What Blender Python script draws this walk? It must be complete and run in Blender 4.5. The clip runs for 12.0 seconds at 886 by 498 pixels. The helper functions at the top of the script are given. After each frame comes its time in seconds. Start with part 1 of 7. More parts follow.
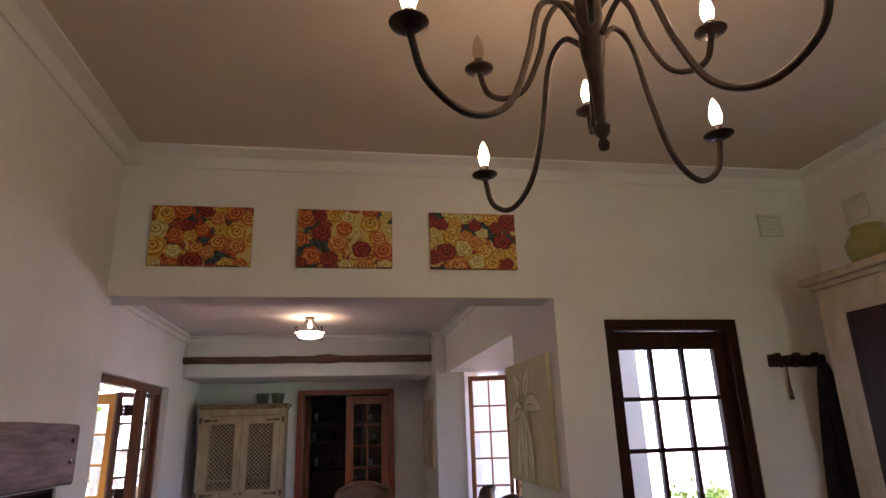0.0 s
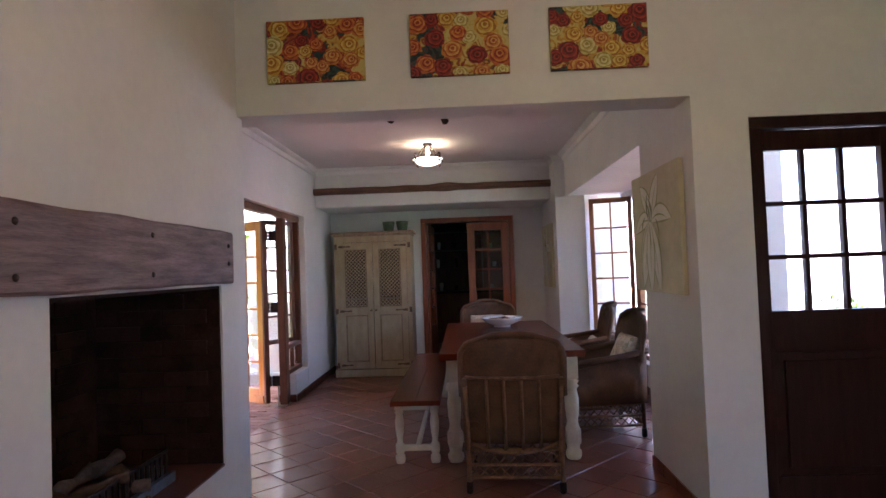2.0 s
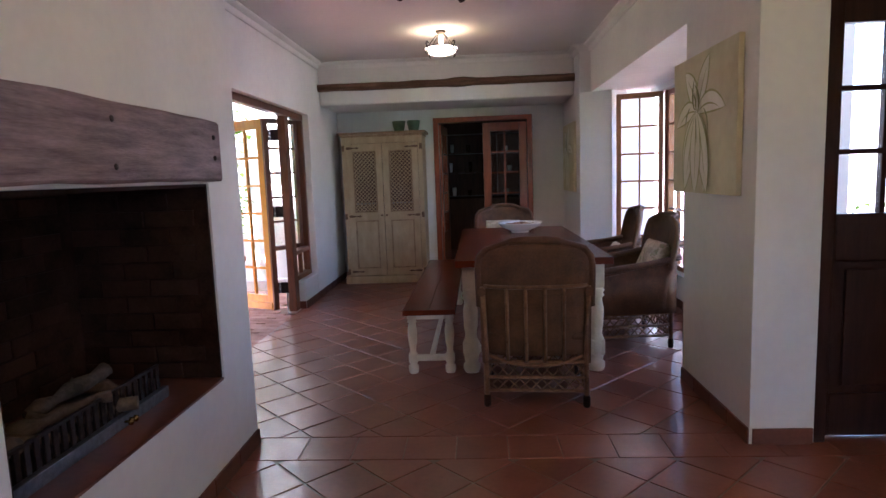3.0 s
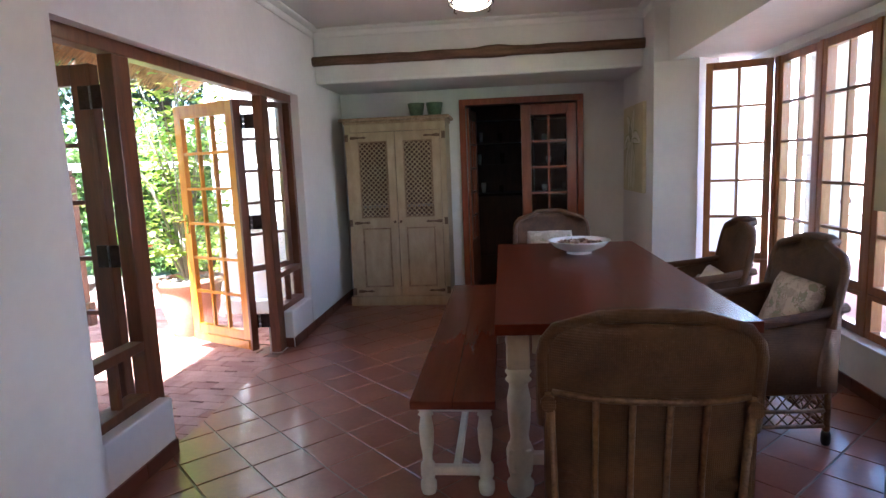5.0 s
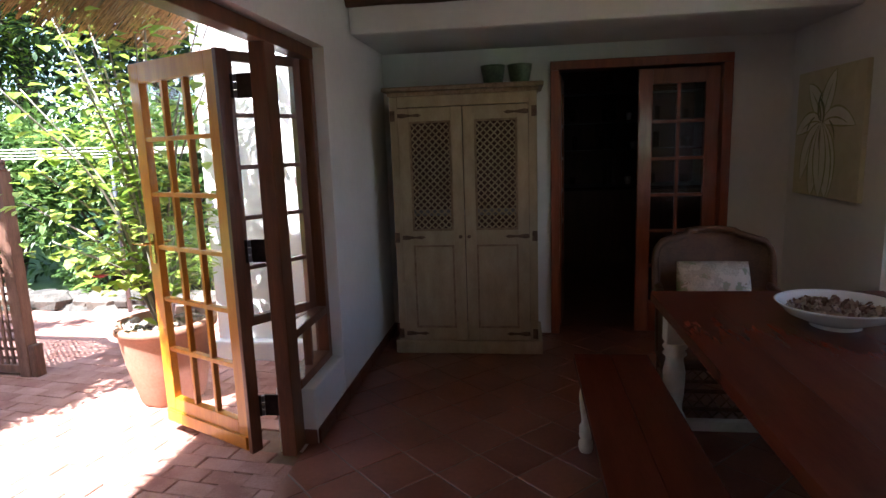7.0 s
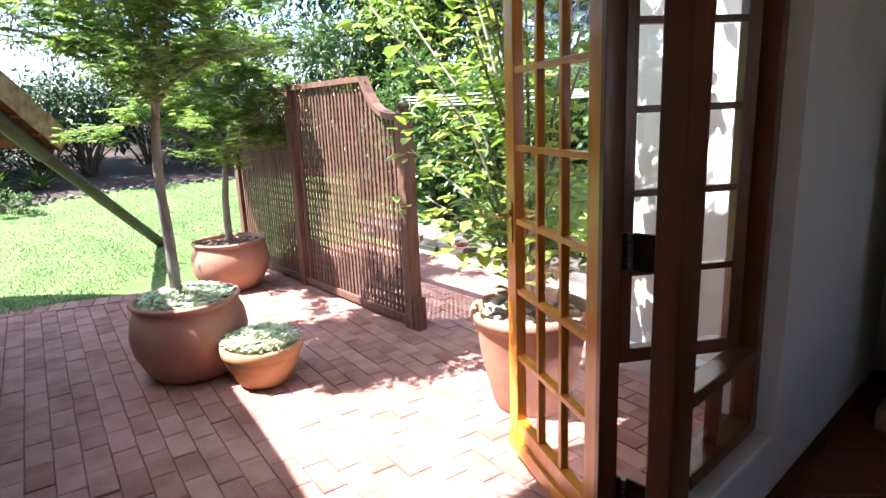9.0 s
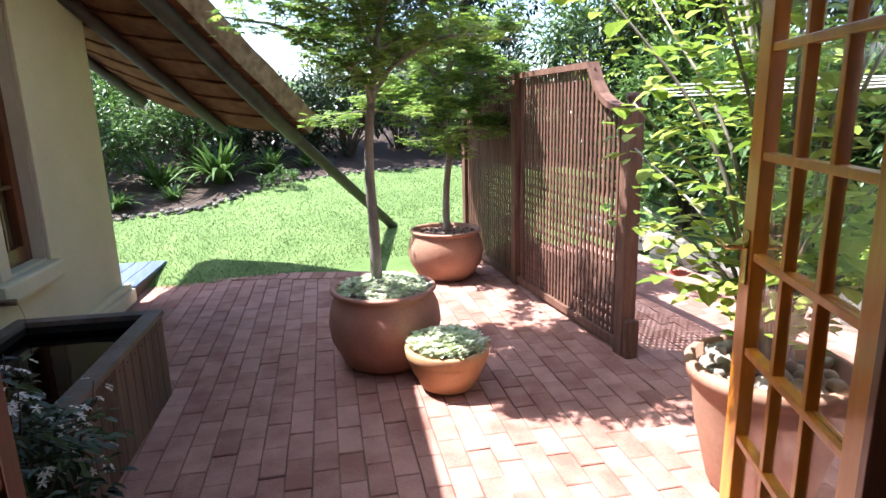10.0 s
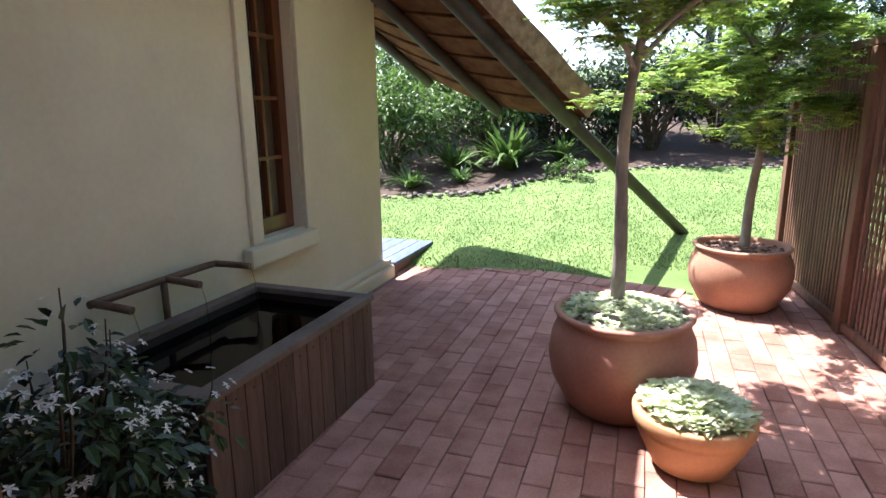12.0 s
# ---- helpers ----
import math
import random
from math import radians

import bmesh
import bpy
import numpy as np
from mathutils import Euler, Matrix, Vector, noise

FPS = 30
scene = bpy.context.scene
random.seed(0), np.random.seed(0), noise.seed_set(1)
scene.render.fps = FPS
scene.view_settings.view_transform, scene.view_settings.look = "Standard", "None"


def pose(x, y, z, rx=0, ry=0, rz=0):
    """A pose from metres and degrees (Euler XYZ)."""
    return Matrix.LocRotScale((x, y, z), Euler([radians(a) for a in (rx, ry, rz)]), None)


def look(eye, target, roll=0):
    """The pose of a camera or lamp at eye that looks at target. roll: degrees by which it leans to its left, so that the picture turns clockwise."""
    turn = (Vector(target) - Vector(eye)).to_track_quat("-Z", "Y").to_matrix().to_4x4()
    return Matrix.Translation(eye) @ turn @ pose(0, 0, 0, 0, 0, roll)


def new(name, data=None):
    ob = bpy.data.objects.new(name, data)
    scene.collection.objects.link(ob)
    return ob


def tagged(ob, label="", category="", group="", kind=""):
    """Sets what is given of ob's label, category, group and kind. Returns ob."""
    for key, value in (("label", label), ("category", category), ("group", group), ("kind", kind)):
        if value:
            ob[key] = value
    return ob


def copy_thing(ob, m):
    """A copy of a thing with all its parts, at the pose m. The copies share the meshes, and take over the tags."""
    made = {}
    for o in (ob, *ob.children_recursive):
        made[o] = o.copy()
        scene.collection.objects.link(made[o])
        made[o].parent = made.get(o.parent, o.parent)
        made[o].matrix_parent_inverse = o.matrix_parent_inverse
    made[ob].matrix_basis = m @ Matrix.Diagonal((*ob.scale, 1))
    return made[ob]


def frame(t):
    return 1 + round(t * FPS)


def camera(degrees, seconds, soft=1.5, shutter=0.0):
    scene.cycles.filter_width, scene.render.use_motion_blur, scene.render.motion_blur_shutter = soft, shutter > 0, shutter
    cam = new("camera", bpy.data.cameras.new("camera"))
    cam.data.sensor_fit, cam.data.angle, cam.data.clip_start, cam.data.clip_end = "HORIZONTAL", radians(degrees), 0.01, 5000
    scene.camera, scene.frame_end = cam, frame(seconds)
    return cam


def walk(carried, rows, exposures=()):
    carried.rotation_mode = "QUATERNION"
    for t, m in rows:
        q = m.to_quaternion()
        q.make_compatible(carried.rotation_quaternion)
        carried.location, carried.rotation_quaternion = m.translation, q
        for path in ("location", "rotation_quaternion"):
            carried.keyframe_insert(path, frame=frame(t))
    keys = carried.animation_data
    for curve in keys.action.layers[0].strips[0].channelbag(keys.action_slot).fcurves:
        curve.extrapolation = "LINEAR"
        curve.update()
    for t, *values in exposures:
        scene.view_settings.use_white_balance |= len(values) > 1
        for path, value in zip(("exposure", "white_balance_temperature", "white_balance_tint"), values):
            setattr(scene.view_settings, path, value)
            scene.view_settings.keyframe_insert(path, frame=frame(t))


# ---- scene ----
cam = camera(73.2, 12.0)
PATH = [
    (0, (0.181, 0.083, 1.514), (0.499, 1.971, 2.093), -1.8),
    (0.5, (0.157, 0.093, 1.475), (0.322, 2.028, 1.951), -2.0),
    (1, (0.147, 0.119, 1.427), (0.2, 2.086, 1.781), -2.1),
    (1.5, (0.148, 0.146, 1.398), (0.13, 2.134, 1.616), -2.2),
    (2, (0.153, 0.186, 1.369), (0.084, 2.184, 1.434), -2.1),
    (2.5, (0.147, 0.277, 1.333), (0.048, 2.271, 1.224), -2.2),
    (3, (0.11, 0.553, 1.322), (-0.008, 2.535, 1.078), -2.1),
    (3.2, (0.109, 0.686, 1.364), (-0.014, 2.663, 1.089), -2.1),
    (5, (-0.001, 2.066, 1.401), (-0.204, 4.036, 1.122), -2.3),
    (5.5, (-0.152, 2.517, 1.418), (-0.357, 4.485, 1.126), -2.2),
    (6, (-0.315, 2.944, 1.416), (-0.534, 4.91, 1.122), -2.2),
    (6.5, (-0.423, 3.39, 1.433), (-0.638, 5.355, 1.13), -2.2),
    (6.7, (-0.519, 3.569, 1.478), (-0.729, 5.531, 1.154), -2.0),
    (8.3, (-0.877, 4.714, 1.444), (-1.976, 6.347, 1.086), -2.9),
    (8.5, (-0.935, 4.796, 1.433), (-2.147, 6.341, 1.052), -2.9),
    (9, (-1.066, 4.985, 1.426), (-2.512, 6.293, 0.981), -2.4),
    (9.5, (-1.184, 5.202, 1.43), (-2.868, 6.182, 0.976), -2.1),
    (10, (-1.304, 5.368, 1.428), (-3.147, 6.0, 0.976), -1.5),
    (10.5, (-1.484, 5.524, 1.403), (-3.408, 5.833, 0.954), -1.3),
    (11, (-1.649, 5.631, 1.364), (-3.597, 5.702, 0.913), -1.0),
    (11.5, (-1.8, 5.747, 1.358), (-3.737, 5.528, 0.907), -0.7),
    (12, (-1.923, 5.798, 1.332), (-3.837, 5.44, 0.876), -0.7),
]
walk(cam, [(t, look(eye, target, roll)) for t, eye, target, roll in PATH],
     exposures=((0.0, 3.7, 5750, 22), (1.5, 3.8, 5500, 20), (2.5, 4.05, 5330, 18), (5.0, 4.2, 5350, 12), (6.5, 3.15, 5750, 13), (8.5, 2.5, 5750, 12), (9.5, 2.25, 5750, 13), (10.5, 1.85, 5950, 11), (12.0, 2.08, 6050, 14)))

# ---- world, sun, exposure ----
SUN_DIR = Vector((0.25, 0.45, -1.0)).normalized()
SUN_ELEV = math.asin(-SUN_DIR.z)
SUN_AZ = math.atan2(-SUN_DIR.x, -SUN_DIR.y)
world = bpy.data.worlds.new("sky")
scene.world = world
world.use_nodes = True
wn = world.node_tree
sky = wn.nodes.new("ShaderNodeTexSky")
sky.sky_type = "NISHITA"
sky.sun_disc = False
sky.sun_elevation = SUN_ELEV
sky.sun_rotation = SUN_AZ
sky.air_density, sky.dust_density = 1.0, 1.5
wn.links.new(sky.outputs["Color"], wn.nodes["Background"].inputs["Color"])
wn.nodes["Background"].inputs["Strength"].default_value = 0.14
sun = new("sun", bpy.data.lights.new("sun", "SUN"))
sun.data.energy, sun.data.angle, sun.data.color = 5.0, radians(0.53), (1.0, 0.95, 0.87)
sun.matrix_world = look((0, 0, 20), Vector((0, 0, 20)) + SUN_DIR)


def window_light(name, m, w, h, power, color=(0.86, 0.93, 1.0)):
    """An area lamp that stands in for skylight at an opening."""
    data = bpy.data.lights.new(name, "AREA")
    data.shape, data.size, data.size_y, data.energy, data.color = "RECTANGLE", w, h, power, color
    ob = new(name, data)
    ob.matrix_world = m
    return ob


window_light("skylight_front_door", look((2.07, 3.62, 1.5), (2.0, 0.0, 1.0)), 0.6, 0.8, 0.4)
# Fill lamp at the added back window; no such window is in view.
window_light("fill_lamp_living_room", look((2.5, -2.9, 1.6), (1.2, 3.0, 1.2)), 1.1, 1.2, 0.3)


def point_lamp(name, at, watts, size, color):
    data = bpy.data.lights.new(name, "POINT")
    data.energy, data.shadow_soft_size, data.color = watts, size, color
    ob = new(name, data)
    ob.location = at
    return ob

# ---- materials ----
def mat(name, c1, c2=None, rough=0.6, scale=5.0, fine=60.0, bump=0.15, metal=0.0, rnd=0.0, stretch=(1, 1, 1), spec=0.5,
        coat=0.0, local=False, dist=0.004, trans=0.0, contrast=0.5, third=None):
    """Two-scale noise between two colours with a fine relief; rnd: how much each object differs."""
    m = bpy.data.materials.new(name)
    m.use_nodes = True
    n, l = m.node_tree.nodes, m.node_tree.links
    p = n["Principled BSDF"]
    p.inputs["Roughness"].default_value, p.inputs["Metallic"].default_value = rough, metal
    p.inputs["Specular IOR Level"].default_value = spec
    p.inputs["Coat Weight"].default_value = coat
    p.inputs["Coat Roughness"].default_value = 0.12
    c2 = c2 or tuple(0.8 * c for c in c1)
    if local:
        src = n.new("ShaderNodeTexCoord").outputs["Object"]
    else:
        src = n.new("ShaderNodeNewGeometry").outputs["Position"]
    mp = n.new("ShaderNodeMapping")
    mp.inputs["Scale"].default_value = stretch
    l.new(src, mp.inputs["Vector"])
    a = n.new("ShaderNodeTexNoise")
    a.inputs["Scale"].default_value, a.inputs["Detail"].default_value = scale, 4
    b = n.new("ShaderNodeTexNoise")
    b.inputs["Scale"].default_value, b.inputs["Detail"].default_value = fine, 3
    l.new(mp.outputs[0], a.inputs["Vector"])
    l.new(mp.outputs[0], b.inputs["Vector"])
    add = n.new("ShaderNodeMath")
    add.operation = "MULTIPLY_ADD"
    l.new(b.outputs["Fac"], add.inputs[0])
    add.inputs[1].default_value = 0.45
    l.new(a.outputs["Fac"], add.inputs[2])
    fac = add.outputs[0]
    if rnd:
        oi = n.new("ShaderNodeObjectInfo")
        isl = n.new("ShaderNodeNewGeometry")
        mx = n.new("ShaderNodeMath")
        mx.operation = "ADD"
        l.new(oi.outputs["Random"], mx.inputs[0])
        l.new(isl.outputs["Random Per Island"], mx.inputs[1])
        fr = n.new("ShaderNodeMath")
        fr.operation = "FRACT"
        l.new(mx.outputs[0], fr.inputs[0])
        ra = n.new("ShaderNodeMath")
        ra.operation = "MULTIPLY_ADD"
        l.new(fr.outputs[0], ra.inputs[0])
        ra.inputs[1].default_value = rnd
        sub = n.new("ShaderNodeMath")
        sub.operation = "SUBTRACT"
        l.new(fac, sub.inputs[0])
        sub.inputs[1].default_value = rnd * 0.5
        l.new(sub.outputs[0], ra.inputs[2])
        fac = ra.outputs[0]
    ramp = n.new("ShaderNodeValToRGB")
    e = ramp.color_ramp.elements
    e[0].position, e[1].position = 0.72 - contrast * 0.5, 0.72 + contrast * 0.5
    e[0].color, e[1].color = (*c1, 1), (*c2, 1)
    if third:
        k = ramp.color_ramp.elements.new(0.72)
        k.color = (*third, 1)
    l.new(fac, ramp.inputs[0])
    l.new(ramp.outputs[0], p.inputs["Base Color"])
    if bump:
        bp = n.new("ShaderNodeBump")
        bp.inputs["Strength"].default_value, bp.inputs["Distance"].default_value = bump, dist
        l.new(add.outputs[0], bp.inputs["Height"])
        l.new(bp.outputs[0], p.inputs["Normal"])
    if trans:
        t = n.new("ShaderNodeBsdfTranslucent")
        l.new(ramp.outputs[0], t.inputs["Color"])
        mix = n.new("ShaderNodeMixShader")
        mix.inputs[0].default_value = trans
        l.new(p.outputs[0], mix.inputs[1])
        l.new(t.outputs[0], mix.inputs[2])
        l.new(mix.outputs[0], n["Material Output"].inputs["Surface"])
    return m


def glow(name, color, strength):
    m = bpy.data.materials.new(name)
    m.use_nodes = True
    p = m.node_tree.nodes["Principled BSDF"]
    p.inputs["Base Color"].default_value = (*color, 1)
    p.inputs["Emission Color"].default_value = (*color, 1)
    p.inputs["Emission Strength"].default_value = strength
    return m


def glass(name, color=(1, 1, 1), rough=0.0):
    m = bpy.data.materials.new(name)
    m.use_nodes = True
    n, l = m.node_tree.nodes, m.node_tree.links
    tr = n.new("ShaderNodeBsdfTransparent")
    tr.inputs[0].default_value = (*color, 1)
    gl = n.new("ShaderNodeBsdfGlossy")
    gl.inputs["Roughness"].default_value = 0.02 + rough
    lw = n.new("ShaderNodeLayerWeight")
    lw.inputs["Blend"].default_value = 0.5
    pw = n.new("ShaderNodeMath")
    pw.operation = "POWER"
    l.new(lw.outputs["Facing"], pw.inputs[0])
    pw.inputs[1].default_value = 5.0
    fr = n.new("ShaderNodeMath")
    fr.operation = "MULTIPLY_ADD"
    l.new(pw.outputs[0], fr.inputs[0])
    fr.inputs[1].default_value, fr.inputs[2].default_value = 0.7, 0.025
    mx = n.new("ShaderNodeMixShader")
    l.new(fr.outputs[0], mx.inputs[0])
    l.new(tr.outputs[0], mx.inputs[1])
    l.new(gl.outputs[0], mx.inputs[2])
    l.new(mx.outputs[0], n["Material Output"].inputs["Surface"])
    return m


def bloom_canvas(name, stops, scale, ring):
    """A painted canvas of packed blossoms: cells of colour with petal rings."""
    m = bpy.data.materials.new(name)
    m.use_nodes = True
    n, l = m.node_tree.nodes, m.node_tree.links
    p = n["Principled BSDF"]
    p.inputs["Roughness"].default_value = 0.6
    g = n.new("ShaderNodeNewGeometry")
    wob = n.new("ShaderNodeTexNoise")
    wob.inputs["Scale"].default_value = scale * 1.6
    l.new(g.outputs["Position"], wob.inputs["Vector"])
    va = n.new("ShaderNodeVectorMath")
    va.operation = "MULTIPLY_ADD"
    l.new(wob.outputs["Color"], va.inputs[0])
    va.inputs[1].default_value = (1.1 / scale, 1.1 / scale, 1.1 / scale)
    l.new(g.outputs["Position"], va.inputs[2])
    v = n.new("ShaderNodeTexVoronoi")
    v.inputs["Scale"].default_value = scale
    l.new(va.outputs[0], v.inputs["Vector"])
    sep = n.new("ShaderNodeSeparateColor")
    l.new(v.outputs["Color"], sep.inputs[0])
    w = n.new("ShaderNodeMath")
    w.operation = "MULTIPLY"
    l.new(v.outputs["Distance"], w.inputs[0])
    w.inputs[1].default_value = ring
    s = n.new("ShaderNodeMath")
    s.operation = "SINE"
    l.new(w.outputs[0], s.inputs[0])
    ma = n.new("ShaderNodeMath")
    ma.operation = "MULTIPLY_ADD"
    l.new(s.outputs[0], ma.inputs[0])
    ma.inputs[1].default_value = 0.13
    l.new(sep.outputs[0], ma.inputs[2])
    nz = n.new("ShaderNodeTexNoise")
    nz.inputs["Scale"].default_value = scale * 5
    l.new(g.outputs["Position"], nz.inputs["Vector"])
    m2 = n.new("ShaderNodeMath")
    m2.operation = "MULTIPLY_ADD"
    l.new(nz.outputs["Fac"], m2.inputs[0])
    m2.inputs[1].default_value = 0.26
    l.new(ma.outputs[0], m2.inputs[2])
    r = n.new("ShaderNodeValToRGB")
    e = r.color_ramp.elements
    e[0].position, e[0].color = stops[0][0], (*stops[0][1], 1)
    e[1].position, e[1].color = stops[-1][0], (*stops[-1][1], 1)
    for pos, c in stops[1:-1]:
        k = r.color_ramp.elements.new(pos)
        k.color = (*c, 1)
    l.new(m2.outputs[0], r.inputs[0])
    l.new(r.outputs[0], p.inputs["Base Color"])
    return m


def weave(name, c1, c2, sx=90.0, sz=70.0, bump=0.6):
    """Basket weave: over-and-under strands."""
    m = mat(name, c1, c2, rough=0.55, scale=9, fine=80, bump=0, local=True, rnd=0.1)
    n, l = m.node_tree.nodes, m.node_tree.links
    tc = n.new("ShaderNodeTexCoord")
    h = []
    for axis, s, kind in (("X", sx, "X"), ("Z", sz, "Z")):
        w = n.new("ShaderNodeTexWave")
        w.bands_direction = kind
        w.inputs["Scale"].default_value = s / 2.6
        w.inputs["Distortion"].default_value = 0.6
        l.new(tc.outputs["Object"], w.inputs["Vector"])
        h.append(w.outputs["Fac"])
    mx = n.new("ShaderNodeMath")
    mx.operation = "MULTIPLY"
    l.new(h[0], mx.inputs[0])
    l.new(h[1], mx.inputs[1])
    bp = n.new("ShaderNodeBump")
    bp.inputs["Strength"].default_value, bp.inputs["Distance"].default_value = bump, 0.006
    l.new(mx.outputs[0], bp.inputs["Height"])
    l.new(bp.outputs[0], n["Principled BSDF"].inputs["Normal"])
    return m


PLASTER = mat("plaster", (0.70, 0.69, 0.68), (0.78, 0.77, 0.75), rough=0.85, scale=2.2, fine=22, bump=0.35, dist=0.012, spec=0.2)
CREAM = mat("cream_plaster", (0.60, 0.55, 0.42), (0.70, 0.65, 0.51), rough=0.85, scale=2.0, fine=35, bump=0.25, dist=0.006, spec=0.2)
WHITE_WALL = mat("limewash", (0.74, 0.73, 0.71), (0.82, 0.81, 0.79), rough=0.9, scale=3, fine=26, bump=0.4, dist=0.012, spec=0.2)
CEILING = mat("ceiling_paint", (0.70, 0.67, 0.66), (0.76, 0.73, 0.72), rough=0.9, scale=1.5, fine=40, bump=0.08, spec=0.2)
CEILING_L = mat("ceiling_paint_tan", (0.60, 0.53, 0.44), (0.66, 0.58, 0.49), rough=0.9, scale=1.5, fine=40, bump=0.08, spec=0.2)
TILE = mat("terracotta_tile", (0.17, 0.05, 0.028), (0.27, 0.094, 0.056), rough=0.3, scale=3.5, fine=40, bump=0.10, rnd=0.3, spec=0.6, coat=0.28)
GROUT = mat("grout", (0.16, 0.125, 0.105), (0.28, 0.225, 0.195), rough=0.9, scale=8, fine=90)
SKIRT = mat("skirting_tile", (0.09, 0.03, 0.018), (0.17, 0.06, 0.035), rough=0.35, scale=4, fine=50, rnd=0.4)
PAVER = mat("paver_brick", (0.25, 0.115, 0.086), (0.42, 0.235, 0.188), rough=0.85, scale=7, fine=90, bump=0.4, rnd=0.35, spec=0.25)
SAND = mat("joint_sand", (0.16, 0.095, 0.07), (0.25, 0.165, 0.12), rough=0.95, scale=12, fine=120)
# Varnish in two tones: darker for backlit bay frames, brighter for the sunlit leaf.
BACKLIT_WOOD = mat("backlit_bay_wood", (0.23, 0.082, 0.026), (0.38, 0.155, 0.055), rough=0.35, scale=4, fine=30, bump=0.08, stretch=(6, 6, 0.6), coat=0.2)
VARNISH = mat("sunlit_varnished_pine", (0.50, 0.165, 0.010), (0.66, 0.275, 0.022), rough=0.28, scale=4, fine=30, bump=0.08, stretch=(6, 6, 0.6), coat=0.3)
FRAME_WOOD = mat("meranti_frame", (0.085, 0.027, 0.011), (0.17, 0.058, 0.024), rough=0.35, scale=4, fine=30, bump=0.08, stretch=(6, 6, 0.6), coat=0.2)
KITCHEN_DOOR = mat("red_kitchen_door", (0.20, 0.044, 0.017), (0.33, 0.085, 0.034), rough=0.3, scale=4, fine=30, bump=0.08, stretch=(6, 6, 0.6), coat=0.4)
DARK_DOOR = mat("dark_stained_door", (0.018, 0.006, 0.004), (0.042, 0.014, 0.008), rough=0.5, spec=0.15, scale=4, fine=40, bump=0.1, stretch=(7, 7, 0.7))
TABLE_WOOD = mat("oiled_table_wood", (0.085, 0.017, 0.009), (0.135, 0.032, 0.016), rough=0.26, spec=0.14, scale=3, fine=28, bump=0.03, stretch=(5, 0.6, 5), coat=0.02, contrast=0.9)
CREAM_PAINT = mat("cream_paint", (0.56, 0.50, 0.40), (0.72, 0.66, 0.54), rough=0.5, scale=7, fine=60, bump=0.1)
ARMOIRE = mat("distressed_cream", (0.29, 0.21, 0.115), (0.47, 0.375, 0.235), rough=0.6, scale=6, fine=45, bump=0.12, stretch=(2.5, 2.5, 0.9), contrast=0.95)
WORN_EDGE = mat("worn_brown_edge", (0.20, 0.13, 0.07), (0.36, 0.26, 0.16), rough=0.65, scale=20, fine=80, bump=0.15)
WICKER = weave("wicker", (0.05, 0.02, 0.008), (0.145, 0.066, 0.026), 130.0, 100.0, 0.45)
CANE = mat("cane_strand", (0.095, 0.042, 0.018), (0.23, 0.118, 0.052), rough=0.45, scale=30, fine=120, bump=0.2, local=True, rnd=0.3)
IRON = mat("wrought_iron", (0.02, 0.014, 0.012), (0.06, 0.04, 0.035), rough=0.5, scale=25, fine=120, bump=0.2, metal=0.7)
RUST_IRON = mat("rusty_hinge", (0.09, 0.055, 0.03), (0.2, 0.13, 0.08), rough=0.7, scale=30, fine=120, bump=0.2, metal=0.2)
MANTEL = mat("weathered_mantel", (0.075, 0.038, 0.04), (0.30, 0.205, 0.21), rough=0.6, scale=5, fine=32, bump=0.5, stretch=(9, 0.9, 9), contrast=0.55, dist=0.008)
SOOT = mat("sooty_brick", (0.02, 0.009, 0.006), (0.055, 0.026, 0.018), rough=0.9, scale=8, fine=70, bump=0.4, rnd=0.4, spec=0.2)
STEEL = mat("brushed_steel", (0.12, 0.12, 0.13), (0.22, 0.22, 0.24), rough=0.35, metal=0.8, scale=40, fine=200, bump=0.05)
BRASS = mat("brass", (0.5, 0.34, 0.12), (0.62, 0.45, 0.18), rough=0.25, metal=1.0, scale=30, fine=100, bump=0.05)
LOG_BARK = mat("rough_log", (0.075, 0.035, 0.02), (0.20, 0.11, 0.065), rough=0.8, scale=5, fine=40, bump=0.5, stretch=(0.7, 7, 7), dist=0.008)
CHARRED = mat("ceramic_log", (0.05, 0.035, 0.028), (0.20, 0.14, 0.105), rough=0.9, scale=9, fine=60, bump=0.6, dist=0.01)
CHINA = mat("white_china", (0.72, 0.72, 0.72), (0.80, 0.80, 0.79), rough=0.15, scale=5, fine=40, bump=0.02)
DRY_PETAL = mat("dried_petals", (0.16, 0.08, 0.05), (0.45, 0.33, 0.24), rough=0.9, scale=50, fine=150, rnd=0.8)
CUSHION = bloom_canvas("floral_fabric", [(0.2, (0.44, 0.37, 0.28)), (0.62, (0.66, 0.58, 0.46)), (0.8, (0.62, 0.55, 0.44)), (0.95, (0.36, 0.24, 0.17)), (1.1, (0.30, 0.33, 0.2))], 26.0, 20.0)
STRIPE = mat("striped_fabric", (0.55, 0.5, 0.44), (0.68, 0.63, 0.57), rough=0.9, scale=20, fine=120)
STRIPE_D = mat("striped_fabric_grey", (0.22, 0.21, 0.19), (0.3, 0.29, 0.26), rough=0.9, scale=20, fine=120)
ROSES = bloom_canvas("rose_canvas", [(0.16, (0.012, 0.02, 0.02)), (0.30, (0.02, 0.085, 0.075)), (0.38, (0.10, 0.012, 0.012)), (0.52, (0.30, 0.03, 0.014)), (0.64, (0.42, 0.10, 0.02)), (0.72, (0.07, 0.05, 0.02)), (0.79, (0.44, 0.20, 0.025)), (0.90, (0.52, 0.36, 0.05)), (1.0, (0.56, 0.46, 0.15))], 9.5, 22.0)
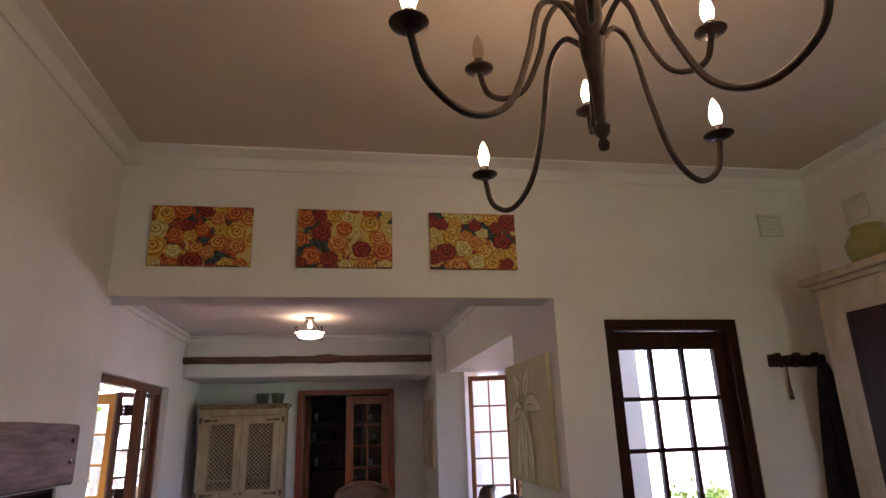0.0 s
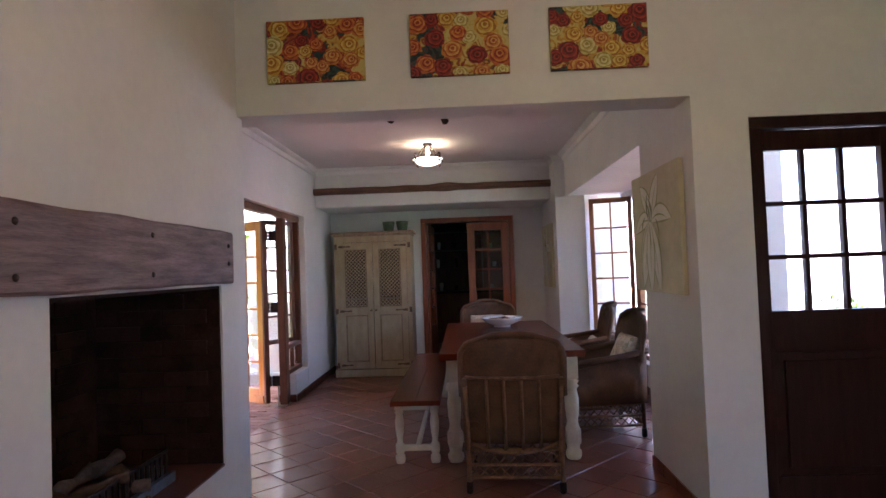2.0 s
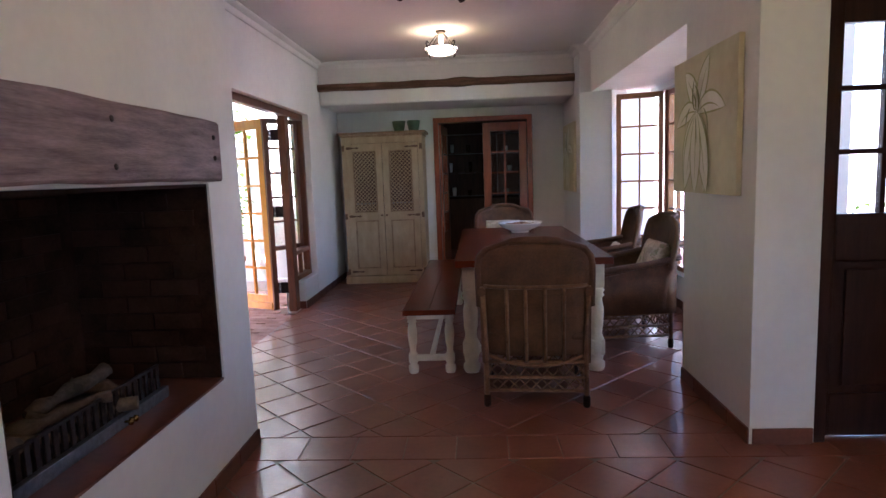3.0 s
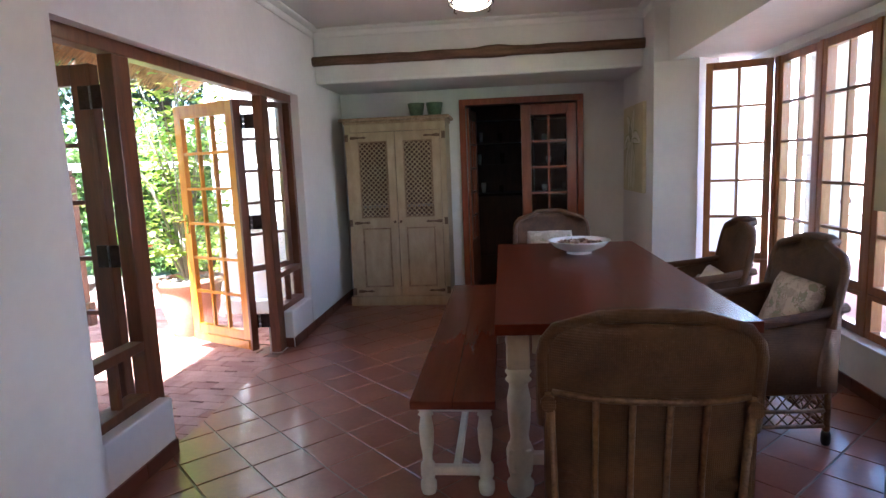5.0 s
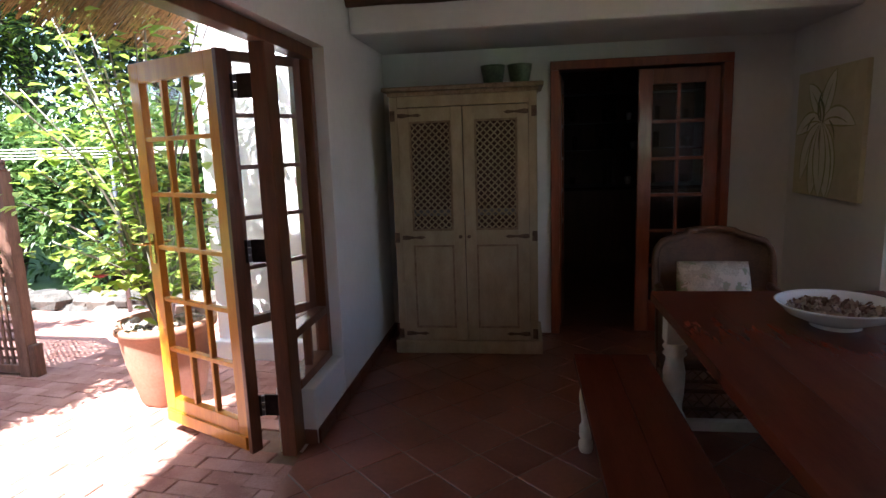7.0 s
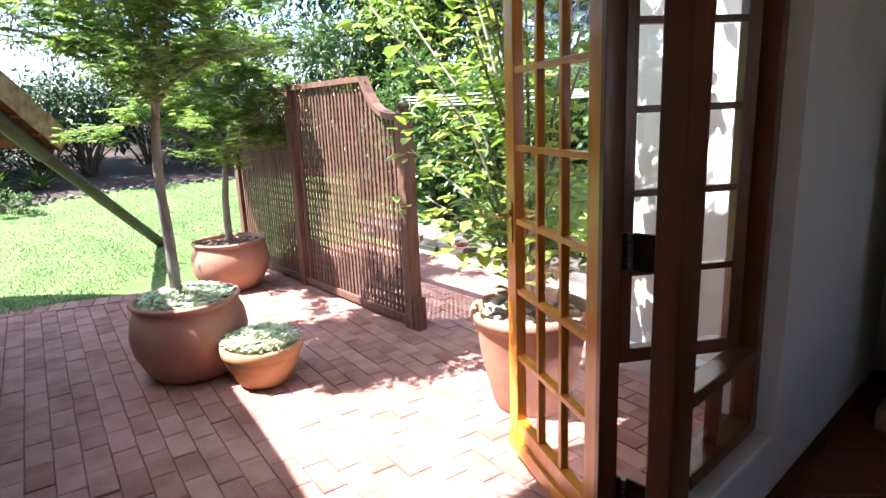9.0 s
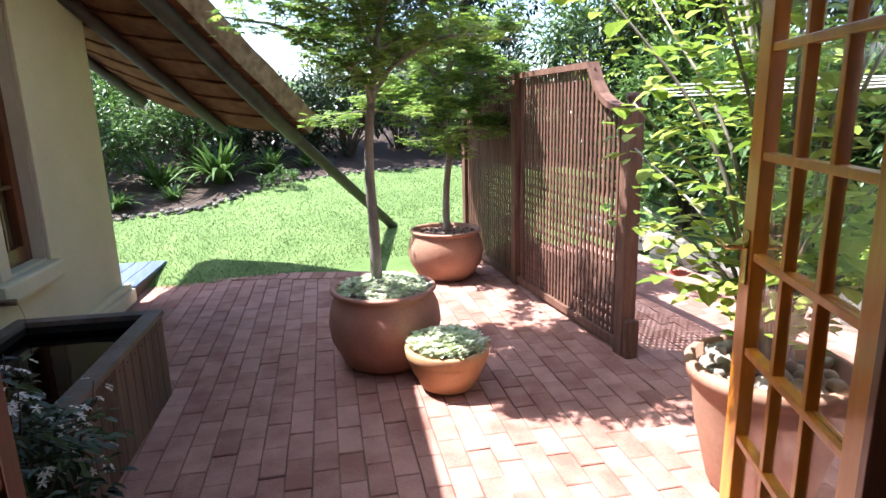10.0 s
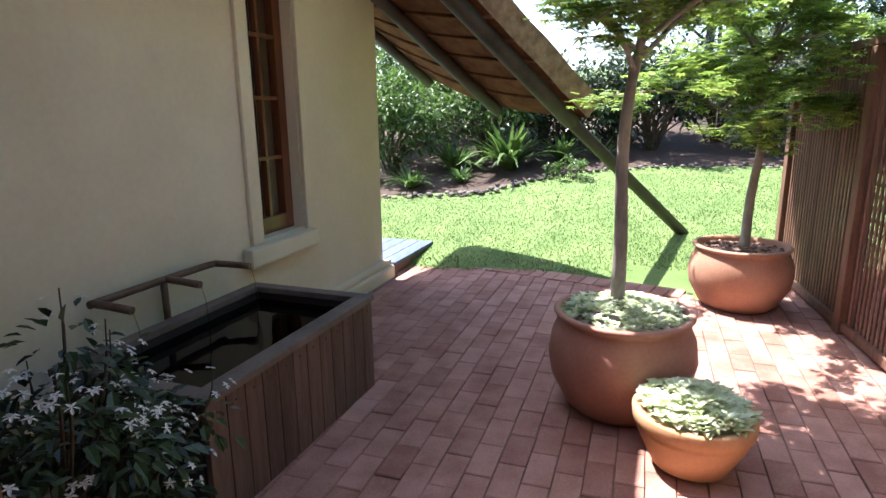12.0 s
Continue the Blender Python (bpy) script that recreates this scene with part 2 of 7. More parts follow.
CANVAS_BG = mat("pale_canvas", (0.50, 0.46, 0.28), (0.66, 0.62, 0.44), rough=0.7, scale=4, fine=20, bump=0.1, contrast=0.7)
LILY_W = mat("painted_petal", (0.68, 0.66, 0.52), (0.80, 0.79, 0.68), rough=0.7, scale=9, fine=40, bump=0.05)
LILY_G = mat("painted_leaf", (0.26, 0.28, 0.10), (0.46, 0.45, 0.22), rough=0.7, scale=9, fine=40, bump=0.05)
LILY_D = mat("painted_throat", (0.12, 0.14, 0.06), (0.3, 0.3, 0.14), rough=0.7, scale=9, fine=40, bump=0.05)
GREEN_CLAY = mat("green_glaze", (0.05, 0.09, 0.05), (0.13, 0.18, 0.10), rough=0.4, scale=15, fine=60)
OLIVE_GLAZE = mat("olive_glaze", (0.2, 0.2, 0.05), (0.33, 0.31, 0.10), rough=0.3, scale=10, fine=50)
BLUE_CLOTH = mat("navy_cloth", (0.012, 0.014, 0.02), (0.03, 0.034, 0.045), rough=0.95, scale=12, fine=90)
TERRACOTTA = mat("terracotta_pot", (0.34, 0.17, 0.105), (0.46, 0.26, 0.18), rough=0.75, scale=4, fine=60, bump=0.2, spec=0.3)
TERRACOTTA_D = mat("terracotta_pot_plum", (0.30, 0.13, 0.09), (0.42, 0.21, 0.15), rough=0.6, scale=4, fine=60, bump=0.2, spec=0.35)
SANDSTONE = mat("clay_bowl", (0.40, 0.20, 0.09), (0.54, 0.30, 0.15), rough=0.8, scale=5, fine=60, bump=0.2)
PEBBLE = mat("pebbles", (0.20, 0.16, 0.13), (0.44, 0.38, 0.33), rough=0.7, scale=9, fine=70, rnd=0.8)
BARK_CHIP = mat("bark_chips", (0.14, 0.07, 0.05), (0.36, 0.24, 0.19), rough=0.9, scale=30, fine=90, rnd=0.9)
SOIL = mat("soil", (0.035, 0.022, 0.015), (0.08, 0.05, 0.035), rough=0.95, scale=14, fine=90, bump=0.6)
SUCC = mat("succulent", (0.58, 0.65, 0.38), (0.82, 0.85, 0.68), rough=0.5, scale=12, fine=60, rnd=0.9, trans=0.3)
GRASS = mat("lawn_grass", (0.085, 0.14, 0.04), (0.165, 0.235, 0.08), rough=0.85, scale=2.5, fine=70, bump=0.7, dist=0.02, spec=0.15, contrast=0.5)
BLADE = mat("grass_blades", (0.10, 0.165, 0.045), (0.185, 0.26, 0.095), rough=0.7, scale=2, fine=40, rnd=0.7, trans=0.25, bump=0)
LEAF = mat("leaf_mid_green", (0.045, 0.095, 0.02), (0.125, 0.205, 0.05), rough=0.45, scale=3, fine=30, rnd=0.9, trans=0.35, bump=0)
LEAF_DARK = mat("leaf_dark_green", (0.012, 0.028, 0.010), (0.045, 0.082, 0.026), rough=0.4, scale=2, fine=30, rnd=0.9, trans=0.2, bump=0)
LEAF_LIME = mat("leaf_lime", (0.17, 0.27, 0.03), (0.38, 0.48, 0.09), rough=0.45, scale=3, fine=30, rnd=0.8, trans=0.45, bump=0)
LEAF_MAPLE = mat("leaf_maple", (0.11, 0.20, 0.032), (0.33, 0.45, 0.09), rough=0.5, scale=2.5, fine=30, rnd=0.9, trans=0.48, bump=0)
LEAF_GREY = mat("leaf_grey_green", (0.06, 0.075, 0.05), (0.2, 0.22, 0.16), rough=0.5, scale=2.5, fine=30, rnd=0.9, trans=0.2, bump=0)
PETAL_W = mat("white_petal", (0.7, 0.69, 0.66), (0.8, 0.79, 0.77), rough=0.6, scale=9, fine=40, trans=0.2, bump=0)
BARK = mat("maple_bark", (0.17, 0.14, 0.115), (0.36, 0.32, 0.275), rough=0.85, scale=8, fine=50, bump=0.6, stretch=(1, 1, 0.5), dist=0.008)
DARK_BARK = mat("shrub_wood", (0.04, 0.028, 0.02), (0.10, 0.07, 0.05), rough=0.9, scale=9, fine=50, bump=0.4)
LATTICE = mat("stained_lattice", (0.085, 0.038, 0.024), (0.20, 0.10, 0.065), rough=0.7, scale=5, fine=40, bump=0.3, stretch=(5, 5, 0.8), rnd=0.35)
TROUGH = mat("weathered_plank", (0.062, 0.036, 0.028), (0.15, 0.095, 0.072), rough=0.75, scale=5, fine=40, bump=0.35, stretch=(6, 6, 0.6), rnd=0.4)
TROUGH_RIM = mat("trough_rim", (0.085, 0.065, 0.055), (0.18, 0.145, 0.125), rough=0.6, scale=6, fine=50, bump=0.25)
TROUGH_LINE = mat("dark_liner", (0.014, 0.012, 0.011), (0.03, 0.026, 0.023), rough=0.5, scale=8, fine=60)
COPPER_PIPE = mat("aged_copper", (0.085, 0.052, 0.036), (0.19, 0.125, 0.09), rough=0.5, metal=0.4, scale=14, fine=80, bump=0.2)
DECK = mat("blue_grey_deck", (0.06, 0.085, 0.16), (0.13, 0.17, 0.28), rough=0.6, scale=5, fine=40, bump=0.2, stretch=(0.8, 6, 6), rnd=0.3)
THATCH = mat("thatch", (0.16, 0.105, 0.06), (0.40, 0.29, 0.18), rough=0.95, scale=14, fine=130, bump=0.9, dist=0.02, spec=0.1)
# Thatch from below: own brown, darkened for the shade under the roof.
THATCH_UNDER_SHADE = mat("shaded_thatch_underside", (0.085, 0.036, 0.019), (0.19, 0.092, 0.05), rough=0.95, scale=9, fine=120, bump=0.7, dist=0.015, spec=0.1)
REED = mat("reed_fringe", (0.19, 0.088, 0.032), (0.40, 0.21, 0.085), rough=0.85, scale=16, fine=120, bump=0.5, rnd=0.6)
POLE = mat("tarred_pole", (0.02, 0.016, 0.014), (0.06, 0.05, 0.042), rough=0.6, scale=6, fine=60, bump=0.3)
STONE = mat("edging_stone", (0.05, 0.045, 0.038), (0.17, 0.15, 0.125), rough=0.9, scale=6, fine=50, bump=0.5, rnd=0.7)
# Brown wood, darkened so that the dim kitchen's low light is in the colour.
KITCHEN_WOOD = mat("dim_room_wood", (0.05, 0.02, 0.012), (0.10, 0.042, 0.025), rough=0.4, scale=4, fine=30, stretch=(6, 6, 0.7))
GREY_ROOF = mat("charcoal_slate", (0.05, 0.05, 0.055), (0.1, 0.1, 0.105), rough=0.8, scale=6, fine=40)
FLAME = glow("lit_bulb", (1.0, 0.72, 0.36), 3.0)
SHADE_GLOW = glow("lit_alabaster", (1.0, 0.76, 0.46), 0.55)
CLEAR = glass("window_glass")
BULB_OFF = glass("clear_bulb", (0.85, 0.8, 0.7), 0.05)
WATER = glass("pond_water", (0.10, 0.10, 0.09))
PLASTIC = mat("white_plastic", (0.6, 0.58, 0.54), (0.68, 0.66, 0.62), rough=0.5)
RED = mat("red_petal", (0.30, 0.012, 0.02), (0.45, 0.03, 0.04), rough=0.5)


# ---- mesh helpers ----
def box(bm, x0, y0, z0, x1, y1, z1, bev=0.0):
    """A box from corner to corner, with softened edges where bev is given."""
    ret = bmesh.ops.create_cube(bm, size=1.0)
    for v in ret["verts"]:
        v.co = Vector((x0 + (v.co.x + 0.5) * (x1 - x0), y0 + (v.co.y + 0.5) * (y1 - y0), z0 + (v.co.z + 0.5) * (z1 - z0)))
    if bev:
        edges = list({e for v in ret["verts"] for e in v.link_edges})
        bmesh.ops.bevel(bm, geom=edges, offset=bev, segments=2, affect="EDGES", profile=0.6)
    return ret["verts"]


def lathe(bm, profile, seg=24, centre=(0, 0, 0), wob=0.0):
    """Turns a list of (radius, height) round z."""
    rings = []
    for k, (r, z) in enumerate(profile):
        ring = []
        for i in range(seg):
            a = 2 * math.pi * i / seg
            rr = r * (1 + wob * math.sin(3 * a + k))
            ring.append(bm.verts.new((centre[0] + rr * math.cos(a), centre[1] + rr * math.sin(a), centre[2] + z)))
        rings.append(ring)
    for a, b in zip(rings, rings[1:]):
        for i in range(seg):
            j = (i + 1) % seg
            f = bm.faces.new((a[i], a[j], b[j], b[i]))
            f.smooth = True
    for ring, flip in ((rings[0], True), (rings[-1], False)):
        if (ring[0].co - ring[seg // 2].co).length > 0.004:
            bm.faces.new(list(reversed(ring)) if flip else ring)


def tube(bm, pts, radius, seg=8, closed=False):
    """A round bar along points; radius may be a list."""
    pts = [Vector(p) for p in pts]
    n = len(pts)
    rad = radius if isinstance(radius, (list, tuple)) else [radius] * n
    rings, up = [], None
    for i, p in enumerate(pts):
        d = (pts[min(i + 1, n - 1)] - pts[max(i - 1, 0)]) if not closed else pts[(i + 1) % n] - pts[i - 1]
        d.normalize()
        if up is None:
            up = d.orthogonal().normalized()
        up = (up - d * up.dot(d))
        up = up.normalized() if up.length > 1e-5 else d.orthogonal().normalized()
        side = d.cross(up)
        rings.append([bm.verts.new(p + rad[i] * (math.cos(2 * math.pi * k / seg) * up + math.sin(2 * math.pi * k / seg) * side)) for k in range(seg)])
    pairs = list(zip(rings, rings[1:])) + ([(rings[-1], rings[0])] if closed else [])
    for a, b in pairs:
        for k in range(seg):
            j = (k + 1) % seg
            f = bm.faces.new((a[k], a[j], b[j], b[k]))
            f.smooth = True
    if not closed:
        bm.faces.new(list(reversed(rings[0])))
        bm.faces.new(rings[-1])


def curve(points, steps=8):
    """A smooth run through points (Catmull-Rom)."""
    p = [Vector(q) for q in points]
    p = [2 * p[0] - p[1]] + p + [2 * p[-1] - p[-2]]
    out = []
    for i in range(1, len(p) - 2):
        for s in range(steps):
            t = s / steps
            a, b, c, d = p[i - 1], p[i], p[i + 1], p[i + 2]
            out.append(0.5 * (2 * b + (c - a) * t + (2 * a - 5 * b + 4 * c - d) * t * t + (3 * b - a - 3 * c + d) * t ** 3))
    return out + [p[-2]]


def part(name, bm, material, parent=None, label=""):
    """Links a bmesh as one mesh object under a thing or a part."""
    bmesh.ops.recalc_face_normals(bm, faces=bm.faces)
    me = bpy.data.meshes.new(name)
    bm.to_mesh(me)
    bm.free()
    me.materials.append(material)
    ob = new(name, me)
    if parent:
        ob.parent = parent
    return tagged(ob, label)


def mesh_part(name, me, parent=None, m=None):
    ob = new(name, me)
    if parent:
        ob.parent = parent
    if m is not None:
        ob.matrix_basis = m
    return ob


def thing(name, label, category, m=None, group="", kind=""):
    ob = new(name)
    ob.empty_display_size = 0.1
    if m is not None:
        ob.matrix_basis = m
    return tagged(ob, label, category, group, kind)


def boxes(name, items, material, parent=None, bev=0.0, label=""):
    bm = bmesh.new()
    for it in items:
        box(bm, *it, bev)
    return part(name, bm, material, parent, label)


def structure(name, items, material, label, category, bev=0.0):
    return tagged(boxes(name, items, material, None, bev), label, category, kind="structure")


def no_shadow(ob):
    ob.visible_shadow = False
    return ob

# ---- the large structure ----
XL, XF, XR = -1.69, -1.04, 3.17        # dining left wall, fireplace wall, living right wall
YH0, YH1 = 3.335, 3.575                # wall between living and dining room
CEIL_D, CEIL_L = 2.66, 3.06
YK = 8.44                              # kitchen wall
XB = 2.05                              # outer wall of the bay

# ground: one sheet out to the horizon, rising to the lawn and the wooded bank
def lawn_z(x, y):
    d = max(0.0, -6.75 - x - 0.3 * max(0.0, y - 6.0))
    z = -0.10 + min(d, 0.3) * 0.15 + 0.115 * d + 0.035 * max(-3, min(5, y - 4.5)) * min(1.0, d / 1.5)
    if d > 4.2:
        z += 0.05 * (d - 4.2)
    if x > -2:
        z = -0.10
    return min(z, 2.6)


bm = bmesh.new()
xs = [-900, -400, -150, -60, -40, -30, -24] + [-20 + 0.4 * i for i in range(46)] + [-1.6, 0, 3, 6, 12, 30, 90, 300, 900]
ys = [-900, -300, -90, -30, -14, -8] + [-4 + 0.4 * i for i in range(44)] + [15, 20, 30, 60, 120, 300, 900]
grid = [[bm.verts.new((x, y, lawn_z(x, y))) for y in ys] for x in xs]
for i in range(len(xs) - 1):
    for j in range(len(ys) - 1):
        f = bm.faces.new((grid[i][j], grid[i + 1][j], grid[i + 1][j + 1], grid[i][j + 1]))
        f.smooth = True
tagged(part("ground", bm, GRASS), "mown green lawn rising gently towards the garden", "lawn", kind="structure")

# floor slab under the tiles
floor = structure("floor", [(-1.9, -3.0, -0.25, 3.5, 3.40, -0.004), (-1.74, 3.40, -0.25, 2.3, 8.6, -0.004)], GROUT,
                  "diagonal terracotta floor tiles with pale grout", "floor")
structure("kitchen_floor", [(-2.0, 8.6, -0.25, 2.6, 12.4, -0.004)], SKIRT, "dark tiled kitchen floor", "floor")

# walls
structure("wall_header", [(XF, YH0, 2.225, 1.37, YH1, 3.2), (1.37, YH0, 2.10, XR, YH1, 3.2), (1.37, YH0, -0.1, 1.665, YH1, 2.10),
                          (2.51, YH0, -0.1, XR, YH1, 2.10)], PLASTER, "uneven white plaster wall over a wide opening", "wall")
structure("wall_fireplace", [(-1.9, -3.0, -0.1, XF, 1.86, 3.2), (-1.9, 1.86, 1.325, XF, 3.075, 3.2), (-1.9, 3.075, -0.1, XF, 3.405, 2.225), (-1.9, 3.075, 2.225, XF, 3.575, 3.2),
                             (-1.9, 1.86, -0.1, XF, 3.075, 0.455), (-1.9, 1.86, 0.455, -1.68, 3.075, 1.325)], PLASTER,
          "white plaster chimney wall with a raised fireplace", "wall")
structure("wall_living_right", [(XR, -3.0, -0.1, 3.4, YH1, 3.2)], PLASTER, "white plaster living room wall", "wall")
structure("wall_living_back", [(-1.9, -3.2, -0.1, 1.9, -3.0, 3.2), (3.1, -3.2, -0.1, 3.4, -3.0, 3.2), (1.9, -3.2, -0.1, 3.1, -3.0, 0.9),
                               (1.9, -3.2, 2.2, 3.1, -3.0, 3.2)], PLASTER, "plain white plaster back wall", "wall")
structure("wall_dining_left", [(-1.9, 3.405, -0.1, XL, 4.27, 2.225), (-1.9, 3.575, 2.225, XL, 4.27, 2.8), (-1.9, 4.27, 2.03, XL, 7.06, 2.8), (-1.9, 7.06, -0.1, XL, 8.64, 2.8)], PLASTER,
          "thick white plaster wall with garden doors", "wall")
structure("wall_kitchen", [(XL, YK, -0.1, -0.43, 8.64, 2.8), (-0.43, YK, 2.065, 0.845, 8.64, 2.8), (0.845, YK, -0.1, 2.4, 8.64, 2.8)], PLASTER,
          "white plaster wall round a double door", "wall")
bm = bmesh.new()
box(bm, 1.37, YH1, -0.1, 1.62, 4.26, 2.8)
box(bm, 1.37, 4.26, 2.155, 1.62, 7.22, 2.8)
vs = [(1.25, 7.22), (1.56, 7.07), (1.75, 7.20), (1.75, YK), (1.25, YK)]
lo = [bm.verts.new((x, y, -0.1)) for x, y in vs]
hi = [bm.verts.new((x, y, 2.155)) for x, y in vs]
bm.faces.new(lo[::-1])
bm.faces.new(hi)
for i in range(5):
    bm.faces.new((lo[i], lo[(i + 1) % 5], hi[(i + 1) % 5], hi[i]))
box(bm, 1.25, 7.22, 2.155, 1.75, YK, 2.8)
tagged(part("wall_dining_right", bm, PLASTER), "white plaster wall opening into a bay", "wall", kind="structure")
structure("wall_bay", [(2.0, 4.42, -0.1, 2.2, 7.2, 0.29), (1.58, 6.98, -0.1, 2.0, 7.2, 0.29), (1.62, 4.05, -0.1, 2.2, 4.26, 2.155), (2.0, 4.26, -0.1, 2.2, 4.42, 2.10),
                       (2.0, 4.26, 2.10, 2.2, 7.2, 2.155), (1.62, 4.05, 2.155, 2.2, 7.4, 2.30)], PLASTER,
          "low white plaster wall below a bay window", "wall", 0.0)
structure("sill_nib", [(-1.9, 4.27, -0.1, XL, 4.80, 0.295), (-1.9, 6.565, -0.1, XL, 7.06, 0.295)], PLASTER,
          "low plaster sill wall beside the garden doors", "wall", 0.012)

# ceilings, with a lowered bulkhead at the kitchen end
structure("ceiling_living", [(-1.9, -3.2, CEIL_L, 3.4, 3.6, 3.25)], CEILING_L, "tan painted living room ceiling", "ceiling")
structure("ceiling_dining", [(-1.9, 3.575, CEIL_D, 2.3, 8.64, 2.85)], CEILING, "off-white painted dining room ceiling", "ceiling")
structure("ceiling_bulkhead", [(XL, 7.57, 2.175, 1.25, YK, CEIL_D)], PLASTER, "rough plastered bulkhead with rounded lower edge", "ceiling", 0.03)
structure("ceiling_kitchen", [(-2.0, 8.64, 2.6, 2.6, 12.4, 2.8)], CEILING, "kitchen ceiling", "ceiling")
# Walls take the darkened wood colour to keep the kitchen dim.
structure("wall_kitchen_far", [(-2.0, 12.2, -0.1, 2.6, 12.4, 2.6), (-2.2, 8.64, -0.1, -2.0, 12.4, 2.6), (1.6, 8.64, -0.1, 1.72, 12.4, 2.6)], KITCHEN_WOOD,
          "kitchen walls coloured dark for the dim room", "wall")


def cornice(name, runs, size, material=PLASTER):
    """Cove moulding: runs of (start, end, inward normal) at ceiling height z."""
    bm = bmesh.new()
    prof = [(0, -size), (0.012, -size), (0.02, -size * 0.8), (size * 0.35, -size * 0.4), (size * 0.8, -0.02), (size, -0.012), (size, 0), (0, 0)]
    for a, b, nrm in runs:
        a, b, nrm = Vector(a), Vector(b), Vector(nrm)
        r0 = [bm.verts.new(a + nrm * u + Vector((0, 0, w))) for u, w in prof]
        r1 = [bm.verts.new(b + nrm * u + Vector((0, 0, w))) for u, w in prof]
        for i in range(len(prof)):
            j = (i + 1) % len(prof)
            bm.faces.new((r0[i], r0[j], r1[j], r1[i]))
        bm.faces.new(r0[::-1])
        bm.faces.new(r1)
    return tagged(part(name, bm, material), "white coved plaster cornice", "cornice", kind="structure")


cornice("trim_cornice_living", [((XF, YH0, CEIL_L), (XR, YH0, CEIL_L), (0, -1, 0)), ((XF, -3, CEIL_L), (XF, YH0, CEIL_L), (1, 0, 0)),
                                ((XR, -3, CEIL_L), (XR, YH0, CEIL_L), (-1, 0, 0)), ((XF, -3, CEIL_L), (XR, -3, CEIL_L), (0, 1, 0))], 0.10)
cornice("trim_cornice_dining", [((XL, YH1, CEIL_D), (XL, 7.57, CEIL_D), (1, 0, 0)), ((1.37, YH1, CEIL_D), (1.37, 7.22, CEIL_D), (-1, 0, 0)),
                                ((1.25, 7.22, CEIL_D), (1.25, 7.57, CEIL_D), (-1, 0, 0)),
                                ((XL, YH1, CEIL_D), (1.37, YH1, CEIL_D), (0, 1, 0)), ((XL, 7.57, CEIL_D), (1.25, 7.57, CEIL_D), (0, -1, 0))], 0.075)

# skirting of dark tiles
def skirt(x0, y0, x1, y1, n):
    """A run of skirting tiles along a wall; n: inward normal."""
    L = math.hypot(x1 - x0, y1 - y0)
    d = Vector(((x1 - x0) / L, (y1 - y0) / L, 0))
    nn = Vector(n)
    k = max(1, round(L / 0.26))
    bm = bmesh.new()
    for i in range(k):
        a = Vector((x0, y0, 0)) + d * (i * L / k + 0.002)
        c = Vector((x0, y0, 0)) + d * ((i + 1) * L / k - 0.002) + nn * 0.012
        box(bm, min(a.x, c.x), min(a.y, c.y), 0.001, max(a.x, c.x), max(a.y, c.y), 0.078, 0.003)
    tagged(part("baseboard", bm, SKIRT), "dark terracotta skirting tiles", "skirting", kind="structure")


for run in ((XF, -2.9, XF, 3.405, (1, 0, 0)), (XL, 3.42, XL, 4.80, (1, 0, 0)), (XL, 6.57, XL, 8.44, (1, 0, 0)), (1.37, 3.335, 1.37, 4.26, (-1, 0, 0)),
            (1.38, 3.335, 1.66, 3.335, (0, -1, 0)), (2.52, 3.335, 3.17, 3.335, (0, -1, 0)), (2.0, 4.27, 2.0, 6.93, (-1, 0, 0)),
            (1.25, 7.24, 1.25, 8.43, (-1, 0, 0)), (XL, 8.44, -1.0, 8.44, (0, -1, 0)), (0.87, 8.44, 1.25, 8.44, (0, -1, 0)), (XL, 6.565, -1.88, 6.565, (0, -1, 0)),
            (XL, 4.8, -1.88, 4.8, (0, 1, 0))):
    a, b, c, d, nn = run
    if (c - a) < 0 or (d - b) < 0:
        a, b, c, d = c, d, a, b
    skirt(a, b, c, d, nn)

# thatched roofs: the house over the rooms, and the wing beyond the trough
WING = pose(-5.026, 4.122, 0, 0, 0, -10.0)      # the wing's wall frame: its x runs along the wall, y out of it


def slope_roof(name, m, length0, length1, eave_y, eave_z, run, pitch, thick, label, over=True):
    """A thatch slab rising from an eave at (eave_y, eave_z) towards -y of the frame m."""
    bm = bmesh.new()
    k = 26
    up = Vector((0, -math.cos(pitch), math.sin(pitch)))
    nn = Vector((0, math.sin(pitch), math.cos(pitch)))
    prof = [(0.03, 0.0), (-0.02, 0.05), (-0.03, thick * 0.5), (0.02, thick * 0.85), (0.12, thick), (run, thick), (run, 0.0)]
    rings = []
    for i in range(k + 1):
        x = length0 + (length1 - length0) * i / k
        j = 0.018 * noise.noise((x * 3, 1, 2))
        rings.append([bm.verts.new(m @ (Vector((x, eave_y, eave_z)) + up * (u + (j if n < 5 else 0)) + nn * (w + (j if 2 < n < 5 else 0)))) for n, (u, w) in enumerate(prof)])
    for a, b in zip(rings, rings[1:]):
        for i in range(len(prof)):
            q = (i + 1) % len(prof)
            bm.faces.new((a[i], a[q], b[q], b[i]))
    bm.faces.new(rings[0][::-1])
    bm.faces.new(rings[-1])
    return tagged(part(name, bm, THATCH), label, "roof", kind="structure")


HOUSE = pose(-2.92, 6.0, 0, 0, 0, 90)       # y of this frame points to -x
slope_roof("roof_house", HOUSE, -3.0, 1.15, 0.0, 2.24, 4.2, radians(40), 0.22, "thick brown thatch roof of the house")
slope_roof("roof_house_east", pose(3.75, 3.0, 0, 0, 0, -90), -6.0, 6.6, 0.0, 3.1, 4.0, radians(35), 0.22, "thick brown thatch roof of the house")
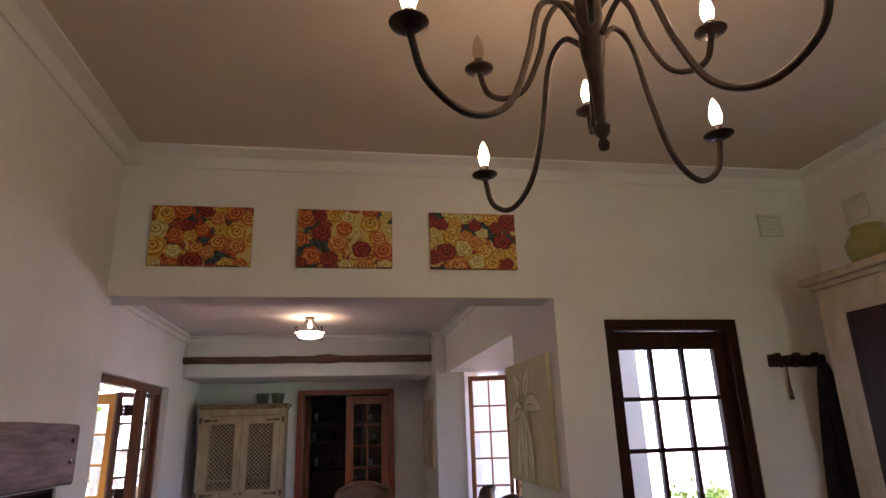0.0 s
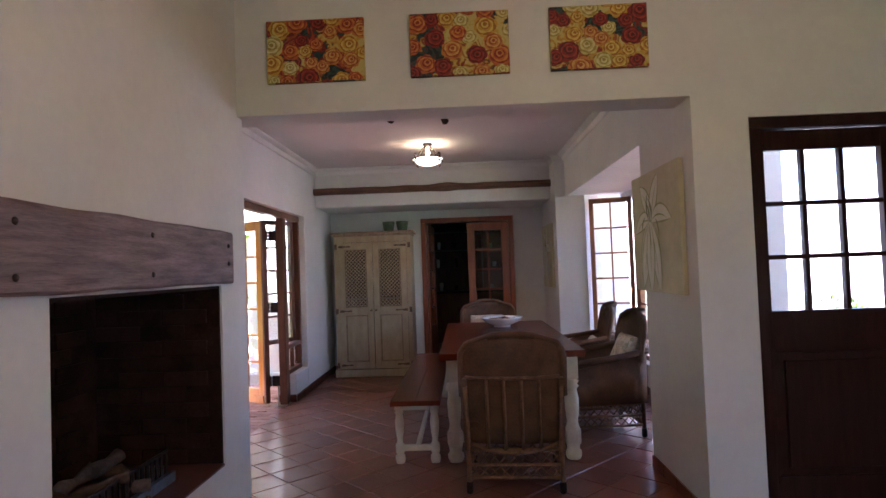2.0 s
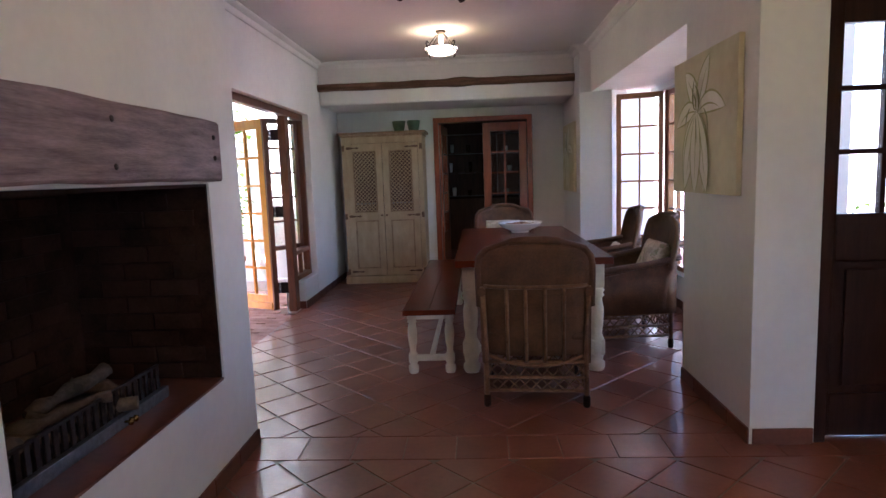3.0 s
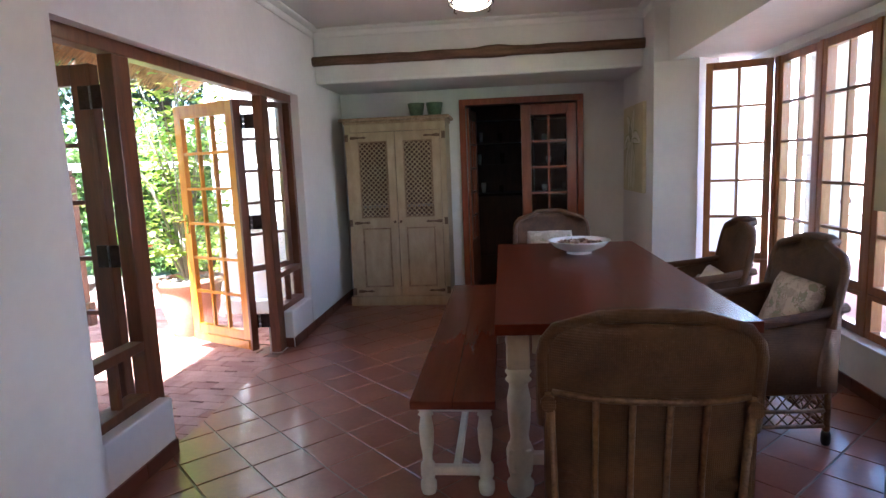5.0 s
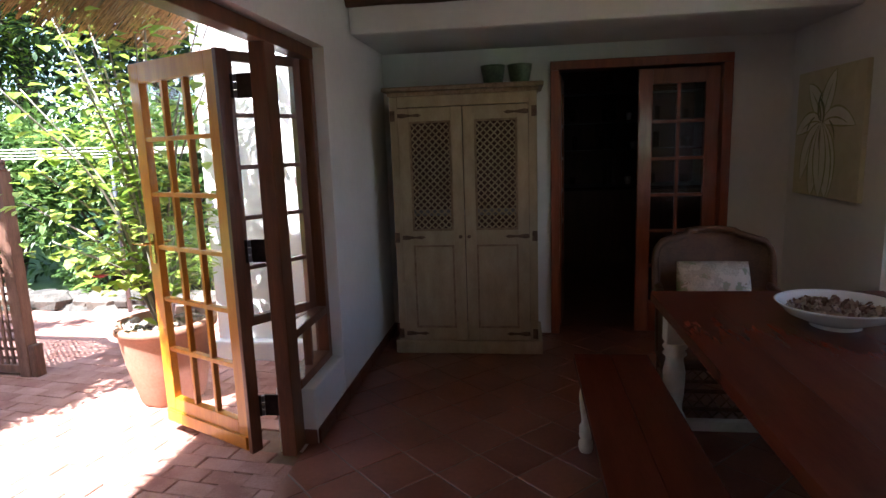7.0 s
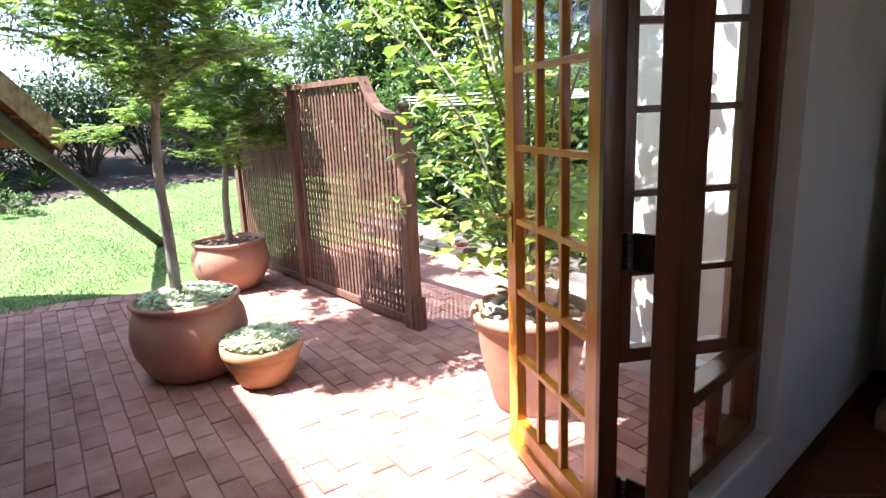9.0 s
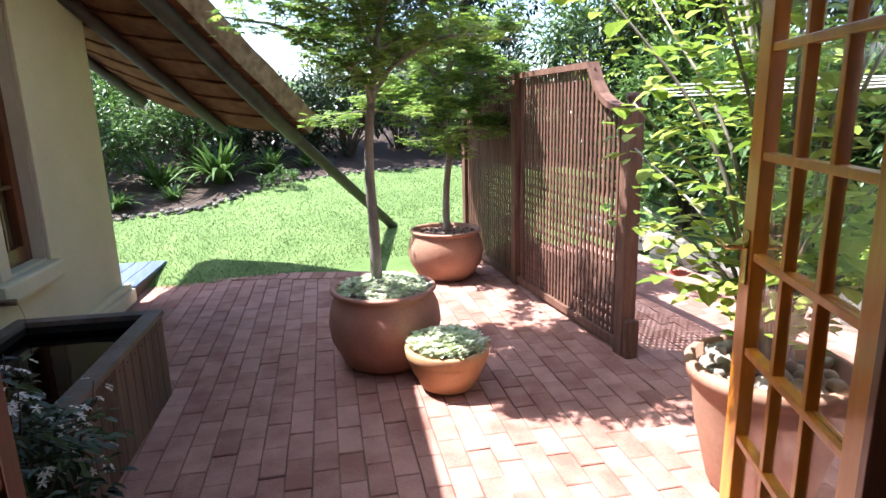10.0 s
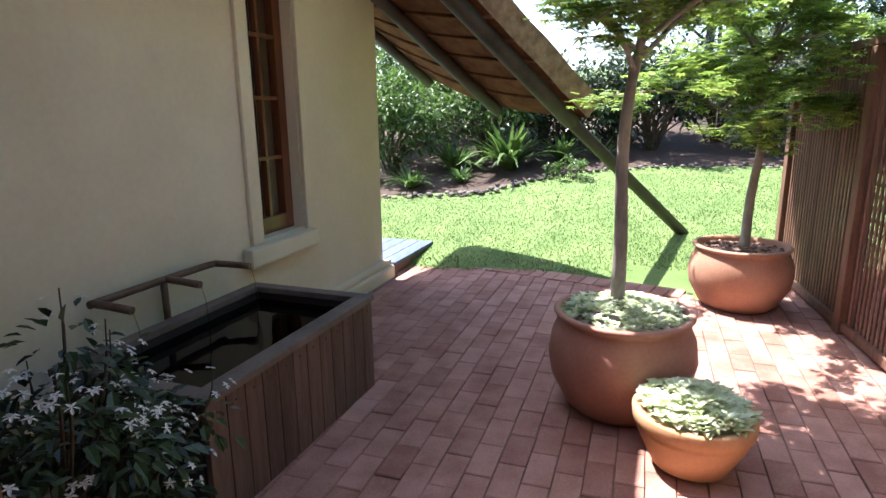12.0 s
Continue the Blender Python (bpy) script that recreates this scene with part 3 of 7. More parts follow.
structure("roof_house_top", [(-1.95, -3.3, 3.3, 2.2, 12.6, 3.36)], THATCH_UNDER_SHADE, "boarded roof space above the rooms", "roof")
slope_roof("roof_wing", WING, -1.62, 3.2, 0.77, 2.40, 4.5, radians(42), 0.25, "thick brown thatch roof of the garden wing")

# the wing's wall with plinth, window opening and sill
bm = bmesh.new()
for it in ((-1.62, -0.3, -0.2, -0.49, 0, 3.0), (-0.05, -0.3, -0.2, 3.15, 0, 3.0), (-0.49, -0.3, -0.2, -0.05, 0, 0.60), (-0.49, -0.3, 2.2, -0.05, 0, 3.0),
           (-1.62, -6.0, -0.2, -1.32, -0.3, 3.0)):
    box(bm, *it)
bm.transform(WING)
tagged(part("wall_wing", bm, CREAM), "cream plastered garden wing wall", "wall", kind="structure")
bm = bmesh.new()
box(bm, -1.70, 0.001, -0.2, 3.12, 0.075, 0.05, 0.02)
box(bm, -1.68, 0.001, 0.052, 3.12, 0.05, 0.105, 0.018)
box(bm, -1.695, -0.5, -0.2, -1.625, 0, 0.05, 0.02)
bm.transform(WING)
tagged(part("trim_plinth", bm, CREAM), "moulded cream plaster plinth", "plinth", kind="structure")
bm = bmesh.new()
box(bm, -0.045, 0.001, 0.59, 0.055, 0.03, 2.4, 0.008)
box(bm, -0.55, 0.001, 0.59, -0.495, 0.03, 2.4, 0.008)
bm.transform(WING)
tagged(part("trim_window_surround", bm, CREAM), "raised plaster window surround", "trim", kind="structure")
bm = bmesh.new()
box(bm, -0.56, 0.001, 0.47, 0.13, 0.075, 0.585, 0.02)
bm.transform(WING)
tagged(part("trim_window_sill", bm, CREAM), "cream plaster window sill", "sill", kind="structure")

structure("wall_kitchen_outer", [(1.724, 8.645, -0.15, 1.9, 12.4, 2.8)], WHITE_WALL, "sunlit white outer kitchen wall", "wall")
# house wall north of the garden doors: sunlit white wing end
structure("wall_end", [(-2.95, 7.95, -0.15, -1.9, 8.2, 3.2)], WHITE_WALL, "sunlit limewashed outer wall", "wall")
structure("wall_end_plinth", [(-2.97, 7.86, -0.15, -1.9, 7.95, 0.10)], WHITE_WALL, "stepped limewashed plinth", "plinth", 0.02)
structure("wall_north_outer", [(-1.9, 3.7, -0.15, -1.86, 4.2, 2.8)], CREAM, "cream outer wall", "wall")

# ---- garden doors and windows ----
def glazed(parent, w, h, cols, rows, stile, top, bottom, t, material, name_bar="glazing_bar", bar=0.022, pane=True):
    """A glazed leaf in its own frame: x along the width, z up, y the thickness."""
    boxes("stile", [(0, -t / 2, 0, stile, t / 2, h)], material, parent, 0.004)
    boxes("stile", [(w - stile, -t / 2, 0, w, t / 2, h)], material, parent, 0.004)
    boxes("top_rail", [(stile, -t / 2, h - top, w - stile, t / 2, h)], material, parent, 0.004)
    boxes("bottom_rail", [(stile, -t / 2, 0, w - stile, t / 2, bottom)], material, parent, 0.004)
    iw, ih = w - 2 * stile, h - top - bottom
    for c in range(1, cols):
        x = stile + iw * c / cols
        boxes(name_bar, [(x - bar / 2, -t * 0.36, bottom, x + bar / 2, t * 0.36, h - top)], material, parent, 0.003)
    for r in range(1, rows):
        z = bottom + ih * r / rows
        boxes(name_bar, [(stile, -t * 0.40, z - bar / 2, w - stile, t * 0.40, z + bar / 2)], material, parent, 0.003)
    if pane:
        for c in range(cols):
            for r in range(rows):
                x0, x1 = stile + iw * c / cols, stile + iw * (c + 1) / cols
                z0, z1 = bottom + ih * r / rows, bottom + ih * (r + 1) / rows
                no_shadow(boxes("pane", [(x0 + bar / 2, -0.002, z0 + bar / 2, x1 - bar / 2, 0.002, z1 - bar / 2)], CLEAR, parent))


def handle(parent, x, y, z, side):
    bm = bmesh.new()
    box(bm, x - 0.016, y, z - 0.08, x + 0.016, y + side * 0.006, z + 0.08, 0.003)
    tube(bm, curve([(x, y, z + 0.03), (x, y + side * 0.05, z + 0.03), (x + 0.03, y + side * 0.055, z + 0.03), (x + 0.11, y + side * 0.05, z + 0.028)], 4), 0.008, 8)
    part("door_handle", bm, BRASS, parent, "brass lever handle")


FRAME_X0, FRAME_X1 = -1.83, -1.755
frame_ob = thing("door_frame", "dark meranti door and window frame in the garden wall", "door frame", kind="structure")
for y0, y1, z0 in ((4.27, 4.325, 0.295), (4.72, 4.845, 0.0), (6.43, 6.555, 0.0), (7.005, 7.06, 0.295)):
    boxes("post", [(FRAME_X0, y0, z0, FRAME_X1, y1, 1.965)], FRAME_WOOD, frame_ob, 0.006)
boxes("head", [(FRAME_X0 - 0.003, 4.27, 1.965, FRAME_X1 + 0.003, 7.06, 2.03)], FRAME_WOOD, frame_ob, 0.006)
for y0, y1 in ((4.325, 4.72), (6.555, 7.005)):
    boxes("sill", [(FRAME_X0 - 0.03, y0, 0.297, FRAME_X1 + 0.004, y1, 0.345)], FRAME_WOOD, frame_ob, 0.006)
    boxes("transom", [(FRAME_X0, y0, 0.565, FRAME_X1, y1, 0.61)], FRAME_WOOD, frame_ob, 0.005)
    ym = (y0 + y1) / 2
    boxes("glazing_bar", [(FRAME_X0 + 0.015, ym - 0.013, 0.345, FRAME_X1 - 0.015, ym + 0.013, 0.565)], FRAME_WOOD, frame_ob, 0.003)
    no_shadow(boxes("pane", [(-1.79, y0, 0.345, -1.786, ym - 0.013, 0.565)], CLEAR, frame_ob))
    no_shadow(boxes("pane", [(-1.79, ym + 0.013, 0.345, -1.786, y1, 0.565)], CLEAR, frame_ob))

# casements of the side lights: the far one stands ajar
sash = thing("window_casement", "dark-framed casement standing ajar to the garden", "window", pose(-1.82, 6.995, 0.60, 0, 0, 0) @ pose(0, 0, 0, 0, 0, 270 - 33), kind="structure")
glazed(sash, 0.44, 1.37, 2, 5, 0.045, 0.05, 0.05, 0.04, FRAME_WOOD)
sash2 = thing("window_casement", "dark-framed casement standing open beside the garden doors", "window", pose(-1.82, 4.335, 0.612, 0, 0, 123), kind="structure")
glazed(sash2, 0.385, 1.35, 2, 5, 0.045, 0.05, 0.05, 0.04, FRAME_WOOD)

# double doors folded back outside on projecting hinges
leaf_dir = math.degrees(math.atan2(6.76 - 6.44, -2.615 + 1.975))
door_leaf = thing("door_1", "open varnished pine french door leaf with eighteen panes", "door", pose(-1.975, 6.44, 0.02, 0, 0, leaf_dir), kind="structure")
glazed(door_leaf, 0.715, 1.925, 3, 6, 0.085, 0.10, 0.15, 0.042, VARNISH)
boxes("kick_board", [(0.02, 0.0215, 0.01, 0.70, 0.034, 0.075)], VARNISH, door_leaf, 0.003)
# Dark strip puts the shade of the hinge edge into the colour.
boxes("edge_strip", [(-0.026, -0.03, 0.0, -0.001, 0.034, 1.925)], FRAME_WOOD, door_leaf, 0.003, "hinge-side edge of the leaf, coloured dark for its shade")
handle(door_leaf, 0.665, 0.021, 0.98, 1)
handle(door_leaf, 0.665, -0.021, 0.98, -1)
left_dir = math.degrees(math.atan2(0.008, -0.715))
# Same pair as door_1; the frame's darker wood stands for its shaded face.
door_leaf2 = thing("door_2", "open french door leaf, eighteen panes, coloured red-brown for its shade", "door", pose(-1.965, 4.845, 0.02, 0, 0, left_dir), kind="structure")
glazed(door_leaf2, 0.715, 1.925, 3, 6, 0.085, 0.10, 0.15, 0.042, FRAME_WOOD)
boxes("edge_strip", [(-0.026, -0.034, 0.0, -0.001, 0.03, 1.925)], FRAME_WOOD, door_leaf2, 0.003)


def strap_hinge(y_post, y_leaf, z):
    """A wide projecting hinge between post and leaf."""
    h = thing("door_hinge", "black iron parliament hinge between post and leaf", "hinge", kind="structure")
    boxes("plate", [(-1.925, y_post - 0.004, z - 0.055, -1.835, y_post + 0.006, z + 0.055)], IRON, h, 0.003)
    boxes("plate", [(-1.998, y_leaf - 0.006, z - 0.055, -1.937, y_leaf + 0.006, z + 0.055)], IRON, h, 0.003)
    bm = bmesh.new()
    for k in range(3):
        tube(bm, [(-1.931, (y_post + y_leaf) / 2, z - 0.052 + 0.036 * k), (-1.931, (y_post + y_leaf) / 2, z - 0.02 + 0.036 * k)], 0.009, 8)
    part("knuckle", bm, STEEL, h)


for z in (0.24, 1.02, 1.785):
    strap_hinge(6.49, 6.478, z)
    strap_hinge(4.79, 4.802, z)
structure("threshold_step", [(-1.90, 4.80, -0.1, -1.742, 6.565, -0.052)], SAND, "brick door threshold", "threshold")

# front door with nine panes over a solid panel
fd = thing("door_3", "closed dark-stained front door with nine panes over a panel", "door", pose(1.665, YH0 + 0.06, 0), kind="structure")
boxes("jamb", [(0, -0.05, 0, 0.06, 0.06, 2.04)], DARK_DOOR, fd, 0.005)
boxes("jamb", [(0.785, -0.05, 0, 0.845, 0.06, 2.04)], DARK_DOOR, fd, 0.005)
boxes("head", [(0, -0.05, 2.04, 0.845, 0.06, 2.10)], DARK_DOOR, fd, 0.005)
boxes("stile", [(0.062, 0, 0.01, 0.098, 0.045, 2.035)], DARK_DOOR, fd, 0.004)
boxes("stile", [(0.705, 0, 0.01, 0.783, 0.045, 2.035)], DARK_DOOR, fd, 0.004)
boxes("top_rail", [(0.098, 0, 1.93, 0.705, 0.045, 2.035)], DARK_DOOR, fd, 0.004)
boxes("lock_rail", [(0.098, 0, 0.86, 0.705, 0.045, 1.08)], DARK_DOOR, fd, 0.004)
boxes("bottom_rail", [(0.098, 0, 0.01, 0.705, 0.045, 0.22)], DARK_DOOR, fd, 0.004)
boxes("panel", [(0.098, 0.012, 0.22, 0.705, 0.035, 0.86)], DARK_DOOR, fd, 0.004)
boxes("moulding", [(0.15, -0.004, 0.26, 0.655, 0.012, 0.82)], DARK_DOOR, fd, 0.006)
for k in (1, 2):
    x = 0.098 + 0.607 * k / 3
    boxes("glazing_bar", [(x - 0.012, 0.004, 1.08, x + 0.012, 0.04, 1.93)], DARK_DOOR, fd, 0.003)
    z = 1.08 + 0.85 * k / 3
    boxes("glazing_bar", [(0.098, 0.003, z - 0.012, 0.705, 0.041, z + 0.012)], DARK_DOOR, fd, 0.003)
for c in range(3):
    for r in range(3):
        no_shadow(boxes("pane", [(0.110 + 0.2023 * c, 0.02, 1.092 + 0.2833 * r, 0.288 + 0.2023 * c, 0.024, 1.35 + 0.2833 * r)], CLEAR, fd))

# kitchen double door
kd = thing("door_4", "reddish double door, one glazed leaf shut and one swung open", "door", pose(-0.43, YK, 0), kind="structure")
boxes("jamb", [(0, -0.03, 0, 0.065, 0.16, 2.0)], KITCHEN_DOOR, kd, 0.005)
boxes("jamb", [(1.21, -0.03, 0, 1.275, 0.16, 2.0)], KITCHEN_DOOR, kd, 0.005)
boxes("head", [(0, -0.033, 2.0, 1.275, 0.16, 2.065)], KITCHEN_DOOR, kd, 0.005)
KX, KW, KH = 0.64, 0.568, 1.985
for x0, x1 in ((KX, KX + 0.10), (KX + KW - 0.10, KX + KW)):
    boxes("stile", [(x0, 0.03, 0.01, x1, 0.07, KH)], KITCHEN_DOOR, kd, 0.004)
boxes("rail", [(KX + 0.10, 0.03, KH - 0.11, KX + KW - 0.10, 0.07, KH)], KITCHEN_DOOR, kd, 0.004)
boxes("rail", [(KX + 0.10, 0.03, 0.01, KX + KW - 0.10, 0.07, 0.26)], KITCHEN_DOOR, kd, 0.004)
boxes("glazing_bar", [(KX + KW / 2 - 0.012, 0.035, 0.26, KX + KW / 2 + 0.012, 0.065, KH - 0.11)], KITCHEN_DOOR, kd, 0.003)
for k in range(1, 6):
    z = 0.26 + (KH - 0.37) * k / 6
    boxes("glazing_bar", [(KX + 0.10, 0.034, z - 0.012, KX + KW - 0.10, 0.066, z + 0.012)], KITCHEN_DOOR, kd, 0.003)
for c in range(2):
    for r in range(6):
        x0 = KX + 0.112 + c * 0.184
        z0 = 0.272 + (KH - 0.37) * r / 6
        boxes("pane", [(x0, 0.048, z0, x0 + 0.16, 0.052, z0 + 0.24)], CLEAR, kd)
kl2 = thing("door_5", "glazed reddish kitchen door leaf swung open inwards", "door", pose(-0.36, YK + 0.165, 0.012, 0, 0, 84), kind="structure")
glazed(kl2, 0.57, 1.975, 2, 5, 0.10, 0.11, 0.54, 0.04, KITCHEN_DOOR)

# bay window: four tall lights round the bay
def bay_light(a, b):
    """One framed light between plan points a and b, with a low light below its transom."""
    a, b = Vector(a), Vector(b)
    L = (b - a).length
    ang = math.degrees(math.atan2(b.y - a.y, b.x - a.x))
    w = thing("window_1", "tall varnished bay window with small panes", "window", pose(a.x, a.y, 0.575, 0, 0, ang), group="bay windows", kind="structure")
    glazed(w, L, 1.52, 2, 5, 0.05, 0.055, 0.05, 0.06, BACKLIT_WOOD, bar=0.02)
    low = thing("window_1", "low varnished bay light of two panes under the transom", "window", pose(a.x, a.y, 0.314, 0, 0, ang), group="low bay lights", kind="structure")
    glazed(low, L, 0.259, 2, 1, 0.05, 0.03, 0.05, 0.06, BACKLIT_WOOD, bar=0.02)


bay_light((1.60, 7.035), (2.045, 6.90))
for k in range(4):
    y1 = 6.83 - 0.60 * k
    bay_light((2.09, y1), (2.09, y1 - 0.555))
structure("window_post", [(2.05, 6.835, 0.314, 2.12, 6.90, 2.10)] + [(2.055, 6.23 - 0.60 * k, 0.314, 2.125, 6.275 - 0.60 * k, 2.10) for k in range(4)], BACKLIT_WOOD,
          "varnished bay window mullion", "window frame", 0.005)
structure("window_sill_bay", [(1.985, 4.42, 0.292, 2.2, 6.94, 0.312), (1.66, 6.95, 0.292, 2.0, 7.0, 0.312)], PLASTER, "white plaster bay sill", "sill", 0.006)

# added living room window behind the camera, never in view, to brighten the room
lw = thing("window_2", "added unseen varnished living room window with small panes", "window", pose(1.9, -3.1, 0.9), kind="structure")
glazed(lw, 1.2, 1.3, 4, 3, 0.06, 0.06, 0.06, 0.05, VARNISH)

# wing window, dark timber
ww = thing("window_3", "tall dark timber window of the garden wing", "window", WING @ pose(-0.488, -0.10, 0.602), kind="structure")
glazed(ww, 0.436, 1.596, 2, 4, 0.075, 0.08, 0.10, 0.06, FRAME_WOOD)
# Dark sheet behind the panes, standing for the unlit room.
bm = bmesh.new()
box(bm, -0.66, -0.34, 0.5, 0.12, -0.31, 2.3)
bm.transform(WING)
tagged(part("dark_room_sheet", bm, KITCHEN_WOOD), "dark sheet added for the unlit room behind the window", "lining", kind="structure")

# ---- dining and living room things ----
def turned_leg(h, r):
    """Profile of a turned leg with square block illusion: rings, vase and foot."""
    return [(r * 0.9, 0), (r * 1.1, 0.02), (r * 1.15, 0.05), (r * 0.85, 0.07), (r * 0.95, 0.10), (r * 1.12, 0.13), (r * 1.15, 0.20), (r * 0.85, 0.23), (r * 0.75, 0.26),
            (r * 0.92, 0.34 * h / 0.7), (r * 1.0, 0.45 * h / 0.7), (r * 0.8, h - 0.18), (r * 0.78, h - 0.16), (r * 1.1, h - 0.145), (r * 0.85, h - 0.13), (r * 1.12, h - 0.11), (r * 0.9, h - 0.10), (r * 0.9, h - 0.09)]


# dining table
TX0, TX1, TY0, TY1, TZ = -0.045, 0.965, 4.35, 6.68, 0.772
table = thing("dining_table", "dark red-brown plank dining table on turned cream legs", "table", pose((TX0 + TX1) / 2, (TY0 + TY1) / 2, 0))
hw, hl = (TX1 - TX0) / 2, (TY1 - TY0) / 2
for k in range(5):
    x0 = -hw + k * 2 * hw / 5
    boxes("tabletop_plank", [(x0 + 0.0001, -hl, TZ - 0.045, x0 + 2 * hw / 5 - 0.0001, hl, TZ)], TABLE_WOOD, table, 0.0009)
for sx in (-1, 1):
    boxes("apron", [(sx * (hw - 0.10) - 0.012, -hl + 0.15, TZ - 0.155, sx * (hw - 0.10) + 0.012, hl - 0.15, TZ - 0.046)], CREAM_PAINT, table, 0.003)
    boxes("apron", [(-hw + 0.15, sx * (hl - 0.12) - 0.012, TZ - 0.155, hw - 0.15, sx * (hl - 0.12) + 0.012, TZ - 0.046)], CREAM_PAINT, table, 0.003)
    boxes("stretcher", [(-hw + 0.12, sx * (hl - 0.115) - 0.02, 0.135, hw - 0.12, sx * (hl - 0.115) + 0.02, 0.185)], CREAM_PAINT, table, 0.006)
    for sy in (-1, 1):
        bm = bmesh.new()
        lathe(bm, turned_leg(TZ - 0.12, 0.05), 20, (sx * (hw - 0.09), sy * (hl - 0.115), 0))
        x, y = sx * (hw - 0.09), sy * (hl - 0.115)
        box(bm, x - 0.047, y - 0.047, TZ - 0.21, x + 0.047, y + 0.047, TZ - 0.046, 0.006)
        box(bm, x - 0.05, y - 0.05, 0.11, x + 0.05, y + 0.05, 0.215, 0.012)
        part("leg", bm, CREAM_PAINT, table, "turned cream-painted leg")
boxes("stretcher", [(-0.025, -hl + 0.13, 0.14, 0.025, hl - 0.13, 0.18)], CREAM_PAINT, table, 0.006)

# bench
bench = thing("bench", "long dark wood bench on turned cream legs", "bench", pose(-0.225, 5.52, 0))
bw, bl, bz = 0.175, 1.17, 0.455
for k in range(2):
    boxes("seat_plank", [(-bw + k * bw + 0.0005, -bl, bz - 0.035, -bw + (k + 1) * bw - 0.0005, bl, bz)], TABLE_WOOD, bench, 0.003)
for sy in (-1, 1):
    y = sy * (bl - 0.11)
    boxes("apron", [(-0.13, y - 0.012, bz - 0.085, 0.13, y + 0.012, bz - 0.036)], CREAM_PAINT, bench, 0.003)
    boxes("stretcher", [(-0.12, y - 0.016, 0.085, 0.12, y + 0.016, 0.125)], CREAM_PAINT, bench, 0.004)
    for sx in (-1, 1):
        bm = bmesh.new()
        r, x = 0.029, sx * 0.125
        lathe(bm, [(r, 0), (r * 1.2, 0.02), (r * 1.2, 0.05), (r * 0.8, 0.06), (r * 1.1, 0.08), (r * 1.1, 0.13), (r * 0.75, 0.145), (r * 0.72, 0.17), (r * 1.0, 0.22),
                   (r * 1.12, 0.29), (r * 0.8, 0.345), (r * 1.15, 0.355), (r * 0.85, 0.365), (r * 1.15, 0.375), (r * 1.15, 0.419)], 16, (x, y, 0))
        part("leg", bm, CREAM_PAINT, bench, "turned cream-painted leg")
boxes("stretcher", [(-0.016, -bl + 0.13, 0.09, 0.016, bl - 0.13, 0.122)], CREAM_PAINT, bench, 0.004)


def pillow(name, w, h, t, material, label):
    """A plump cushion standing on its edge, in the x-z plane."""
    bm = bmesh.new()
    n = 12
    grid = {}
    for side in (-1, 1):
        for i in range(n + 1):
            for j in range(n + 1):
                u, v = i / n * 2 - 1, j / n * 2 - 1
                if side == 1 and (abs(u) == 1 or abs(v) == 1):
                    grid[side, i, j] = grid[-1, i, j]
                    continue
                bulge = (1 - u ** 4) * (1 - v ** 4)
                pin = 1 - 0.06 * (u * u * v * v) - 0.05 * (1 - u * u) * abs(v) - 0.04 * (1 - v * v) * abs(u)
                grid[side, i, j] = bm.verts.new((u * w / 2 * pin, side * t / 2 * bulge ** 0.6 + 0.008 * math.sin(5 * u + 3 * v), h / 2 + v * h / 2 * pin))
    for side in (-1, 1):
        for i in range(n):
            for j in range(n):
                f = bm.faces.new((grid[side, i, j], grid[side, i + 1, j], grid[side, i + 1, j + 1], grid[side, i, j + 1]))
                f.smooth = True
    return tagged(part(name, bm, material), label, "cushion")


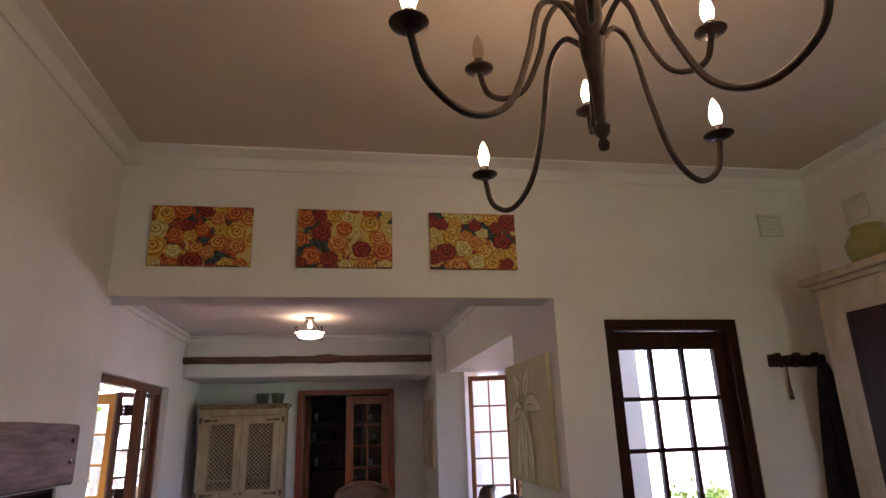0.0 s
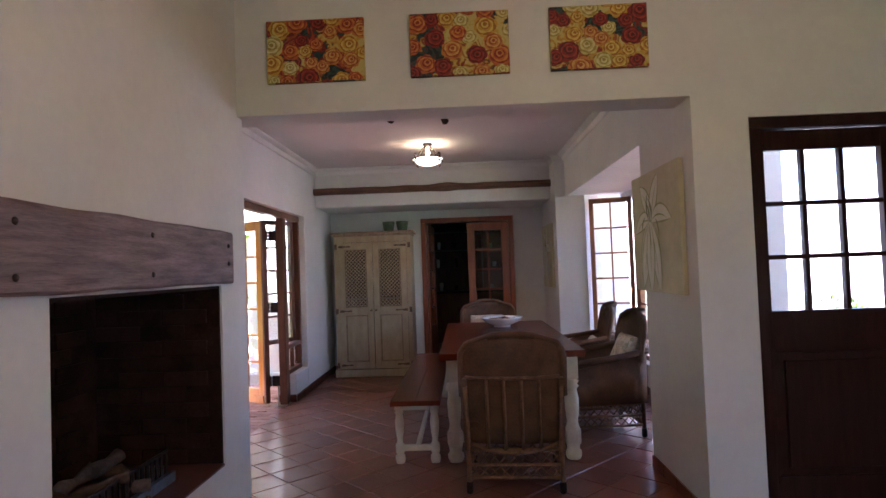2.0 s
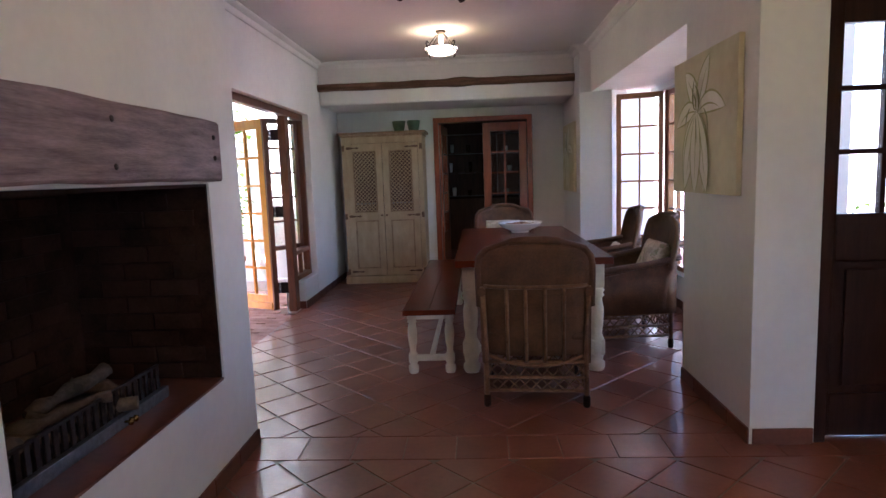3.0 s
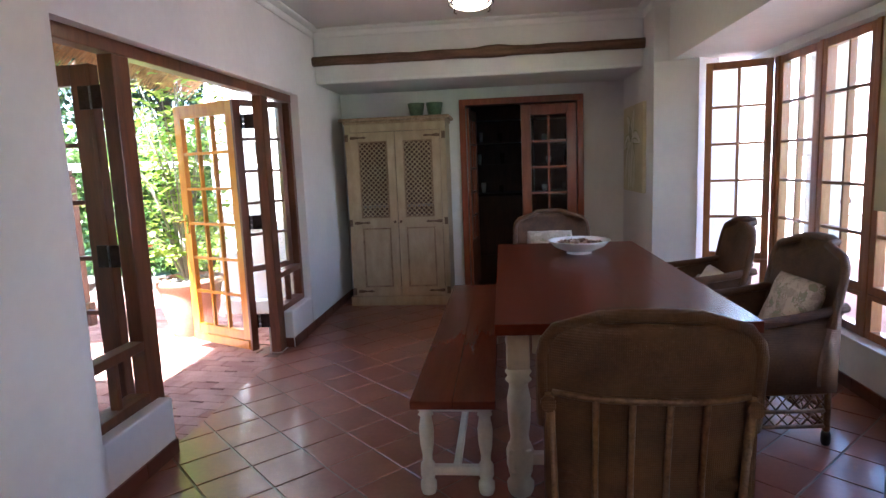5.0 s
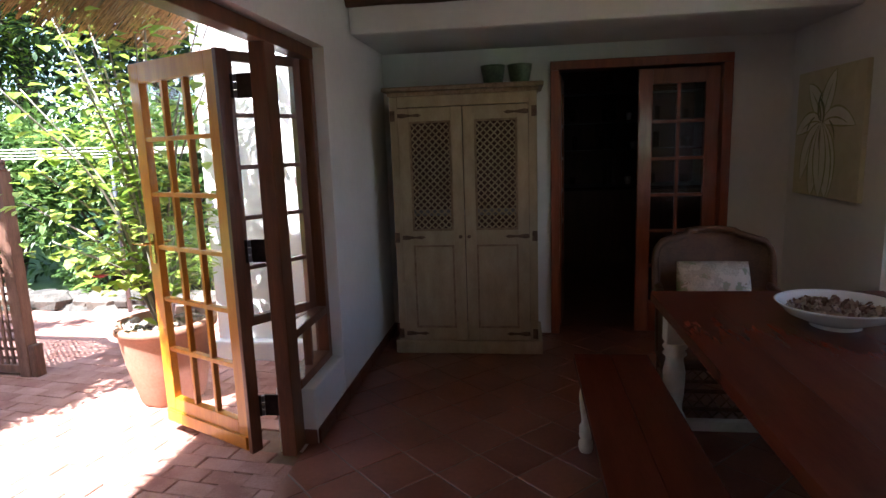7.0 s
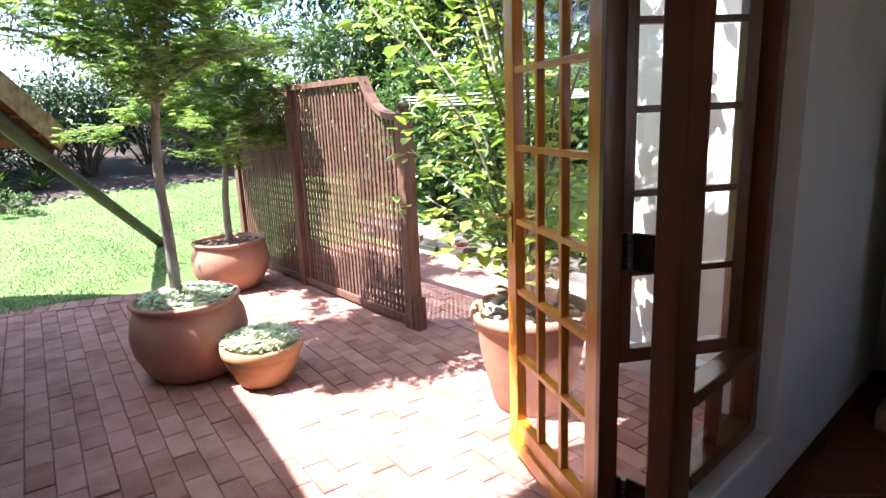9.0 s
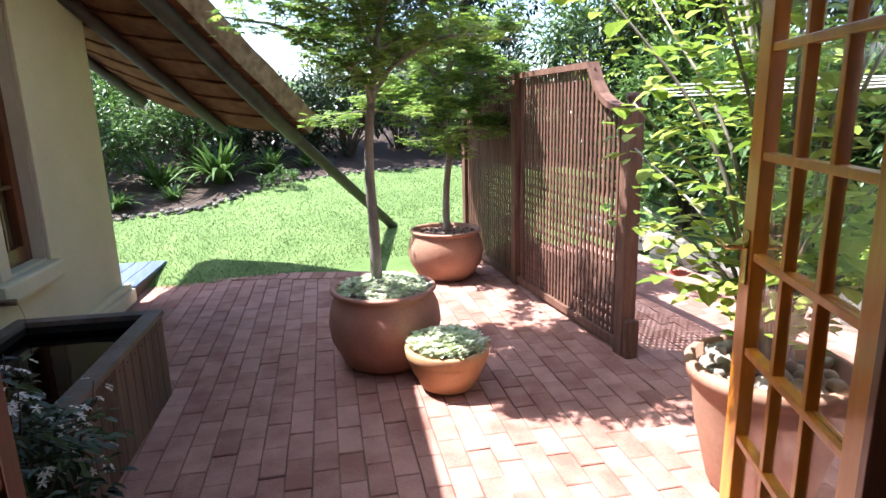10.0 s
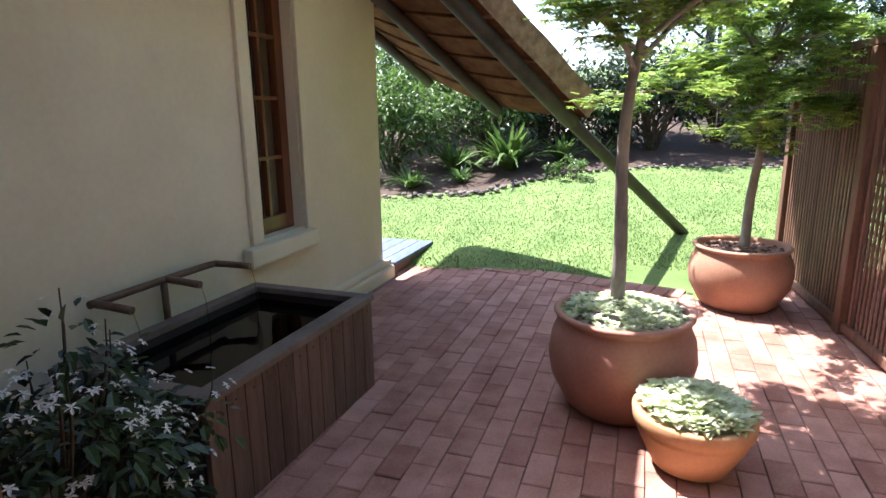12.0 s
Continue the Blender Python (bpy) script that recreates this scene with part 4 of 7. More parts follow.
def wicker_chair(m):
    """Armchair of woven cane: rounded back, arms, skirt with open lattice, dark feet. Faces +y; its back is at -y."""
    ch = thing("wicker_armchair", "brown wicker armchair with rounded back and lattice skirt", "chair", m, "wicker chairs round the table")
    W, D = 0.279, 0.27

    def back_y(z):
        return -D - 0.02 - 0.20 * max(0, z - 0.40) * (1 if z < 2 else 1)
    # back panel, woven, with rounded shoulders
    bm = bmesh.new()
    rows, cols = 16, 18
    top, low = 0.945, 0.30
    vv = {}
    for s in (0, 1):
        for i in range(rows + 1):
            z = low + (top - low) * i / rows
            k = max(0.0, (z - 0.78) / (top - 0.78))
            half = (W + 0.03) * (1 - (1 - math.sqrt(max(0.0, 1 - k ** 3.2))) * 0.55)
            for j in range(cols + 1):
                u = j / cols * 2 - 1
                y = back_y(z) + 0.07 * abs(u) ** 2.6 + s * 0.022
                vv[s, i, j] = bm.verts.new((u * half, y, z))
    for i in range(rows):
        for j in range(cols):
            for s in (0, 1):
                f = bm.faces.new((vv[s, i, j], vv[s, i, j + 1], vv[s, i + 1, j + 1], vv[s, i + 1, j]))
                f.smooth = True
    for i in range(rows):
        for j in (0, cols):
            bm.faces.new((vv[0, i, j], vv[0, i + 1, j], vv[1, i + 1, j], vv[1, i, j]))
    for j in range(cols):
        for i in (0, rows):
            bm.faces.new((vv[0, i, j], vv[0, i, j + 1], vv[1, i, j + 1], vv[1, i, j]))
    part("backrest", bm, WICKER, ch, "woven cane back panel")
    # rolled rim of the back
    pts = []
    for i in range(rows + 1):
        z = low + (top - low) * i / rows
        k = max(0.0, (z - 0.78) / (top - 0.78))
        half = (W + 0.03) * (1 - (1 - math.sqrt(max(0.0, 1 - k ** 3.2))) * 0.55)
        if z > 0.55:
            pts.append((-half, back_y(z) + 0.075, z))
    topy = back_y(top)
    hh = (W + 0.03) * 0.45
    rim = pts + [(-hh * 0.9, topy + 0.03, top + 0.012), (-hh * 0.4, topy + 0.012, top + 0.02), (hh * 0.4, topy + 0.012, top + 0.02), (hh * 0.9, topy + 0.03, top + 0.012)] + [(-x, y, z) for x, y, z in reversed(pts)]
    bm = bmesh.new()
    tube(bm, rim, 0.021, 10)
    part("rim", bm, WICKER, ch, "thick braided rim")
    # frame bars on the rear face
    for z, r in ((0.705, 0.011), (0.30, 0.012)):
        bm = bmesh.new()
        tube(bm, [(u * W, back_y(z) - 0.012 + 0.06 * abs(u) ** 2.6, z - (0.05 * (1 - u * u) if z < 0.5 else 0)) for u in [k / 6 - 1 for k in range(13)]], r, 8)
        part("back_rail", bm, CANE, ch)
    for x in (-0.155, -0.052, 0.052, 0.155):
        bm = bmesh.new()
        tube(bm, [(x, back_y(z) - 0.012 + 0.06 * abs(x / W) ** 2.6, z) for z in (0.27, 0.45, 0.60, 0.705)], 0.010, 8)
        part("back_stave", bm, CANE, ch)
    # legs
    for sx in (-1, 1):
        for sy in (-1, 1):
            bm = bmesh.new()
            y = sy * D
            zt = 0.70 if sy < 0 else 0.56
            tube(bm, [(sx * W, y, 0.05), (sx * W, y, 0.3), (sx * (W + 0.01), (back_y(zt) + 0.05) if sy < 0 else y, zt)], [0.016, 0.016, 0.014], 10)
            leg = part("leg", bm, CANE, ch)
            bm = bmesh.new()
            lathe(bm, [(0.016, 0), (0.021, 0.012), (0.021, 0.055), (0.017, 0.07)], 12, (sx * W, y, 0))
            part("foot", bm, IRON, leg, "dark worn foot")
    # seat
    bm = bmesh.new()
    box(bm, -W - 0.005, -D, 0.385, W + 0.005, D + 0.03, 0.43, 0.018)
    part("seat", bm, WICKER, ch, "woven cane seat")
    # sides, front skirt and lattice
    for sx in (-1, 1):
        bm = bmesh.new()
        n = 10
        a = {}
        for s in (0, 1):
            for i in range(n + 1):
                y = -D - 0.03 + (2 * D + 0.04) * i / n
                zt = 0.625 - 0.055 * (i / n) + 0.03 * math.cos(math.pi * i / n)
                a[s, i, 0] = bm.verts.new((sx * (W + 0.006 + 0.014 * s), y, 0.265))
                a[s, i, 1] = bm.verts.new((sx * (W + 0.012 + 0.014 * s), y, zt))
        for i in range(n):
            for s in (0, 1):
                f = bm.faces.new((a[s, i, 0], a[s, i + 1, 0], a[s, i + 1, 1], a[s, i, 1]))
                f.smooth = True
            for k in (0, 1):
                bm.faces.new((a[0, i, k], a[0, i + 1, k], a[1, i + 1, k], a[1, i, k]))
        for i in (0, n):
            bm.faces.new((a[0, i, 0], a[0, i, 1], a[1, i, 1], a[1, i, 0]))
        part("side_panel", bm, WICKER, ch, "woven cane side")
        bm = bmesh.new()
        tube(bm, curve([(sx * (W + 0.012), -D - 0.06, 0.675), (sx * (W + 0.025), -0.12, 0.635), (sx * (W + 0.03), 0.12, 0.605), (sx * (W + 0.02), D + 0.015, 0.575), (sx * (W + 0.005), D + 0.03, 0.53)], 5), 0.024, 10)
        part("armrest", bm, WICKER, ch, "rolled woven armrest")
    def lattice_band(p0, p1):
        p0, p1 = Vector(p0), Vector(p1)
        for z0, z1 in ((0.18, 0.255), (0.10, 0.165)):
            bm = bmesh.new()
            n = 9
            for i in range(n):
                a, b = p0.lerp(p1, i / n), p0.lerp(p1, (i + 1) / n)
                tube(bm, [(a.x, a.y, z0), (b.x, b.y, z1)], 0.0045, 5)
                tube(bm, [(a.x, a.y, z1), (b.x, b.y, z0)], 0.0045, 5)
            part("lattice_band", bm, CANE, ch, "open crossed cane")
        for z in (0.095, 0.172, 0.262):
            bm = bmesh.new()
            tube(bm, [(p0.x, p0.y, z), (p1.x, p1.y, z)], 0.011, 8)
            part("skirt_rail", bm, CANE, ch)
    lattice_band((-W, -D, 0), (W, -D, 0))
    lattice_band((W, -D, 0), (W, D, 0))
    lattice_band((-W, -D, 0), (-W, D, 0))
    lattice_band((-W, D, 0), (W, D, 0))
    return ch


chair1 = wicker_chair(pose(0.435, 4.105, 0, 0, 0, -4))
copy_thing(chair1, pose(1.22, 5.19, 0, 0, 0, 94))
copy_thing(chair1, pose(1.235, 6.18, 0, 0, 0, 86))
copy_thing(chair1, pose(0.40, 6.975, 0, 0, 0, 178))
c = pillow("cushion", 0.40, 0.36, 0.13, CUSHION, "cream floral cushion leaning on a wicker chair")
c.matrix_basis = pose(1.375, 5.18, 0.435, 20, 0, 94)
c = pillow("cushion", 0.40, 0.33, 0.12, CUSHION, "cream floral cushion leaning on a wicker chair")
c.matrix_basis = pose(0.39, 7.13, 0.5, 18, 0, 178)
c = pillow("cushion", 0.42, 0.22, 0.13, STRIPE, "striped grey and cream cushion on a wicker chair")
c.matrix_basis = pose(1.345, 6.17, 0.435, 24, 0, 86)
bm = bmesh.new()
box(bm, -0.195, -0.068, 0.075, 0.195, 0.068, 0.13, 0.03)
sb = part("stripe", bm, STRIPE_D, c, "grey woven stripe")

# bowl of dried petals
bowl = thing("bowl", "wide white china bowl filled with dried petals", "bowl", pose(0.505, 6.13, TZ))
bm = bmesh.new()
lathe(bm, [(0.075, 0), (0.085, 0.004), (0.08, 0.016), (0.10, 0.022), (0.165, 0.05), (0.20, 0.085), (0.207, 0.092), (0.203, 0.094), (0.19, 0.085), (0.155, 0.056), (0.09, 0.03), (0.001, 0.026)], 40)
part("dish", bm, CHINA, bowl)
bm = bmesh.new()
rng = random.Random(4)
for i in range(240):
    r, a = 0.165 * math.sqrt(rng.random()), rng.random() * 6.283
    z = 0.055 + 0.022 * (1 - (r / 0.17) ** 2) + rng.random() * 0.012
    p = Vector((r * math.cos(a), r * math.sin(a), z))
    s = 0.007 + 0.008 * rng.random()
    ax = Euler((rng.random() * 2, rng.random() * 2, rng.random() * 6)).to_matrix()
    q = [bm.verts.new(p + ax @ Vector(v) * s) for v in ((-1, -0.6, 0), (0, -0.8, 0.3), (1, 0, 0), (0, 0.8, 0.3), (-1, 0.5, 0))]
    bm.faces.new(q)
lathe(bm, [(0.001, 0.045), (0.15, 0.056), (0.16, 0.06), (0.001, 0.062)], 20)
tagged(part("potpourri", bm, DRY_PETAL, bowl), "brown dried petals")

# armoire
arm = thing("armoire", "distressed cream two-door armoire with lattice panels and strap hinges", "cupboard", pose(-1.04, 8.16, 0))
AX, AY0, AY1, AZ = 0.50, -0.22, 0.265, 1.885
boxes("side", [(-AX, AY0 + 0.03, 0.10, -AX + 0.025, AY1, AZ - 0.06)], ARMOIRE, arm, 0.003)
boxes("side", [(AX - 0.025, AY0 + 0.03, 0.10, AX, AY1, AZ - 0.06)], ARMOIRE, arm, 0.003)
boxes("back", [(-AX + 0.025, AY1 - 0.02, 0.10, AX - 0.025, AY1, AZ - 0.06)], KITCHEN_WOOD, arm)
boxes("plinth", [(-AX - 0.03, AY0 - 0.012, 0, AX + 0.03, AY1, 0.10)], ARMOIRE, arm, 0.012)
boxes("frame_post", [(-AX, AY0, 0.10, -AX + 0.055, AY0 + 0.03, AZ - 0.06)], ARMOIRE, arm, 0.004)
boxes("frame_post", [(AX - 0.055, AY0, 0.10, AX, AY0 + 0.03, AZ - 0.06)], ARMOIRE, arm, 0.004)
boxes("frame_rail", [(-AX + 0.055, AY0, AZ - 0.135, AX - 0.055, AY0 + 0.03, AZ - 0.06)], ARMOIRE, arm, 0.004)
bm = bmesh.new()
box(bm, -AX - 0.012, AY0 - 0.012, AZ - 0.06, AX + 0.012, AY1, AZ - 0.03, 0.008)
box(bm, -AX - 0.045, AY0 - 0.045, AZ - 0.03, AX + 0.045, AY1, AZ, 0.01)
part("cornice", bm, WORN_EDGE, arm, "worn brown-edged cornice")
boxes("shelf", [(-AX + 0.025, AY0 + 0.05, 0.98, AX - 0.025, AY1 - 0.02, 1.0)], KITCHEN_WOOD, arm)
for sx in (-1, 1):
    d0, d1 = (-0.443, -0.003) if sx < 0 else (0.003, 0.443)
    zb, zt, y0, y1 = 0.105, AZ - 0.14, AY0 - 0.014, AY0 + 0.01
    dr = boxes("door", [(d0 + 0.075, y0 + 0.012, zb + 0.09, d1 - 0.075, y1 - 0.004, 0.80)], ARMOIRE, arm, 0.0, "framed cream cupboard door")
    for nm, x0, z0, x1, z1 in (("stile", d0, zb, d0 + 0.075, zt), ("stile", d1 - 0.075, zb, d1, zt), ("rail", d0 + 0.075, zt - 0.09, d1 - 0.075, zt),
                               ("rail", d0 + 0.075, 0.80, d1 - 0.075, 0.90), ("rail", d0 + 0.075, zb, d1 - 0.075, zb + 0.09)):
        boxes(nm, [(x0, y0, z0, x1, y1, z1)], ARMOIRE, dr, 0.004)
    for it in ((d0 + 0.075, zb + 0.09, d1 - 0.075, zb + 0.105), (d0 + 0.075, 0.785, d1 - 0.075, 0.80), (d0 + 0.075, zb + 0.105, d0 + 0.09, 0.785), (d1 - 0.09, zb + 0.105, d1 - 0.075, 0.785),
               (d0 + 0.075, 0.90, d1 - 0.075, 0.915), (d0 + 0.075, zt - 0.105, d1 - 0.075, zt - 0.09), (d0 + 0.075, 0.915, d0 + 0.09, zt - 0.105), (d1 - 0.09, 0.915, d1 - 0.075, zt - 0.105)):
        boxes("bead", [(it[0], y0 - 0.002, it[1], it[2], y0 + 0.012, it[3])], WORN_EDGE, dr, 0.002)
    # lattice of crossing slats
    lx0, lx1, lz0, lz1 = d0 + 0.09, d1 - 0.09, 0.915, zt - 0.105
    for direction in (-1, 1):
        bm = bmesh.new()
        step = 0.048
        span = (lx1 - lx0) + (lz1 - lz0)
        k = -int(span / step)
        while k * step < span:
            o = k * step
            pts = []
            for (x, z) in ((lx0, lz0 + o), (lx1, lz0 + o + direction * (lx1 - lx0))):
                pts.append(Vector((x, 0, z)))
            a, b = pts
            lo_t, hi_t = 0.0, 1.0
            dz = b.z - a.z
            for lim, sgn in ((lz0, 1), (lz1, -1)):
                ta = (lim - a.z) / dz
                if (sgn * dz) > 0:
                    lo_t = max(lo_t, ta)
                else:
                    hi_t = min(hi_t, ta)
            if hi_t - lo_t > 0.02:
                p, q = a.lerp(b, lo_t), a.lerp(b, hi_t)
                off = Vector((0, 0, 0.013))
                yy = y0 + (0.006 if direction > 0 else 0.011)
                quad = [bm.verts.new((v.x, yy, v.z)) for v in (p - off / 2, q - off / 2, q + off / 2, p + off / 2)]
                quad2 = [bm.verts.new((v.co.x, yy + 0.005, v.co.z)) for v in quad]
                bm.faces.new(quad)
                bm.faces.new(quad2[::-1])
                for i in range(4):
                    bm.faces.new((quad[i], quad[(i + 1) % 4], quad2[(i + 1) % 4], quad2[i]))
            k += 1
        part("lattice", bm, ARMOIRE, dr, "diagonal cream lattice")
    for z in (0.155, 0.855, zt - 0.05):
        e = d0 if sx < 0 else d1
        bm = bmesh.new()
        s = 1 if sx < 0 else -1
        pts = [(0, 0.014), (0.03, 0.016), (0.09, 0.006), (0.14, 0.012), (0.165, 0.0), (0.14, -0.012), (0.09, -0.006), (0.03, -0.016), (0, -0.014)]
        f0 = [bm.verts.new((e + s * x, y0 - 0.006, z + w)) for x, w in pts]
        f1 = [bm.verts.new((e + s * x, y0 - 0.001, z + w)) for x, w in pts]
        bm.faces.new(f0)
        bm.faces.new(f1[::-1])
        for i in range(len(pts)):
            bm.faces.new((f0[i], f0[(i + 1) % len(pts)], f1[(i + 1) % len(pts)], f1[i]))
        box(bm, e - s * 0.055, y0 - 0.005, z - 0.035, e - s * 0.02, y0 - 0.0005, z + 0.035)
        part("strap_hinge", bm, RUST_IRON, dr, "brown iron strap hinge")
    bm = bmesh.new()
    lathe(bm, [(0.006, 0), (0.006, 0.015), (0.013, 0.02), (0.012, 0.032), (0.001, 0.036)], 12)
    bm.transform(pose(-sx * -0.03 if sx > 0 else -0.03, y0, 0.86, 90, 0, 0))
    part("knob", bm, RUST_IRON, dr)

for x in (-0.833, -0.651):
    pt = thing("planter_pot", "small green ribbed pot on top of the armoire", "pot", pose(x, 8.09, AZ), "pots on the armoire")
    bm = bmesh.new()
    prof = [(0.055, 0), (0.06, 0.01), (0.078, 0.11), (0.082, 0.125), (0.074, 0.127), (0.068, 0.10), (0.05, 0.02), (0.001, 0.02)]
    lathe(bm, prof, 28, wob=0.0)
    for v in bm.verts:
        a = math.atan2(v.co.y, v.co.x)
        if v.co.z < 0.115:
            v.co.xy *= 1 + 0.05 * math.cos(14 * a)
    part("body", bm, GREEN_CLAY, pt)
    bm = bmesh.new()
    tube(bm, [(0.081 * math.cos(2 * math.pi * k / 24), 0.081 * math.sin(2 * math.pi * k / 24), 0.125) for k in range(24)], 0.005, 6, True)
    part("rim", bm, GREEN_CLAY, pt)

# rough log on the bulkhead
bm = bmesh.new()
n = 26
pts = [(XL + (1.25 - XL) * i / n, 7.548 + 0.008 * noise.noise((i * 0.4, 0, 0)), 2.378 + 0.008 * noise.noise((i * 0.3, 5, 0)) - 0.004) for i in range(n + 1)]
tube(bm, pts, [0.043 + 0.006 * noise.noise((i * 0.55, 3, 1)) + (0.012 if i in (14, 15) else 0) for i in range(n + 1)], 12)
tagged(part("beam_log", bm, LOG_BARK), "knotty brown log fixed along the plaster bulkhead", "beam")

# dining ceiling lamp: alabaster dish in an iron ring
lamp = thing("ceiling_lamp", "lit alabaster ceiling lamp in a scrolled iron ring", "ceiling lamp", pose(-0.18, 6.30, 2.47))
bm = bmesh.new()
lathe(bm, [(0.001, -0.035), (0.07, -0.03), (0.125, -0.01), (0.15, 0.03), (0.145, 0.032), (0.12, -0.004), (0.065, -0.022), (0.001, -0.027)], 32)
part("dish", bm, SHADE_GLOW, lamp, "glowing alabaster dish")
bm = bmesh.new()
for z in (0.035, 0.005):
    rr = 0.157 if z > 0.01 else 0.15
    tube(bm, [(rr * math.cos(2 * math.pi * k / 36), rr * math.sin(2 * math.pi * k / 36), z) for k in range(36)], 0.006, 6, True)
part("ring", bm, IRON, lamp)
for k in range(4):
    a = math.pi / 4 + k * math.pi / 2
    ca, sa = math.cos(a), math.sin(a)
    bm = bmesh.new()
    tube(bm, curve([(r * ca, r * sa, z) for r, z in ((0.155, -0.03), (0.175, -0.015), (0.165, 0.02), (0.185, 0.055), (0.17, 0.075), (0.155, 0.06))], 4), 0.006, 6)
    part("scroll", bm, IRON, lamp)
    bm = bmesh.new()
    tube(bm, [(0.155 * ca, 0.155 * sa, 0.04), (0.03 * ca, 0.03 * sa, 0.17)], 0.004, 6)
    part("rod", bm, IRON, lamp)
bm = bmesh.new()
lathe(bm, [(0.001, 0.19), (0.05, 0.19), (0.05, 0.175), (0.02, 0.165), (0.001, 0.165)], 24)
part("ceiling_rose", bm, IRON, lamp)
bm = bmesh.new()
lathe(bm, [(0.001, 0.07), (0.016, 0.075), (0.022, 0.095), (0.014, 0.12), (0.012, 0.14), (0.001, 0.141)], 16)
part("bulb", bm, FLAME, lamp, "small bright bulb above the dish")
point_lamp("dining_bulb", (-0.18, 6.30, 2.50), 0.09, 0.03, (1.0, 0.74, 0.46))

# spot bar in the dining room
spot = thing("spot_bar", "steel ceiling bar with two small spotlights", "spotlight", pose(-0.17, 4.78, CEIL_D, 0, 0, 15))
boxes("bar", [(-0.22, -0.02, -0.045, 0.22, 0.02, -0.025)], STEEL, spot, 0.004)
boxes("mount", [(-0.06, -0.03, -0.027, 0.06, 0.03, 0.0)], STEEL, spot, 0.004)
for sx in (-1, 1):
    bm = bmesh.new()
    tube(bm, [(sx * 0.19, 0, -0.045), (sx * 0.19, 0, -0.085)], 0.006, 8)
    tube(bm, [(sx * 0.19, 0, -0.08), (sx * 0.20, -0.02, -0.11), (sx * 0.215, -0.05, -0.155)], [0.017, 0.022, 0.027], 14)
    part("spot_head", bm, IRON, spot, "dark swivelling spot head")


def canvas(name, x0, z0, x1, z1, y, material, label):
    ob = thing(name, label, "painting")
    boxes("canvas", [(x0, y - 0.025, z0, x1, y - 0.001, z1)], material, ob, 0.002)
    return ob


ROSE_TONES = [((0.62, 0.36, 0.03), (0.38, 0.15, 0.012), (0.72, 0.55, 0.12)), ((0.55, 0.13, 0.02), (0.30, 0.035, 0.012), (0.66, 0.26, 0.04)),
              ((0.62, 0.53, 0.16), (0.40, 0.30, 0.05), (0.74, 0.68, 0.34)), ((0.26, 0.015, 0.012), (0.11, 0.008, 0.008), (0.38, 0.04, 0.02)),
              ((0.58, 0.22, 0.03), (0.36, 0.08, 0.015), (0.68, 0.40, 0.10))]
ROSE_MATS = [[mat("rose_paint", c, tuple(0.8 * q for q in c), rough=0.6, scale=14, fine=80, bump=0.15) for c in tone] for tone in ROSE_TONES]


def painted_rose(parent, cx, cz, r, y, tones, bounds, rng):
    """One painted rose: scalloped petal rings laid one on another, drawn in towards the heart."""
    bm = bmesh.new()
    turn = rng.random() * 6.283
    ox, oz = 0.0, 0.0
    for ring in range(7):
        rr = r * (1 - ring * 0.135)
        petals = 6 - ring // 2
        turn += 0.55
        ox, oz = ox + rng.uniform(-0.05, 0.05) * r, oz + rng.uniform(-0.02, 0.07) * r
        vs = []
        for k in range(30):
            a = 2 * math.pi * k / 30
            q = rr * (0.86 + 0.14 * abs(math.sin(petals * 0.5 * (a + turn))) + 0.04 * math.sin(3 * a + turn * 2))
            x = max(bounds[0], min(bounds[2], cx + ox + q * math.cos(a)))
            z = max(bounds[1], min(bounds[3], cz + oz + 0.9 * q * math.sin(a)))
            vs.append((x, y - 0.00025 * ring, z))
        mid = bm.verts.new((max(bounds[0], min(bounds[2], cx + ox)), y - 0.00025 * ring, max(bounds[1], min(bounds[3], cz + oz))))
        vs = [bm.verts.new(v) for v in vs]
        for k in range(30):
            f = bm.faces.new((mid, vs[k], vs[(k + 1) % 30]))
            f.material_index = (0, 1, 2, 0, 1, 2, 1)[ring]
    ob = part("painted_rose", bm, tones[0], parent)
    for t in tones[1:]:
        ob.data.materials.append(t)


for x0, x1, lab, mix, seed in ((-0.86, -0.335, "rose canvas of orange, gold and yellow blooms", (0, 1, 4, 0, 1, 3, 2, 4), 1), (-0.092, 0.434, "rose canvas of red, orange and pale yellow blooms", (2, 1, 3, 2, 4, 1, 0, 3), 2),
                               (0.65, 1.16, "rose canvas of gold and cream blooms on dark red", (0, 2, 3, 2, 3, 4, 0, 3), 3)):
    ob = canvas("painting", x0, 2.388, x1, 2.725, YH0, ROSES, lab)
    rng = random.Random(seed)
    spots = []
    for k in range(600):
        x, z, r = rng.uniform(x0, x1), rng.uniform(2.388, 2.725), rng.uniform(0.04, 0.068)
        if all(math.hypot(x - a, z - b) > 0.72 * (r + c) for a, b, c in spots):
            spots.append((x, z, r))
    for k, (x, z, r) in enumerate(spots):
        painted_rose(ob, x, z, r, YH0 - 0.0255 - 0.00004 * k, ROSE_MATS[mix[k % len(mix)]], (x0 + 0.002, 2.39, x1 - 0.002, 2.723), rng)


